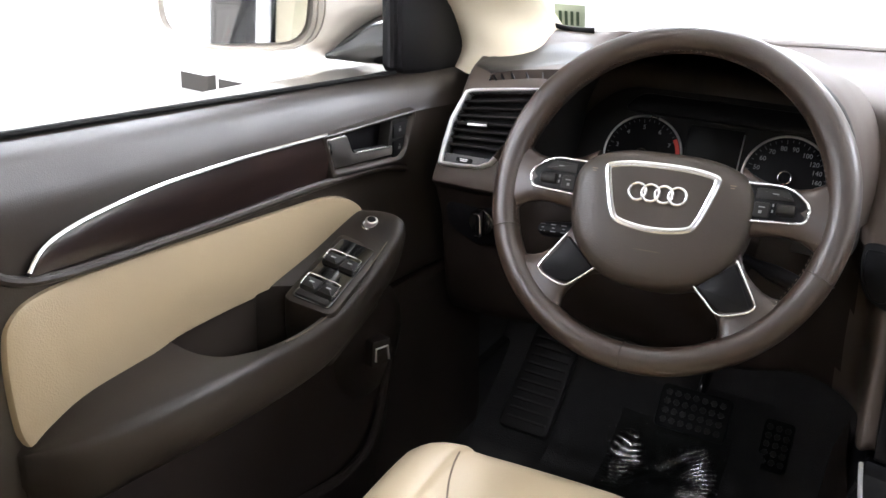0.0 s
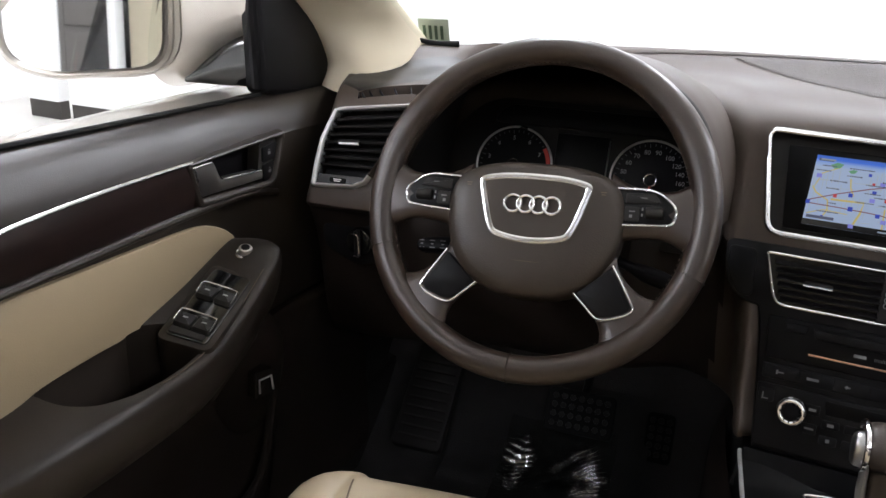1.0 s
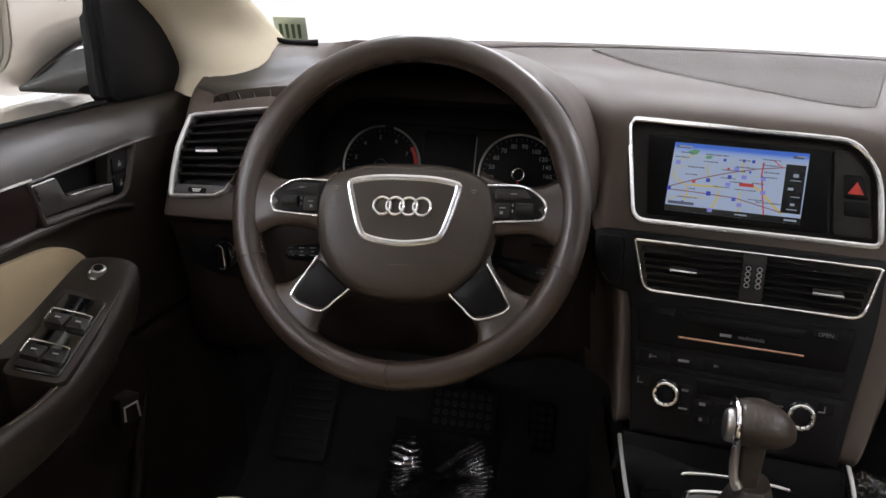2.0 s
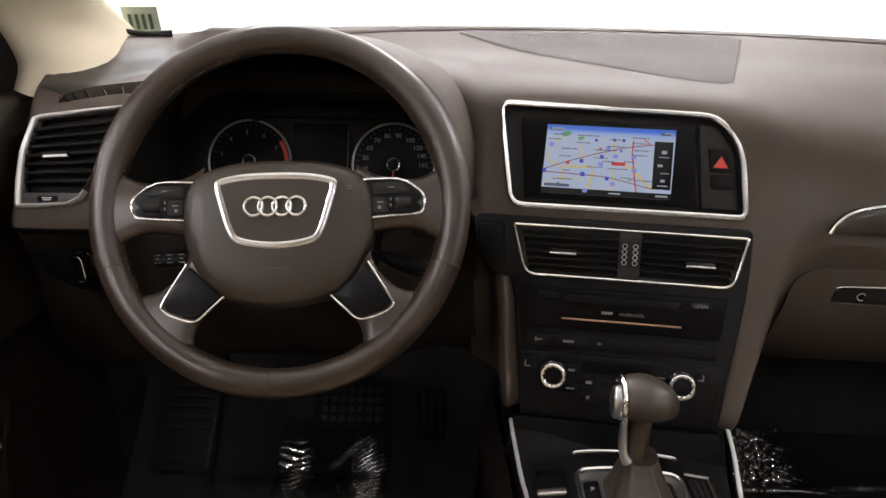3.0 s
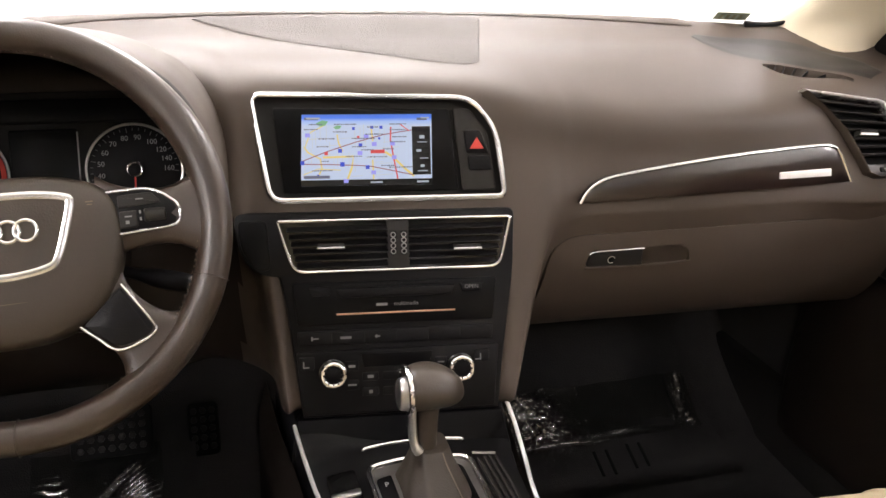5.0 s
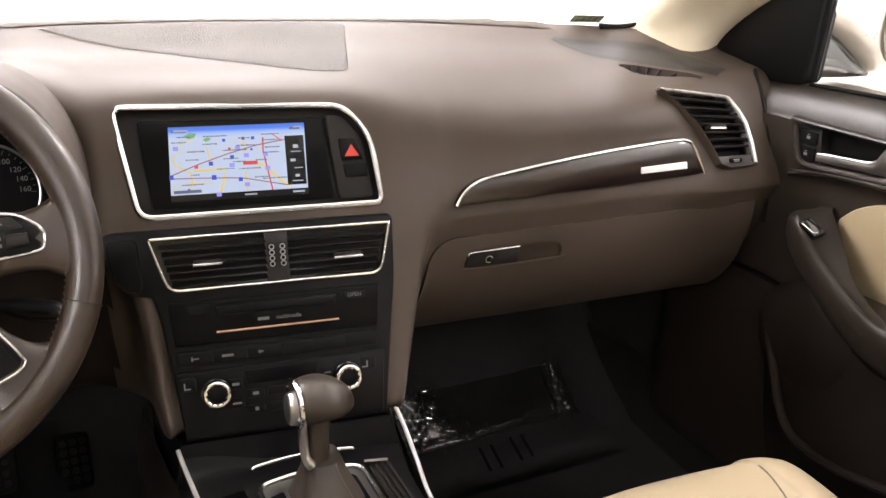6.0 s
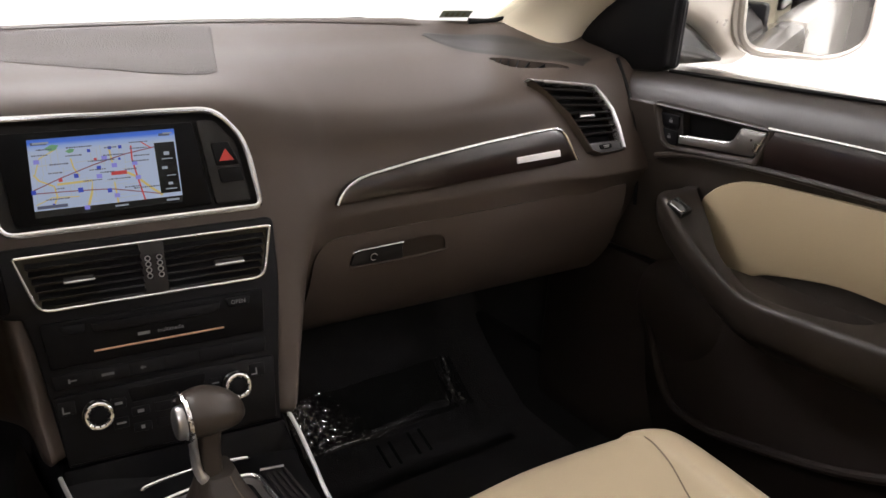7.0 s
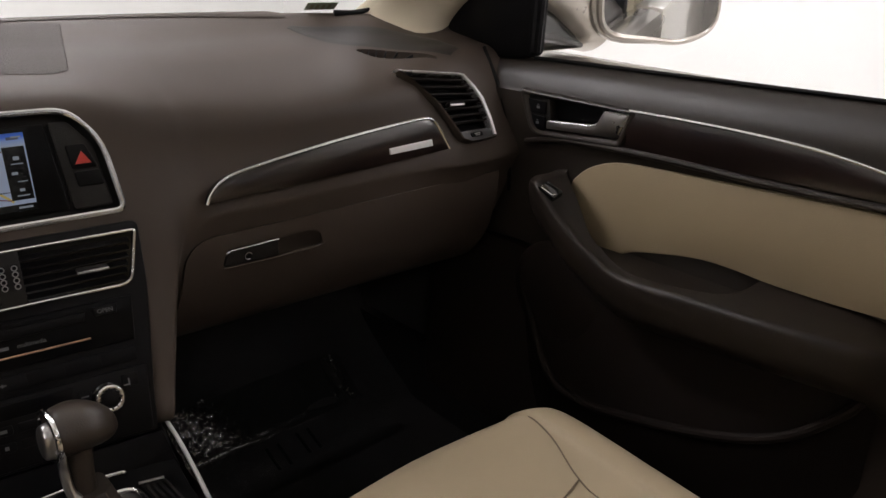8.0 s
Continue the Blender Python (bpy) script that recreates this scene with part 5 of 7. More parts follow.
    # padded hub
    half = [(0.0, 0.046), (0.040, 0.0445), (0.072, 0.036), (0.089, 0.022), (0.095, 0.0), (0.0925, -0.030), (0.082, -0.060), (0.062, -0.083), (0.032, -0.096), (0.0, -0.099)]
    ol = [Vector((p[0], p[1], 0)) for p in spline([(x, y, 0) for x, y in both(half)], 4, True)]
    mid = Vector((0, -0.024, 0))
    bm = bmesh.new()
    rows = []
    for k, z in ((0.80, -0.05), (0.97, -0.035), (1.0, -0.010), (0.99, 0.002), (0.965, 0.009), (0.92, 0.0135), (0.84, 0.0165), (0.70, 0.0185), (0.45, 0.0195), (0.2, 0.020)):
        rows.append([M @ (mid + (p - mid) * k + Vector((0, 0, z))) for p in ol])
    vs = grid_faces(bm, rows, True)
    bm.faces.new(vs[-1])
    hub = part("hub_pad", bm, GRIP, w, "brown padded airbag cover", sharp=0)
    part("pad_crease", tube([M @ Vector((p[0], p[1], p[2])) for p in spline([(-0.080, -0.048, 0.010), (-0.05, -0.058, 0.0170), (0, -0.062, 0.0188), (0.05, -0.058, 0.0170), (0.080, -0.048, 0.010)], 8)], 0.0006, seg=5), SEAM, hub)
    shield = both([(0.0, 0.0265), (0.030, 0.0255), (0.052, 0.0215), (0.0555, 0.017), (0.052, 0.002), (0.043, -0.026), (0.033, -0.036), (0.0, -0.0405)])
    so = [(p[0], p[1]) for p in spline([(x, y, 0) for x, y in shield], 5, True)]
    part("shield_frame", tube([M @ Vector((x, y, 0.0200)) for x, y in so], 0.0037, True, 10, 0.55, tuple(M.to_3x3() @ Vector((0, 0, 1)))), CHROME, hub, "chrome shield-shaped frame")
    part("shield_face", plate(so, 0.002, M @ Matrix.Translation((0, 0, 0.0209))), GRIP, hub)
    for k in range(4):
        part("emblem_ring", tube(circle(0.0088, M @ Matrix.Translation((-0.0204 + 0.0136 * k, -0.0035, 0.0222 + 0.0004 * (k % 2))), 36), 0.0017, True, 8), CHROME, hub, "plain chrome ring")
    bm = bmesh.new()
    for a, ww in ((-0.010, 0.006), (-0.003, 0.005), (0.004, 0.005), (0.011, 0.006)):
        quad(bm, a, -0.052, ww, 0.0028, M, 0.0192)
    part("embossing", bm, SEAM, hub, smooth=False)
    for sx in (-1, 1):
        bm = bmesh.new()
        quad(bm, sx * 0.0705, 0.016, 0.006, 0.0008, M, 0.0186)
        quad(bm, sx * 0.0705, 0.0135, 0.004, 0.0008, M, 0.0186)
        part("horn_mark", bm, SEAM, hub, smooth=False)
    part("boss", disc(0.055, 0.05, M @ Matrix.Translation((0, -0.02, -0.03)), 32, 0.01), BLACK, w)


make_wheel()


def make_column():
    c = empty("steering_column", (-0.375, 0.14, 0.53), "dark brown steering column shroud behind the wheel", "steering column")
    rows = []
    for y, z, w, h in ((0.085, 0.665, 0.060, 0.055), (0.12, 0.645, 0.075, 0.065), (0.20, 0.605, 0.085, 0.075), (0.28, 0.57, 0.09, 0.08)):
        rows.append([(-0.375 + w * math.copysign(abs(math.cos(u)) ** 0.7, math.cos(u)), y, z + h * math.copysign(abs(math.sin(u)) ** 0.7, math.sin(u))) for u in [2 * math.pi * k / 24 for k in range(24)]])
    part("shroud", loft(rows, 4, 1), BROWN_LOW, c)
    st = part("stalk", tube(spline([(-0.43, 0.115, 0.625), (-0.475, 0.105, 0.612), (-0.53, 0.098, 0.605)], 6), [0.007] * 6 + [0.0095, 0.0115, 0.0120, 0.0120, 0.0115, 0.0105, 0.006], seg=16, flat=0.8), BLACK, c, "black control stalk")
    bm = bmesh.new()
    S = axes((-0.505, 0.0885, 0.613), (1, -0.12, 0.12), (0, 0.3, 1))
    for k in range(3):
        for j in (-1, 0, 1):
            quad(bm, -0.018 + 0.014 * k, 0.0042 * j, 0.007 if j else 0.0035, 0.0011, S, 0.0006)
    part("symbol", bm, DIM_MARK, st, smooth=False)["kind"] = "stuff"
    part("stalk", tube(spline([(-0.32, 0.115, 0.625), (-0.27, 0.105, 0.612), (-0.225, 0.098, 0.602)], 6), [0.007] * 6 + [0.0095, 0.0115, 0.0120, 0.0120, 0.0115, 0.0105, 0.006], seg=16, flat=0.8), BLACK, c, "black control stalk")


make_column()


def light_switch():
    L = axes((-0.652, 0.176, 0.573), (1, 0, 0), (0, -0.05, 1))
    t = empty("light_switch", L @ Vector((0, -0.03, 0)), "black rotary light switch with a bright grip", "light switch")
    part("plate", plate(rounded([(-0.048, 0.014), (-0.012, 0.027), (0.034, 0.027), (0.040, -0.030), (0.006, -0.040), (-0.042, -0.020)], 0.012), 0.02, L @ Matrix.Translation((0, 0, 0.003)), 0.003), BLACK, t)
    k = part("knob", disc(0.019, 0.014, L @ Matrix.Translation((0.012, -0.002, 0.012)), 32, 0.003), GLOSS, t)
    part("grip", box((-0.003, -0.019, 0), (0.003, 0.019, 0.010), 0.0015, m=L @ Matrix.Translation((0.012, -0.002, 0.012))), BLACK, k)
    part("grip_edge", tube([L @ Vector(p) for p in ((0.006, 0.013, 0.022), (0.013, 0.014, 0.0235), (0.016, 0.011, 0.0235), (0.0175, -0.012, 0.0235), (0.016, -0.017, 0.0235), (0.009, -0.018, 0.022))], 0.0011, seg=6), CHROME, k, "bright edge of the grip")
    bm = bmesh.new()
    for a, b in ((-0.026, 0.004), (-0.028, -0.006), (-0.022, -0.014), (-0.018, 0.012)):
        quad(bm, a, b, 0.005, 0.0012, L, 0.0004)
    part("symbol", bm, DIM_MARK, t, smooth=False)["kind"] = "stuff"


light_switch()


# ---- doors ----
def sill_z(y):
    return 0.7615 - 0.0345 * y


def make_door(side):
    left = side < 0
    hand = flip if left else (lambda bm: bm)
    d = empty("side_door", (side * 0.76, -0.1, 0.12), "closed driver's door with beige inset and four window switches" if left else "closed passenger door with beige inset and grab handle", "car door", "front doors")
    rows, low = [], []
    # how far the panel stands back at its ends; the driver's leans in towards the dashboard
    lean = ((0.365, -0.016), (0.29, -0.015), (0.22, -0.009), (0.15, 0.0), (0.0, 0.0), (-0.15, 0.0), (-0.30, 0.0), (-0.42, 0.0), (-0.475, 0.0), (-0.50, 0.02)) if left else ((0.365, 0.02), (0.32, 0.0), (0.15, 0.0), (0.0, 0.0), (-0.15, 0.0), (-0.30, 0.0), (-0.42, 0.0), (-0.475, 0.0), (-0.50, 0.02))
    for y, o in lean:
        zs = sill_z(y)
        rows.append([(0.816, y, zs - 0.10), (0.812, y, zs - 0.035), (0.798, y, zs - 0.016), (0.784, y, zs - 0.003), (0.776 + o * 0.3, y, zs), (0.766 + o, y, zs - 0.0055), (0.755 + o, y, zs - 0.0155), (0.7455 + o, y, zs - 0.0300), (0.7395 + o, y, zs - 0.0440), (0.738 + o, y, 0.707), (0.7405 + o, y, 0.66), (0.745 + o, y, 0.62), (0.747 + o, y, 0.54), (0.751 + o, y, 0.47), (0.79, y, 0.46), (0.815, y, 0.48)])
        low.append([(0.814, y, 0.455), (0.77, y, 0.460), (0.7475 + o, y, 0.452), (0.744 + o, y, 0.40), (0.735 + o, y, 0.25), (0.733 + o, y, 0.13), (0.77, y, 0.11), (0.814, y, 0.13)])
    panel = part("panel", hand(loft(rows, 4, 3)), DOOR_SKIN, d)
    # lower panel, pocket and speaker cover take the brown darkened for shade
    part("lower_panel", hand(loft(low, 4, 3)), BROWN_LOW, d, "lower panel, its brown darkened for shade")
    part("rear_edge", hand(box((0.752, -0.545, 0.12), (0.815, -0.503, 0.79), 0.012)), BLACK, d, "black rubber edge of the door")
    M = axes((0.7375, 0, 0), (0, -1, 0), (0, 0, 1))

    def P(y, z, out=0.0):
        return M @ Vector((-y, z, out))
    # wood strip with a bright line along its top
    strip_top = [(-0.058, 0.716), (-0.18, 0.7185), (-0.29, 0.717), (-0.36, 0.711), (-0.405, 0.703), (-0.428, 0.693), (-0.440, 0.679)]
    line = [Vector((-p.x, p.y, 0)) for p in spline([(a, b, 0) for a, b in strip_top], 6)]
    part("wood_strip", hand(bowed_strip(M @ Matrix.Translation((0, 0, 0.003)), line, lambda a: 0.6650 + 0.0245 * a, 0.003)), WOOD, d, "dark walnut strip")
    part("strip_line", hand(tube([P(p[0], p[1] + 0.0015, 0.0045) for p in spline([(a, b, 0) for a, b in strip_top], 5)], 0.0021, seg=8)), CHROME, d, "bright metal line")
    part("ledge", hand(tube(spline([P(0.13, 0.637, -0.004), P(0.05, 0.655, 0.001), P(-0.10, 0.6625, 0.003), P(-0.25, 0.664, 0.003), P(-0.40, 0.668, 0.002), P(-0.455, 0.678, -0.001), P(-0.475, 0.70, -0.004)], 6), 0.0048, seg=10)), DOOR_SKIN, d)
    # release handle
    bz = rounded([(-0.142, 0.7180), (0.0690, 0.7180), (0.0490, 0.6635), (-0.114, 0.6515)], [0.010, 0.006, 0.006, 0.020])
    well = rounded([(-0.1270, 0.7105), (0.0570, 0.7125), (0.0400, 0.6725), (-0.109, 0.6595)], [0.007, 0.004, 0.004, 0.016])
    cut(panel, hand(plate(well, 0.060, M @ Matrix.Translation((0, 0, 0.03)))))
    bm = bmesh.new()
    grid_faces(bm, [[M @ Vector((p[0] * (1 - k) + q[0] * k, p[1] * (1 - k) + q[1] * k, z)) for p, q in zip(bz, well)] for k, z in ((-0.12, -0.004), (0.0, 0.0030), (0.12, 0.0058), (0.38, 0.0070), (0.62, 0.0064), (0.86, 0.0036), (1.0, -0.0010), (1.03, -0.022))], True)
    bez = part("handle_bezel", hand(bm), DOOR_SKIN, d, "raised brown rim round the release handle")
    part("handle_well", hand(plate(bz, 0.003, M @ Matrix.Translation((0, 0, -0.021)))), BLACK, bez)
    lv = M @ pose(0, 0, 0.0005)
    top = spline([(-0.0870, 0.6765, 0), (-0.0300, 0.6820, 0), (-0.0060, 0.6846, 0), (0.0030, 0.6885, 0), (0.0090, 0.6990, 0), (0.0140, 0.7072, 0), (0.0180, 0.7092, 0), (0.0300, 0.7095, 0), (0.0400, 0.7097, 0), (0.0548, 0.7100, 0)], 6)
    part("release_lever", hand(bowed_strip(lv @ Matrix.Translation((0, 0, 0.0005)), top, lambda a: 0.6742 + (0.0691 * (a - 0.039) if a < 0.039 else 2.266 * (a - 0.039)), 0.0022, 0.012)), SILVER, bez, "satin silver release lever")
    part("lever_edge", hand(tube(spline([lv @ Vector(p) for p in ((0.0538, 0.7095, -0.0001), (0.0180, 0.7087, -0.0001))], 4), 0.0013, seg=6)), CHROME, bez)
    part("lever_edge", hand(tube(spline([lv @ Vector(p) for p in ((0.0040, 0.6892, -0.0002), (-0.0060, 0.6842, -0.0002), (-0.0300, 0.6818, -0.0002), (-0.0850, 0.6762, -0.0002))], 4), 0.0015, seg=6)), CHROME, bez)
    part("lock_panel", hand(plate(rounded([(-0.1270, 0.7100), (-0.0870, 0.7095), (-0.0790, 0.6625), (-0.1090, 0.6605)], [0.006, 0.002, 0.002, 0.012]), 0.016, M @ Matrix.Translation((0, 0, -0.0008)), 0.001)), SATIN, bez)
    for b0, b1 in ((0.705, 0.6845), (0.6825, 0.6605)):
        part("lock_button", hand(plate(rounded([(-0.126 if b0 > 0.7 else -0.120, b0), (-0.0905, b0 - 0.001), (-0.0905, b1), (-0.119 if b0 > 0.7 else -0.110, b1)], 0.003), 0.004, M @ Matrix.Translation((0, 0, 0.0012)), 0.0010)), BLACK, bez)
        bm = bmesh.new()
        quad(bm, -0.105, (b0 + b1) / 2, 0.006, 0.004, M, 0.0017)
        quad(bm, -0.105, (b0 + b1) / 2 + 0.004, 0.0035, 0.0012, M, 0.0017)
        part("symbol", hand(bm), DIM_MARK, bez, smooth=False)
    # beige inset
    upper = [(-0.022, 0.609), (0.005, 0.628), (0.043, 0.6405), (0.10, 0.646), (0.224, 0.6525), (0.36, 0.6595), (0.43, 0.659), (0.459, 0.645), (0.466, 0.615), (0.465, 0.565)]
    lower = [(0.460, 0.538), (0.448, 0.530), (0.40, 0.545), (0.34, 0.552), (0.293, 0.562), (0.226, 0.563), (0.187, 0.562), (0.174, 0.564), (0.13, 0.564), (0.03, 0.580), (-0.018, 0.590)] if left else [(0.458, 0.545), (0.40, 0.540), (0.34, 0.5380), (0.284, 0.5380), (0.24, 0.5410), (0.189, 0.5405), (0.139, 0.532), (0.084, 0.519), (0.043, 0.503), (-0.010, 0.530), (-0.034, 0.585)]
    ol = [(p[0], p[1]) for p in spline([(u, v, 0) for u, v in upper + lower], 5, True)]
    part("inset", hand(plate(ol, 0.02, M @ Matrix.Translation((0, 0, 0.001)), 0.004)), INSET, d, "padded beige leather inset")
    # armrest
    if left:
        shape = ((0.022, 0.607, 0.705, 0.607, 0.3), (0.012, 0.608, 0.672, 0.611, 0.7), (-0.005, 0.605, 0.660, 0.608, 1), (-0.03, 0.599, 0.658, 0.592, 1), (-0.083, 0.585, 0.658, 0.565, 1), (-0.137, 0.574, 0.658, 0.546, 1), (-0.187, 0.564, 0.658, 0.542, 1), (-0.275, 0.562, 0.658, 0.546, 1), (-0.345, 0.559, 0.662, 0.549, 1), (-0.400, 0.555, 0.675, 0.545, 1), (-0.435, 0.544, 0.695, 0.537, 1), (-0.455, 0.533, 0.718, 0.530, 0.6), (-0.464, 0.526, 0.738, 0.524, 0.3))
    else:
        shape = ((0.078, 0.597, 0.712, 0.596, 0.25), (0.066, 0.604, 0.680, 0.601, 0.7), (0.040, 0.609, 0.663, 0.603, 1), (0.015, 0.609, 0.660, 0.585, 1), (-0.012, 0.606, 0.660, 0.562, 1), (-0.0645, 0.58, 0.660, 0.531, 1), (-0.118, 0.55, 0.660, 0.512, 1), (-0.2085, 0.538, 0.660, 0.516, 1), (-0.286, 0.538, 0.660, 0.520, 1), (-0.356, 0.537, 0.663, 0.523, 1), (-0.42, 0.532, 0.676, 0.523, 1), (-0.448, 0.516, 0.700, 0.514, 1), (-0.464, 0.508, 0.722, 0.506, 0.6), (-0.472, 0.503, 0.738, 0.502, 0.3))
    keys = []
    for y, zw, xc, zc, t in shape:
        mid = (xc + 0.742) / 2
        k = min(1, (0.744 - xc) / 0.07)
        keys.append([(0.765, y, zw + 0.001), (0.742, y, zw), (mid + 0.012 * k, y, (zw + zc) / 2 + 0.001), (xc + 0.018 * k, y, zc + 0.0035), (xc + 0.0055 * k, y, zc + 0.0012), (xc + 0.0005 * k, y, zc - 0.0070 * t), (xc + 0.001 * k, y, zc - 0.028 * t), (xc + 0.012 * k, y, zc - 0.058 * t), (xc + 0.046 * k, y, zc - 0.082 * t), (0.745, y, zc - 0.095 * t), (0.765, y, zc - 0.096 * t)])
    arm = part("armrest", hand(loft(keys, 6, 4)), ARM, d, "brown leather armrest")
    plan = lambda pts, top, depth: plate([(side * x, y) for x, y in pts], depth, Matrix.Translation((0, 0, top)))
    if left:
        cut(arm, plan(rounded([(0.7520, -0.176), (0.690, -0.098), (0.674, -0.112), (0.670, -0.200), (0.674, -0.250), (0.688, -0.284), (0.712, -0.299), (0.7520, -0.302)], [0.004, 0.012, 0.02, 0.03, 0.04, 0.03, 0.03, 0.004], 8), 0.66, 0.172))
        part("pocket_lining", hand(box((0.678, -0.292, 0.486), (0.741, -0.112, 0.4905), 0.001)), BLACK, arm)
        S = axes((-0.6935, -0.0957, 0.5735), (0.972, 0.12, -0.20), (-0.05, 0.955, 0.29)) @ Matrix.Translation((0, 0, 0.0035))
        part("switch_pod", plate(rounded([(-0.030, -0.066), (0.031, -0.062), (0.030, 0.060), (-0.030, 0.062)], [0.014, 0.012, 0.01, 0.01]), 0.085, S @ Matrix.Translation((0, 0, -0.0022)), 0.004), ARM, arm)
        pl = part("switch_plate", plate(rounded([(-0.0215, -0.058), (0.0240, -0.056), (0.0220, 0.052), (-0.0225, 0.052)], 0.006), 0.006, S, 0.0008), GLOSS, d, "gloss black window switch plate")
        for b in (-0.034, 0.0125):
            for a in (-0.0105, 0.0105):
                B = S @ pose(a, b, 0.0045, -9)
                part("window_switch", plate(rounded([(-0.0095, -0.010), (0.0095, -0.010), (0.0095, 0.0095), (-0.0095, 0.0095)], 0.002), 0.006, B, 0.002), SATIN, pl)
                dot = part("print", plate([(-0.003, -0.001), (0.003, 0.0), (0.002, 0.0015), (-0.003, 0.001)], 0.0003, B @ Matrix.Translation((0, 0, 0.0006))), WHITE_MARK, pl, smooth=False)
            part("switch_edge", tube(spline([S @ Vector(p) for p in ((-0.021, b - 0.006, 0.004), (-0.0205, b + 0.006, 0.0055), (-0.018, b + 0.0105, 0.0055), (0.0, b + 0.0112, 0.0055), (0.018, b + 0.0105, 0.0055), (0.0205, b + 0.006, 0.0055), (0.021, b - 0.009, 0.004))], 3), 0.0009, seg=6), CHROME, pl, "bright edge of the switches")
        part("lock_switch", plate(rounded([(-0.019, -0.0555), (0.020, -0.0545), (0.020, -0.0465), (-0.019, -0.0465)], 0.002), 0.004, S @ Matrix.Translation((0, 0, 0.0025)), 0.001), SATIN, pl)
        K = axes((-0.7045, -0.008, 0.5985), (0.972, 0.12, -0.20), (-0.05, 0.955, 0.29)) @ Matrix.Translation((0, 0, 0.002))
        kb = part("mirror_knob", disc(0.0080, 0.014, K @ Matrix.Translation((0, 0, 0.012)), 24, 0.002), SILVER, d, "silver mirror adjuster")
        part("knob_ring", tube(circle(0.0098, K @ Matrix.Translation((0, 0, 0.003)), 28), 0.0020, True, 8), CHROME, kb)
        part("knob_cap", disc(0.0052, 0.003, K @ Matrix.Translation((0, 0, 0.0132)), 20, 0.001), BLACK, kb)
        T = axes((-0.712, 0.033, 0.410), (0.35, 1, 0), (-0.15, -0.1, 1))
        ts = part("tailgate_switch", plate(rounded([(-0.016, -0.018), (0.018, -0.018), (0.019, 0.016), (-0.012, 0.018)], 0.004), 0.034, T, 0.003), BROWN_LOW, d)
        part("switch_edge", tube([T @ Vector(p) for p in ((-0.010, -0.010, 0.002), (-0.009, 0.008, 0.003), (0.010, 0.008, 0.003), (0.012, -0.012, 0.002))], 0.0015, seg=6), EDGE, ts)
        part("arm_stitching", tube([(-q.x, q.y, q.z) for q in spline([(0.6675, -0.03, 0.5965), (0.6670, -0.083, 0.5690), (0.6668, -0.137, 0.5500), (0.6655, -0.187, 0.5455), (0.6665, -0.22, 0.5470)], 8)], 0.0006, seg=5), STITCH, arm, "pale brown stitching")
    else:
        # hollow behind the grip, running on as a long tray
        cut(arm, plan(rounded([(0.7520, 0.050), (0.734, 0.044), (0.714, 0.016), (0.700, -0.016), (0.684, -0.046), (0.678, -0.12), (0.680, -0.20), (0.692, -0.250), (0.718, -0.268), (0.7520, -0.276)], [0.004, 0.015, 0.02, 0.02, 0.02, 0.03, 0.03, 0.03, 0.03, 0.004], 6), 0.70, 0.188))
        S = axes((0.676, 0.022, 0.5955), (0.95, -0.02, 0.22), (0, 0.92, 0.39)) @ Matrix.Translation((0, 0, 0.005))
        sw = part("window_switch", plate(rounded([(-0.011, -0.015), (0.011, -0.015), (0.011, 0.015), (-0.011, 0.015)], 0.003), 0.008, S, 0.002), GLOSS, d, "gloss black window switch")
        part("switch_edge", tube([S @ Vector(p) for p in ((-0.004, -0.012, 0.001), (-0.009, -0.010, 0.001), (-0.0095, 0.009, 0.001), (-0.006, 0.0115, 0.001))], 0.0009, seg=6), CHROME, sw, "bright edge of the switch")
    # lower pocket
    path = spline([(0.742, 0.115, 0.400), (0.733, 0.086, 0.350), (0.722, 0.034, 0.275), (0.716, -0.03, 0.262), (0.714, -0.10, 0.272), (0.714, -0.245, 0.309), (0.718, -0.343, 0.352), (0.726, -0.404, 0.408), (0.736, -0.44, 0.46)], 6)
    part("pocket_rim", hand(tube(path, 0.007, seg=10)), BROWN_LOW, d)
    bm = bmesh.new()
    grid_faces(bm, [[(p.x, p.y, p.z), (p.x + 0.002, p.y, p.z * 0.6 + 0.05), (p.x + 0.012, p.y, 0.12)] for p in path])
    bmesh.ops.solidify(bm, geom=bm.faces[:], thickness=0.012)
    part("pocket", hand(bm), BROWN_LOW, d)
    Sp = M @ Matrix.Translation((-0.055, 0.405, -0.004))
    bm = bmesh.new()
    rws = [[Sp @ Vector((r * math.cos(u), r * math.sin(u), z)) for u in [2 * math.pi * k / 28 for k in range(28)]] for r, z in ((0.085, -0.004), (0.075, 0.003), (0.055, 0.008), (0.03, 0.0105), (0.008, 0.011))]
    vs = grid_faces(bm, rws, True)
    bm.faces.new(vs[-1])
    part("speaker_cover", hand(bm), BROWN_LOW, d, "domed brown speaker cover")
    # shade of the gap ahead of the door, drawn as a thin black bar
    seal = [(0.7400, 0.300, 0.735), (0.7390, 0.272, 0.7036), (0.7390, 0.240, 0.6775), (0.7400, 0.226, 0.6548), (0.7410, 0.222, 0.62), (0.7430, 0.224, 0.56)] if left else [(0.7415, 0.228, 0.768), (0.7410, 0.200, 0.725), (0.7405, 0.180, 0.685), (0.7410, 0.164, 0.625), (0.7430, 0.162, 0.55)]
    part("front_gap_line", hand(tube(spline(seal, 5), 0.0028, seg=8)), RUBBER, d, "black line in place of the dark gap between door and dashboard")
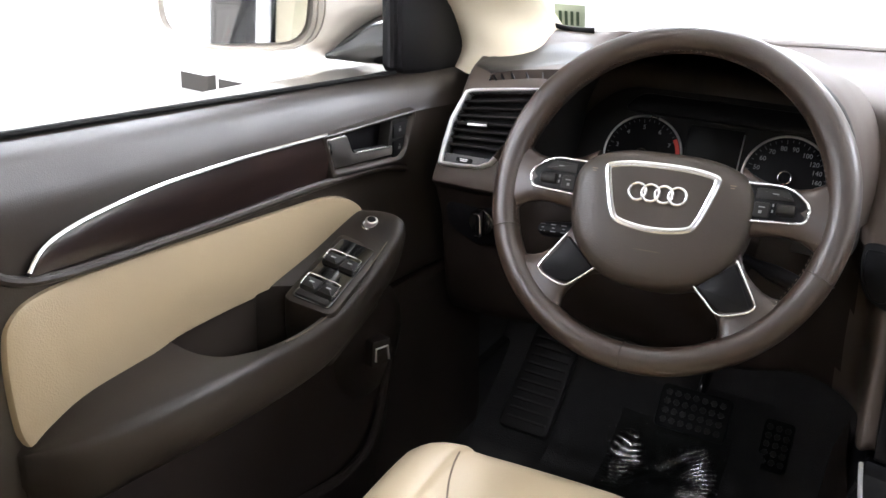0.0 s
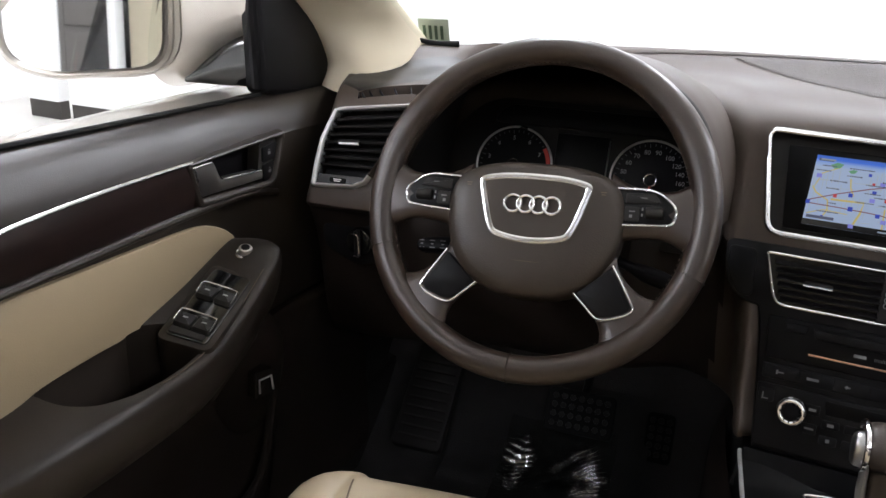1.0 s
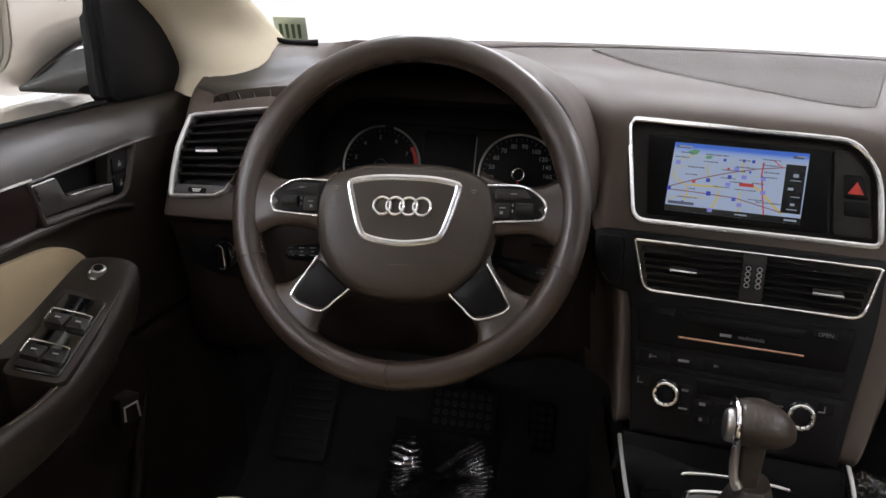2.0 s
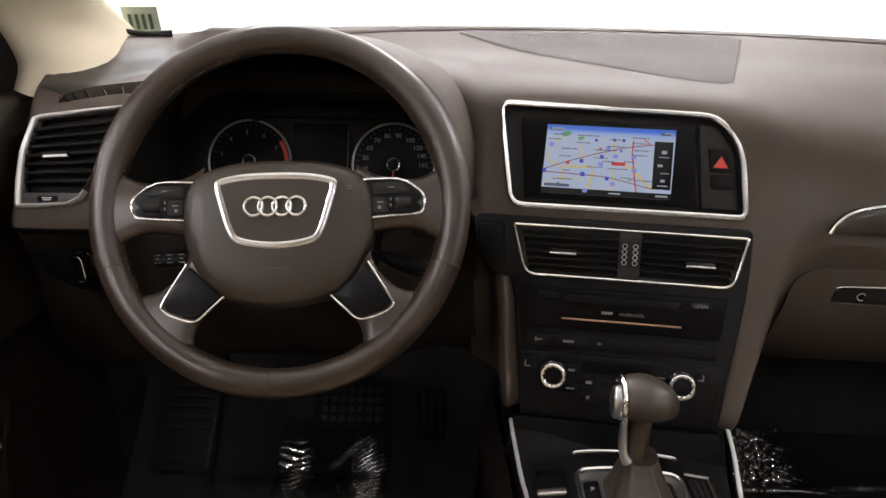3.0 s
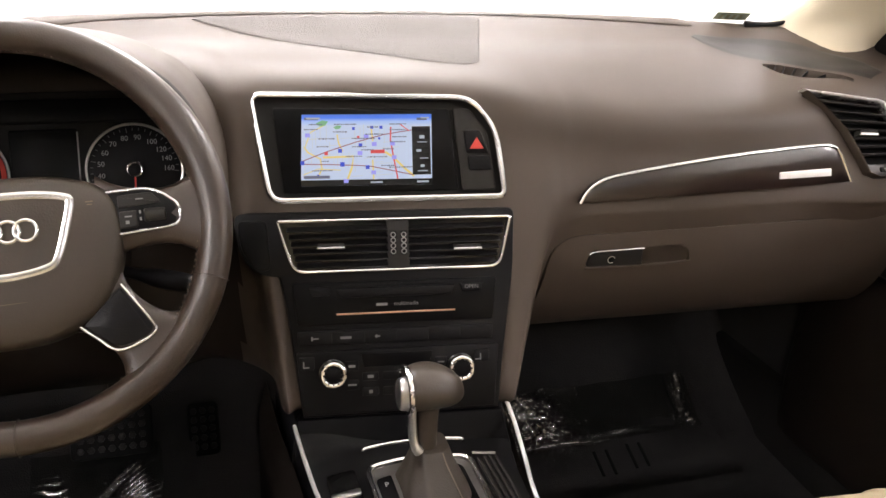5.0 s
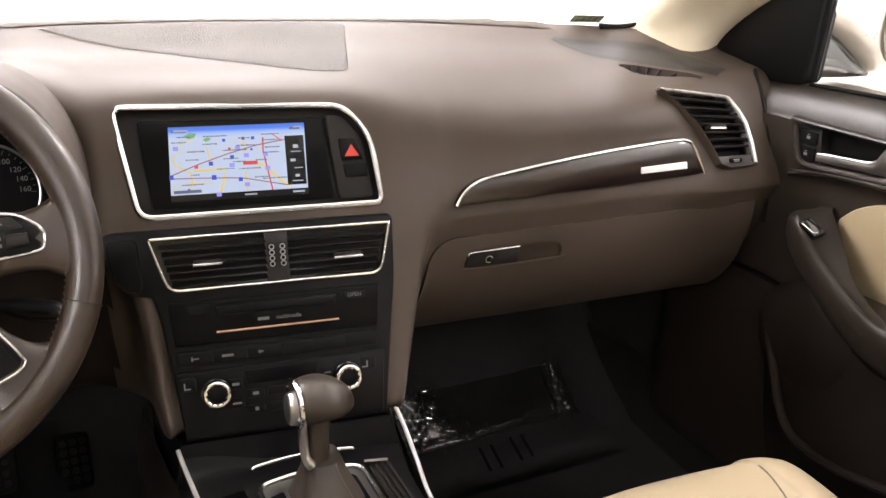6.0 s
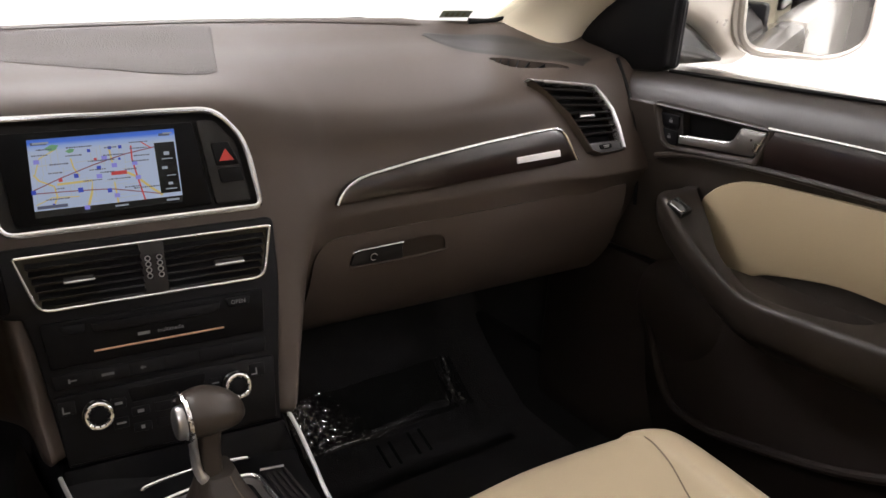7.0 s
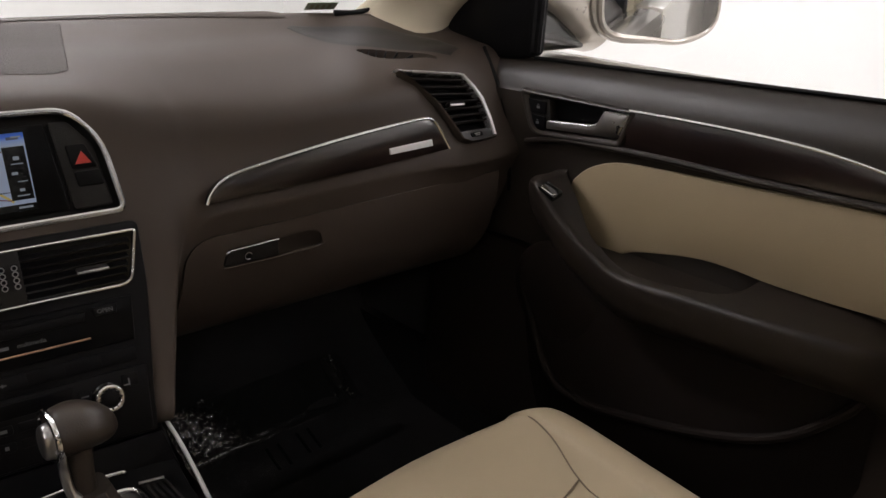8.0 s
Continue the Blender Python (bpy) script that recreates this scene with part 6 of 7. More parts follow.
    # window frame, seal and glass
    part("window_seal", hand(tube([(0.774, y, sill_z(y) + 0.0015) for y in (0.15, 0.0, -0.15, -0.3, -0.45, -0.52)], 0.0038, seg=8, flat=0.8)), RUBBER, d, "black rubber window seal")
    V = axes((0.770, 0, 0), (0, -1, 0), (0, 0, 1))
    part("mirror_sail", hand(plate(rounded([(-0.378, 0.735), (-0.165, 0.755), (-0.152, 0.762), (-0.142, 0.96), (-0.18, 0.96), (-0.335, 0.848)], 0.010), 0.03, V @ Matrix.Translation((0, 0, 0.006)), 0.004)), BLACK, d, "black triangular mirror cover")
    part("frame", hand(tube(spline([(0.785, 0.36, 0.82), (0.775, 0.14, 0.95), (0.74, -0.10, 1.05), (0.70, -0.35, 1.13), (0.69, -0.60, 1.13), (0.71, -0.72, 1.08), (0.77, -0.74, 0.80)], 6), 0.018, seg=8)), BLACK, d, "black window frame")
    part("frame_post", hand(tube([(0.778, 0.152, 0.765), (0.778, 0.146, 0.86), (0.776, 0.138, 0.97)], 0.007, seg=8)), BLACK, d)
    bm = bmesh.new()
    grid_faces(bm, [[(0.782 - 0.35 * s * s * 0.25, y, sill_z(y) + s * 0.36) for y in [0.14 - 0.11 * j for j in range(8)]] for s in [k / 6 for k in range(7)]])
    g = part("glass", hand(bm), GLASS, d, "clear side window")
    g.visible_shadow = False
    # painted outside
    bm = box((0.816, -0.545, -0.12), (0.90, 0.45, 0.755), 0.03)
    part("outer_skin", hand(bm), PAINT, d, "champagne painted outer skin")
    return d


make_door(1)
make_door(-1)


# rear doors and sides, seen only in the wing mirrors
for side, nm in ((-1, "wall_6"), (1, "wall_7")):
    structure(nm, box((side * 0.86 - 0.04, -2.3, -0.12), (side * 0.86 + 0.04, -0.56, 0.76), 0.03), PAINT, "champagne painted car side behind the front door", "car side")


# ---- wing mirrors ----
def wing_mirror(side):
    hand = flip if side < 0 else (lambda bm: bm)
    t = empty("wing_mirror", (side * 0.96, 0.12, 0.77), "champagne painted wing mirror outside the side window", "wing mirror", "wing mirrors")
    # the glass leans in towards the driver
    G = axes((0.968, 0.076, 0.862), (0.165, -0.090, 0), (0, 0.0, 1))
    rows = []
    for z, k in ((-0.125, 0.25), (-0.115, 0.6), (-0.085, 0.87), (-0.045, 0.97), (-0.006, 1.0), (0.006, 0.985)):
        ring = []
        for c in range(28):
            u = 2 * math.pi * c / 28
            cx, sz = math.cos(u), math.sin(u)
            ring.append(G @ Vector(((0.112 * k) * math.copysign(abs(cx) ** 0.55, cx), (0.090 * k) * math.copysign(abs(sz) ** 0.6, sz), z)))
        rows.append(ring)
    part("housing", hand(loft(rows, 3, 1)), PAINT, t)
    ol = rounded([(-0.096, 0.078), (0.102, 0.082), (0.100, -0.062), (0.05, -0.082), (-0.088, -0.070)], [0.03, 0.03, 0.04, 0.03, 0.035])
    part("rim", hand(tube([G @ Vector((p[0] * 1.06, p[1] * 1.06, 0.006)) for p in ol], 0.0065, True, 8)), PAINT, t)
    part("mirror_glass", hand(plate(ol, 0.004, G @ Matrix.Translation((0, 0, 0.014)) @ pose(0, 0, 0, -4.5 if side < 0 else 1.0, 5.0 if side < 0 else -3.5), 0)), MIRROR, t, "mirror glass")
    def block(keys):
        """A rounded body built of upright sections: x, lower and upper edge, near and far side."""
        return loft([[(x, y0 + 0.25 * (y1 - y0), z0), (x, y0, z0 + 0.2 * (z1 - z0)), (x, y0, z1 - 0.2 * (z1 - z0)), (x, y0 + 0.25 * (y1 - y0), z1), (x, y1, z1), (x, y1, z0)] for x, z0, z1, y0, y1 in keys], 5, 3)
    part("arm", hand(block(((0.770, 0.840, 0.960, 0.150, 0.215), (0.800, 0.833, 0.962, 0.145, 0.215), (0.833, 0.816, 0.963, 0.138, 0.21), (0.858, 0.794, 0.962, 0.132, 0.20), (0.880, 0.776, 0.958, 0.126, 0.19), (0.915, 0.768, 0.950, 0.118, 0.18)))), PAINT, t, "champagne painted arm of the mirror")
    part("foot", hand(block(((0.770, 0.762, 0.838, 0.158, 0.215), (0.815, 0.762, 0.826, 0.156, 0.21), (0.850, 0.762, 0.802, 0.152, 0.20), (0.885, 0.763, 0.776, 0.148, 0.19)))), GLOSS, t, "gloss black mirror foot")


wing_mirror(1)
wing_mirror(-1)


# ---- centre console and gear selector ----
def make_console():
    c = empty("gear_console", (0, -0.15, 0.05), "black centre console with chrome-edged gear gate", "centre console")
    keys = []
    for y, xl, xr, z in ((0.30, -0.135, 0.150, 0.394), (0.215, -0.133, 0.145, 0.393), (0.145, -0.1315, 0.1345, 0.386), (0.118, -0.1295, 0.1300, 0.367), (0.08, -0.125, 0.125, 0.362), (0.02, -0.118, 0.1165, 0.360), (-0.15, -0.112, 0.108, 0.357), (-0.55, -0.109, 0.107, 0.355)):
        keys.append([(xl - 0.016, y, 0.05), (xl - 0.006, y, 0.25), (xl, y, z - 0.02), (xl + 0.006, y, z - 0.002), (xl + 0.03, y, z), ((xl + xr) / 2, y, z), (xr - 0.03, y, z), (xr - 0.006, y, z - 0.002), (xr, y, z - 0.02), (xr + 0.006, y, 0.25), (xr + 0.016, y, 0.05)])
    part("body", loft(keys, 5, 1), BLACK, c)
    for pts in (((-0.1300, 0.140, 0.393), (-0.1285, 0.120, 0.3885), (-0.1250, 0.0845, 0.3800), (-0.1208, 0.045, 0.3725), (-0.1165, 0.010, 0.3685), (-0.109, -0.15, 0.3635), (-0.106, -0.5, 0.3585)),
                ((0.1262, 0.124, 0.4010), (0.1262, 0.100, 0.3915), (0.1258, 0.083, 0.3835), (0.1200, 0.040, 0.3735), (0.1110, -0.014, 0.3670), (0.1060, -0.10, 0.3640), (0.104, -0.5, 0.3585))):
        part("side_line", tube(spline(pts, 6), 0.0026, seg=8, up=(0, 0, 1)), EDGE, c, "bright metal line along the console edge")
    for s, pts in ((-1, ((0.33, -0.146), (0.215, -0.142), (0.02, -0.128), (-0.5, -0.119))), (1, ((0.33, 0.158), (0.215, 0.152), (0.12, 0.138), (0.02, 0.127), (-0.5, 0.117)))):
        keys = []
        for y, x in pts:
            keys.append([(x, y, 0.346), (x + s * 0.012, y, 0.296), (x + s * 0.02, y, 0.06), (x - s * 0.01, y, 0.06), (x - s * 0.012, y, 0.296)])
        part("side_panel", loft(keys, 4, 1), BROWN_LOW, c)
    F = axes((0.010, 0.165, 0.367), (1, 0, 0), (0, 1, 0.32))
    part("ashtray_lid", plate(rounded([(-0.094, -0.060), (0.096, -0.064), (0.112, 0.060), (-0.112, 0.060)], 0.010), 0.02, F @ Matrix.Translation((0, 0, 0.004)), 0.003), GLOSS, c, "gloss black sliding lid")
    part("lid_edge", tube(spline([(-0.058, 0.101, 0.371), (-0.052, 0.1055, 0.372), (-0.02, 0.108, 0.3725), (0.02, 0.106, 0.3725), (0.058, 0.099, 0.372), (0.062, 0.094, 0.371)], 6), 0.0024, seg=8), CHROME, c, "bright edge of the lid")
    # gear gate
    G = axes((0.003, 0.0, 0.3665), (1, 0, 0), (0, 1, 0))
    gate = rounded([(-0.060, -0.10), (-0.0615, 0.074), (-0.012, 0.0815), (0.058, 0.069), (0.056, -0.10)], [0.016, 0.016, 0.05, 0.016, 0.016])
    part("gate", plate(gate, 0.008, G, 0.002), SILVER, c, "satin metal gear gate")
    part("gate_edge", tube([G @ Vector((p[0], p[1], 0.0015)) for p in gate], 0.0038, True, 8), CHROME, c, "chrome edge of the gate")
    part("gate_well", plate(rounded([(-0.030, -0.095), (-0.030, 0.064), (0.046, 0.058), (0.046, -0.095)], 0.012), 0.004, G @ Matrix.Translation((0, 0, 0.002))), BLACK, c)
    gp = part("gear_print", plate(rounded([(-0.0545, -0.095), (-0.0555, 0.050), (-0.0375, 0.055), (-0.0375, -0.095)], 0.004), 0.004, G @ Matrix.Translation((0, 0, 0.003)), 0.0008), BLACK, c)
    for k, s in enumerate("PRND"):
        part("letter", text(s, 0.010, G @ Matrix.Translation((-0.0460, 0.038 - 0.032 * k, 0.0034))), WHITE_MARK, gp, smooth=False)
    # start button and tray of louvres
    B = axes((-0.089, 0.022, 0.3665), (1, 0, 0), (0.04, 1, 0))
    sb = part("start_button", plate(rounded([(-0.017, -0.045), (-0.016, 0.052), (0.018, 0.058), (0.019, -0.045)], 0.006), 0.008, B, 0.002), GLOSS, c)
    part("start_edge", plate(rounded([(-0.016, 0.005), (0.017, 0.010), (0.017, 0.020), (-0.016, 0.015)], 0.003), 0.003, B @ Matrix.Translation((0, 0, 0.0025)), 0.001), SILVER, sb, "bright band of the start button")
    bm = text("STOP", 0.0062, B @ Matrix.Translation((0.001, -0.008, 0.0008)))
    part("print", bm, DIM_MARK, sb, smooth=False)
    L = axes((0.0800, 0.030, 0.3665), (1, 0, 0), (0.13, 1, 0))
    tr = part("louvre_tray", plate(rounded([(-0.014, -0.12), (-0.014, 0.046), (0.015, 0.038), (0.015, -0.12)], 0.005), 0.006, L, 0.0015), BLACK, c)
    for k in range(4):
        part("louvre", box((-0.0020, -0.115, 0), (0.0020, 0.030, 0.005), 0.0015, m=L @ pose(-0.0095 + 0.0066 * k, 0, 0.0)), SATIN, tr)
    part("tray_edge", tube([L @ Vector(p) for p in ((-0.013, 0.043, 0.002), (0.013, 0.036, 0.002))], 0.0016, seg=6), SILVER, tr)
    return c


make_console()


def make_selector():
    t = empty("gear_selector", (0.010, 0.035, 0.366), "gear selector with brown grip and chrome spine", "gear selector")
    rows = []
    for z, w, l, y in ((0.366, 0.0375, 0.060, 0.022), (0.380, 0.0315, 0.048, 0.028), (0.392, 0.0250, 0.036, 0.035), (0.402, 0.0212, 0.026, 0.041), (0.412, 0.0185, 0.021, 0.045)):
        ring = []
        for k in range(28):
            u = 2 * math.pi * k / 28
            f = 1 + 0.055 * math.sin(7 * u + z * 40) * (0.425 - z) / 0.05 + 0.03 * math.sin(3 * u - z * 90)
            ring.append((0.012 + w * f * math.copysign(abs(math.cos(u)) ** 0.75, math.cos(u)), y + l * f * math.copysign(abs(math.sin(u)) ** 0.75, math.sin(u)), z))
        rows.append(ring)
    part("gaiter", loft(rows, 6, 2), GAITER, t, "gathered brown leather gaiter", sharp=0)
    part("gaiter_seam", tube(spline([(0.020, 0.045 - 0.0215, 0.411), (0.022, 0.041 - 0.0275, 0.402), (0.026, 0.035 - 0.038, 0.392), (0.031, 0.028 - 0.049, 0.380)], 6), 0.0007, seg=5), STITCH, t)
    rows = []
    for z, x0, x1, y, l in ((0.402, -0.008, 0.019, 0.045, 0.015), (0.43, -0.007, 0.020, 0.049, 0.0155), (0.455, -0.007, 0.023, 0.052, 0.017), (0.475, -0.008, 0.030, 0.053, 0.02)):
        rows.append([((x0 + x1) / 2 + (x1 - x0) / 2 * math.copysign(abs(math.cos(u)) ** 0.8, math.cos(u)), y + l * math.sin(u), z) for u in [2 * math.pi * k / 20 for k in range(20)]])
    part("stem", loft(rows, 4, 1), GRIP, t)
    rows = []
    for x, ry, rz, zc in ((-0.0135, 0.025, 0.0215, 0.4775), (-0.008, 0.028, 0.0242, 0.4785), (0.002, 0.031, 0.0246, 0.4795), (0.015, 0.031, 0.0240, 0.4795), (0.028, 0.028, 0.0215, 0.4770), (0.039, 0.022, 0.0165, 0.4745), (0.0465, 0.013, 0.010, 0.4725), (0.049, 0.004, 0.003, 0.4715)):
        rows.append([(x, 0.052 + ry * math.cos(u), zc + rz * math.sin(u) * (1 if math.sin(u) > 0 else 0.95)) for u in [2 * math.pi * k / 28 for k in range(28)]])
    part("grip", loft(rows, 4, 1), GRIP, t, "smooth brown leather grip")
    sp = [(-0.0145, 0.052 + 0.027 * math.cos(u), 0.4785 + 0.0245 * math.sin(u)) for u in [radians(20 + 14 * k) for k in range(18)]]
    part("spine", tube(spline(sp, 2), 0.0030, seg=8), CHROME, t, "chrome band round the grip")
    part("spine_leg", tube(spline([(-0.0135, 0.030, 0.472), (-0.0118, 0.035, 0.455), (-0.0108, 0.036, 0.435), (-0.0090, 0.034, 0.420), (-0.0040, 0.0315, 0.410)], 5), [0.0046] * 8 + [0.0050] * 9 + [0.0056] * 4, seg=10), SILVER, t, "satin metal leg of the lever")
    part("release_button", loft([[(x, 0.047 + r * 0.75 * math.cos(u), 0.4765 + r * math.sin(u)) for u in [2 * math.pi * k / 20 for k in range(20)]] for x, r in ((-0.014, 0.0195), (-0.0205, 0.0190), (-0.0245, 0.0165), (-0.0258, 0.011))], 3, 1), SILVER, t, "bright release button")
    t.location.x -= 0.005


make_selector()


# ---- seats ----
def make_seat(cx, top, front, label):
    t = empty("bucket_seat", (cx, front - 0.3, 0.06), label, "car seat", "front seats")
    rows = []
    for dy, dz, k in ((0.0, -0.12, 0.94), (0.014, -0.075, 0.97), (0.007, -0.035, 0.985), (-0.016, -0.011, 1.0), (-0.06, 0.0, 1.0), (-0.20, -0.012, 1.0), (-0.40, -0.03, 1.0), (-0.60, -0.045, 0.98)):
        prof = [(-0.236, -0.16), (-0.240, -0.09), (-0.226, -0.034), (-0.196, -0.006), (-0.165, -0.002), (-0.155, -0.009), (-0.10, -0.012), (0, -0.010), (0.10, -0.012), (0.155, -0.009), (0.165, -0.002), (0.196, -0.006), (0.226, -0.034), (0.240, -0.09), (0.236, -0.16)]
        bow = lambda x: 0.045 * (abs(x) / 0.26) ** 2.5
        rows.append([(cx + x * k, front + dy - bow(x), top + dz + z * (1 if dy < -0.03 else 0.8)) for x, z in prof])
    part("cushion", loft(rows, 5, 3, closed=False, cap=False), BEIGE, t, "smooth beige leather cushion", sharp=0)
    for s in (-1, 1):
        line = [(cx + s * 0.166, front + 0.006 - 0.016, top - 0.072), (cx + s * 0.165, front - 0.022, top - 0.030), (cx + s * 0.160, front - 0.05, top - 0.0085), (cx + s * 0.146, front - 0.10, top - 0.0085), (cx + s * 0.118, front - 0.165, top - 0.0185), (cx + s * 0.112, front - 0.22, top - 0.0255), (cx + s * 0.112, front - 0.42, top - 0.0440)]
        part("seam", tube(spline(line, 6), 0.0010, seg=6), SEAM, t, "sewn seam")
    part("cross_seam", tube(spline([(cx - 0.118, front - 0.165, top - 0.0185), (cx - 0.06, front - 0.178, top - 0.0200), (cx, front - 0.182, top - 0.0195), (cx + 0.06, front - 0.178, top - 0.0200), (cx + 0.118, front - 0.165, top - 0.0185)], 6), 0.0011, seg=6), SEAM, t, "sewn seam")
    part("base", box((cx - 0.24, front - 0.60, 0.06), (cx + 0.24, front - 0.03, top - 0.10), 0.02), BLACK, t)
    rows = []
    for k in range(7):
        s = k / 6
        y, z = front - 0.66 - 0.30 * s, top - 0.02 + 0.62 * s
        w = 0.25 - 0.03 * s
        rows.append([(cx + a * w, y + b, z) for a, b in ((-1, -0.02), (-0.9, 0.05), (-0.6, 0.02), (0, 0.01), (0.6, 0.02), (0.9, 0.05), (1, -0.02), (0.7, -0.09), (0, -0.10), (-0.7, -0.09))])
    part("backrest", loft(rows, 3, 3), BEIGE, t)
    part("headrest", loft([[(cx + a * 0.13 * k, front - 1.02 + b * 0.05 * k, top + 0.66 + z) for a, b in ((-1, 0), (-0.8, 0.8), (0, 1), (0.8, 0.8), (1, 0), (0.8, -0.8), (0, -1), (-0.8, -0.8))] for z, k in ((0, 0.7), (0.03, 1), (0.12, 1), (0.16, 0.7))], 3, 3), BEIGE, t)


make_seat(-0.358, 0.418, -0.062, "beige leather driver's seat with sewn bolsters")
make_seat(0.335, 0.375, -0.068, "beige leather passenger seat with sewn bolsters")


# ---- footwells ----
def floor_z(y):
    pts = [(-2.0, 0.05), (-0.3, 0.05), (0.30, 0.06), (0.42, 0.09), (0.56, 0.20), (0.66, 0.36)]
    for (a, za), (b, zb) in zip(pts, pts[1:]):
        if y <= b:
            return za + (zb - za) * (y - a) / (b - a)
    return 0.36


def floor_mat(cx, w, y0, y1, label, marks):
    bm = bmesh.new()
    ys = [y0 + (y1 - y0) * k / 14 for k in range(15)]
    grid_faces(bm, [[(cx + w * a, y, floor_z(y) + 0.012) for a in (-0.5, -0.3, -0.1, 0.1, 0.3, 0.5)] for y in ys])
    bmesh.ops.solidify(bm, geom=bm.faces[:], thickness=0.006)
    mat = thing("floor_mat", bm, CARPET, label, "floor mat", "floor mats")
    for x, y in marks:
        part("heel_rib", tube([(x, y, floor_z(y) + 0.0135), (x - 0.004, y - 0.05, floor_z(y - 0.05) + 0.0135)], 0.0032, seg=6, flat=0.6), RUBBER, mat, "black rubber rib")


def film(place, label, seed, height):
    """Clear film lying in folds; height(u, v, x, y) gives the lift over the mat, u and v run from 0 to 1."""
    x0, x1, y0, y1 = place
    n, k2 = 230, 130
    rows = []
    for j in range(k2 + 1):
        y = y0 + (y1 - y0) * j / k2
        row = []
        for i in range(n + 1):
            x = x0 + (x1 - x0) * i / n
            p = Vector((x * 9 + seed, y * 9, seed))
            row.append((x + 0.004 * noise.noise(p * 2.5), y + 0.005 * noise.noise(p * 2 + Vector((7, 0, 0))), floor_z(y) + 0.017 + height(i / n, j / k2, x, y)))
        rows.append(row)
    bm = bmesh.new()
    grid_faces(bm, rows)
    thing("protective_film", bm, WRAP, label, "plastic film", "protective films")


def ridge(x, y, seed, scale, power):
    return (1 - abs(noise.noise(Vector((x * scale, y * scale * 1.5, seed))))) ** power


def passenger_film(u, v, x, y):
    wad = max(0.0, 1 - u / 0.36) ** 0.6 * min(1.0, v * 5)
    h = 0.007 * abs(noise.noise(Vector((x * 8, y * 8, 3.1))))
    h += wad * (0.007 * ridge(x, y, 3.1, 40, 5) + 0.004 * ridge(x + 0.4 * y, y, 5.3, 100, 4))
    rim = max(0.0, 1 - abs(u - 0.95) / 0.05)
    h += rim * (0.006 * ridge(x, y, 8.3, 45, 5) + 0.003 * ridge(x, y, 2.2, 110, 4))
    h += 0.0006 * wad * math.sin(2 * math.pi * (y * 170 + 28 * x + 1.2 * noise.noise(Vector((x * 30, y * 30, 1)))))
    # folds running back from the toe board, and the rolled near edge
    for fx, wide, tall in ((0.440, 0.004, 0.0030), (0.405, 0.004, 0.0035), (0.380, 0.005, 0.0030), (0.510, 0.005, 0.0025), (0.602, 0.003, 0.0085), (0.585, 0.003, 0.0040)):
        h += tall * math.exp(-((x - fx - 0.006 * noise.noise(Vector((fx * 50, y * 25, 2)))) / wide) ** 2) * max(0.0, noise.noise(Vector((fx * 90, y * 16, 4))) + 0.45)
    return h + 0.0032 * max(0.0, 1 - u * 1.1) * math.exp(-((y - 0.408 - 0.004 * noise.noise(Vector((x * 9, 0, 1)))) / 0.0022) ** 2)


def driver_film(u, v, x, y):
    h = 0.007 * abs(noise.noise(Vector((x * 9, y * 9, 7.4))))
    wave = 1.5 * noise.noise(Vector((x * 22, y * 22, 2.0)))
    # two gathered bands of fine parallel ripples
    left = max(0.0, 1 - abs(u - 0.15) / 0.16) * max(0.0, 1 - abs(v - 0.50) / 0.42)
    right = max(0.0, 1 - abs(u - 0.80) / 0.20) * max(0.0, 1 - abs(v - 0.46) / 0.46)
    h += 0.0016 * min(1.0, 1.6 * left) * math.sin(2 * math.pi * (y * 120 - 18 * x + wave))
    h += 0.0017 * min(1.0, 1.6 * right) * math.sin(2 * math.pi * (y * 135 - 60 * x + 900 * (x + 0.335) ** 2 + 0.6 * wave))
    # long soft folds between them
    for a, b, tall in ((0.30, 0.25, 0.004), (0.42, 0.55, 0.003), (0.52, 0.05, 0.003)):
        h += tall * math.exp(-((v - b - 0.9 * (u - a)) / 0.05) ** 2) * math.exp(-((u - a - 0.12) / 0.16) ** 2)
    return h


floor_mat(0.42, 0.46, -0.1, 0.60, "black carpet floor mat on the passenger side", [(0.405, 0.385), (0.428, 0.385), (0.470, 0.390), (0.493, 0.390)])
film((0.235, 0.630, 0.40, 0.490), "clear plastic film wadded at one end on the floor mat", 3.1, passenger_film)
floor_mat(-0.42, 0.34, -0.1, 0.56, "black carpet floor mat on the driver's side", [])
film((-0.490, -0.300, 0.335, 0.492), "rippled clear plastic film lying on the driver's floor mat", 7.4, driver_film)


def footrest():
    t = empty("footrest", (-0.65, 0.48, 0.1), "dark ribbed footrest beside the pedals", "footrest")
    M = axes((-0.645, 0.50, 0.185), (1, 0, 0), (0, 0.74, 0.67))
    part("pad", plate(rounded([(-0.05, -0.12), (0.045, -0.12), (0.045, 0.10), (-0.045, 0.10)], 0.012), 0.02, M, 0.004), SATIN, t)
    for k in range(11):
        part("rib", box((-0.038, -0.0025, 0), (0.038, 0.0025, 0.003), 0.001, m=M @ pose(0, -0.10 + 0.018 * k, 0.0)), SATIN, t)


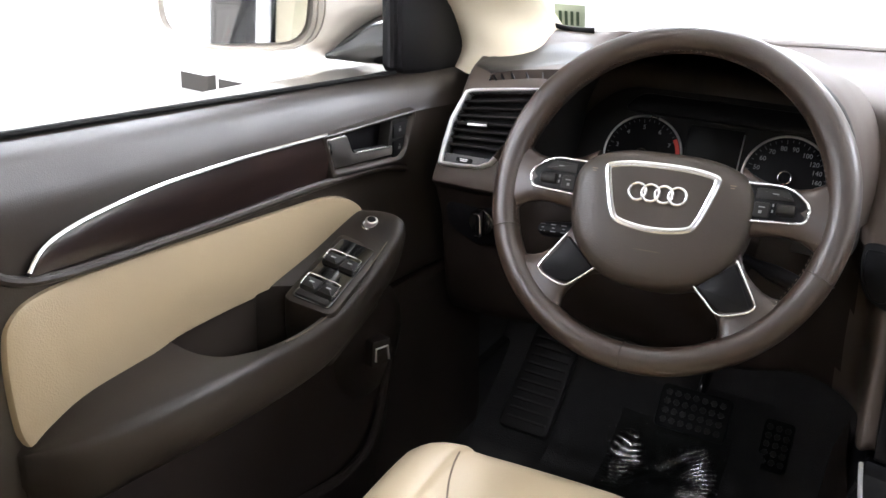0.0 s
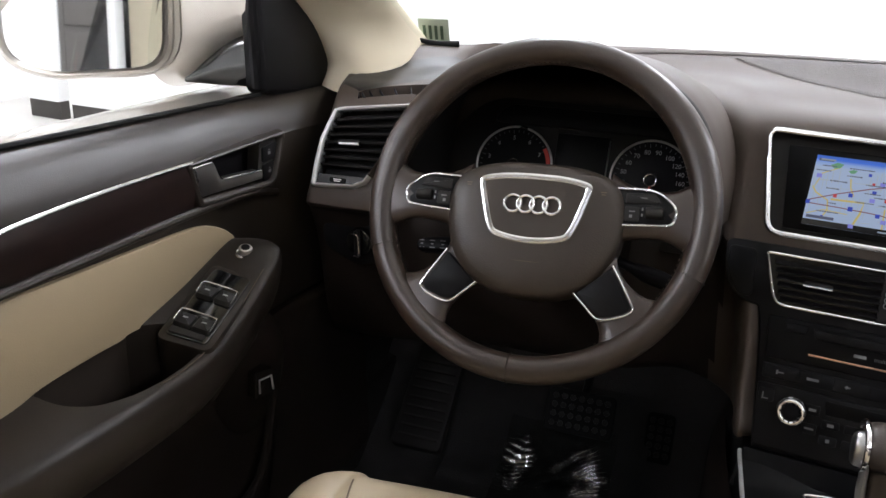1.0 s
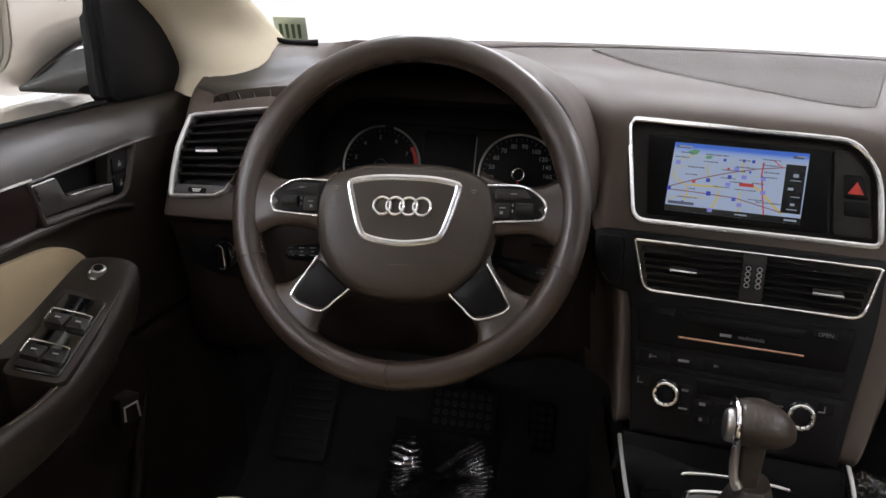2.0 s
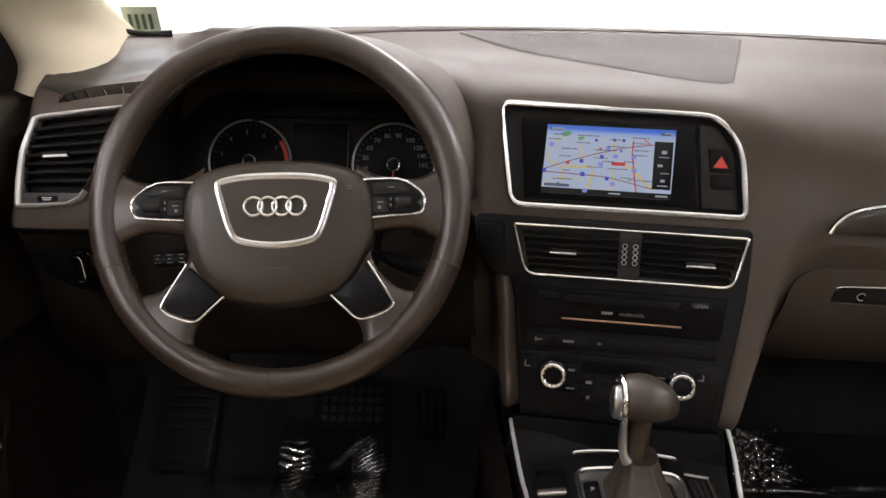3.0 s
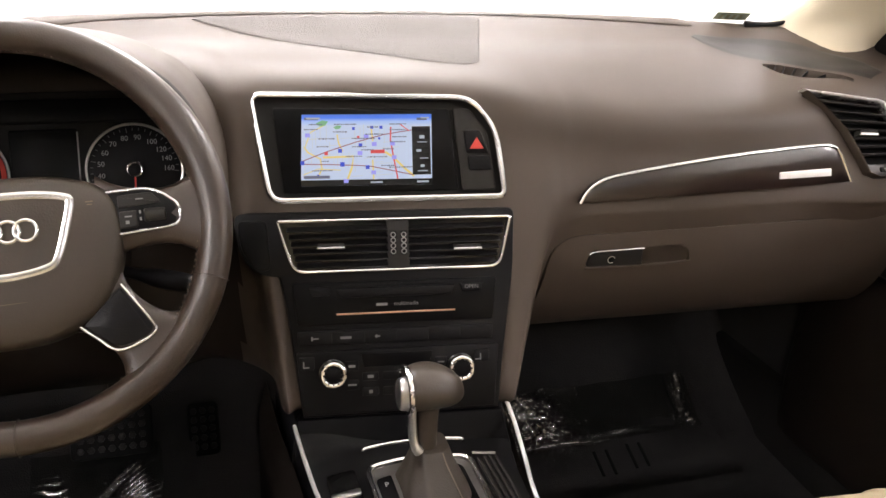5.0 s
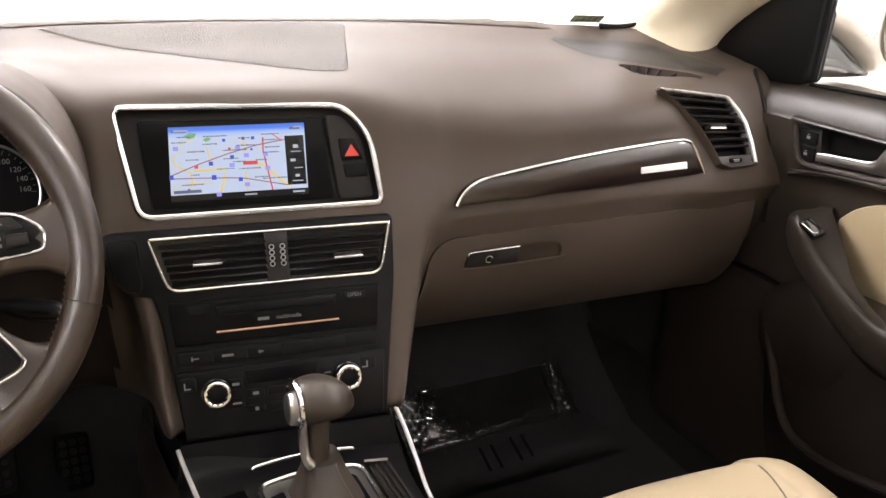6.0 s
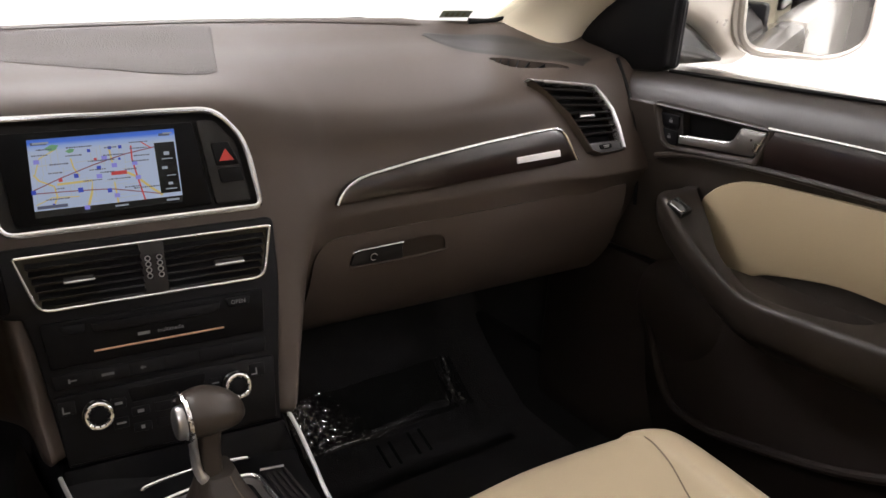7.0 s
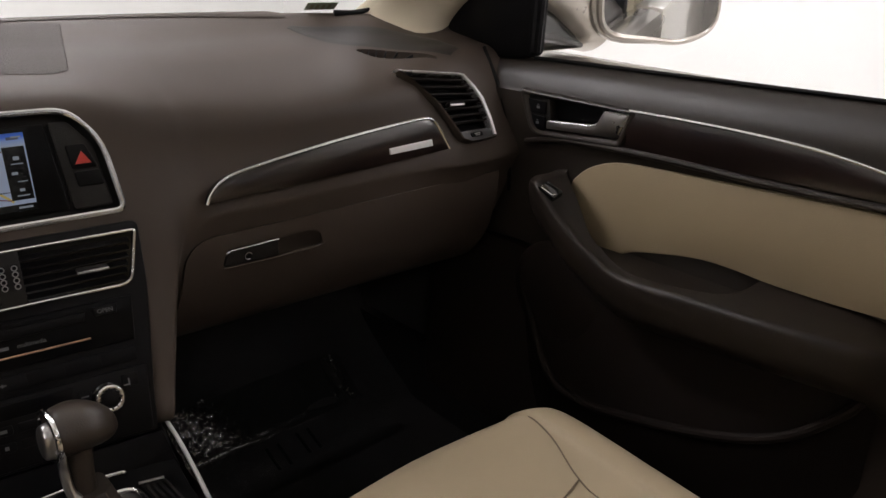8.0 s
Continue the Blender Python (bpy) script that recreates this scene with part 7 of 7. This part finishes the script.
def pedal(cx, y, z, w, h, label):
    t = empty("pedal", (cx, y, z - h / 2), label, "pedal", "pedals")
    M = axes((cx, y, z), (1, 0, 0), (0, 0.55, 0.83))
    part("pad", plate(rounded([(-w / 2, -h / 2), (w / 2, -h / 2), (w / 2, h / 2), (-w / 2, h / 2)], 0.01), 0.014, M, 0.004), RUBBER, t)
    nx, ny = round(w / 0.017), round(h / 0.017)
    for k in range(nx * ny):
        a, b = ((k % nx + 0.5) / nx - 0.5) * w * 0.88, ((k // nx + 0.5) / ny - 0.5) * h * 0.84
        part("stud", disc(0.0055, 0.003, M @ Matrix.Translation((a, b, 0.0016)), 6, 0.001), SATIN, t)
    part("arm", tube([M @ Vector((0, 0, -0.012)), M @ Vector((0, 0.05, -0.05)), M @ Vector((0, 0.22, -0.09))], 0.008, seg=8), BLACK, t)


footrest()
pedal(-0.370, 0.475, 0.203, 0.118, 0.075, "black rubber brake pedal with a studded pad")
pedal(-0.236, 0.50, 0.172, 0.048, 0.085, "small black studded accelerator pedal")


# ---- stickers on the windscreen ----
def sticker(place, right, up, w, h, label, ink):
    S = axes(place, right, up)
    t = empty("sticker", S @ Vector((0, -h / 2, 0)), label, "sticker", "windscreen stickers")
    part("paper", plate([(-w / 2, -h / 2), (w / 2, -h / 2), (w / 2, h / 2), (-w / 2, h / 2)], 0.0006, S), material("pale_green_paper", (0.55, 0.62, 0.50), 0.7), t)
    print_ink = material("sticker_ink", ink, 0.7)
    for k in range(4):
        part("printed_bar", plate([(-w * 0.36 + w * 0.19 * k, -h * 0.30), (-w * 0.36 + w * 0.19 * k + w * 0.10, -h * 0.30), (-w * 0.36 + w * 0.19 * k + w * 0.10, h * 0.25), (-w * 0.36 + w * 0.19 * k, h * 0.25)], 0.0004, S @ Matrix.Translation((0, 0, 0.0008))), print_ink, t, smooth=False)


sticker((-0.650, 0.460, 0.821), (1, 0.25, 0), (0, -0.75, 0.66), 0.047, 0.062, "pale green windscreen sticker with dark printed bars", (0.06, 0.10, 0.06))
sticker((0.585, 0.440, 0.818), (1, -0.35, 0), (0, -0.9, 0.42), 0.05, 0.03, "small pale windscreen sticker with faint printed bars", (0.42, 0.42, 0.27))
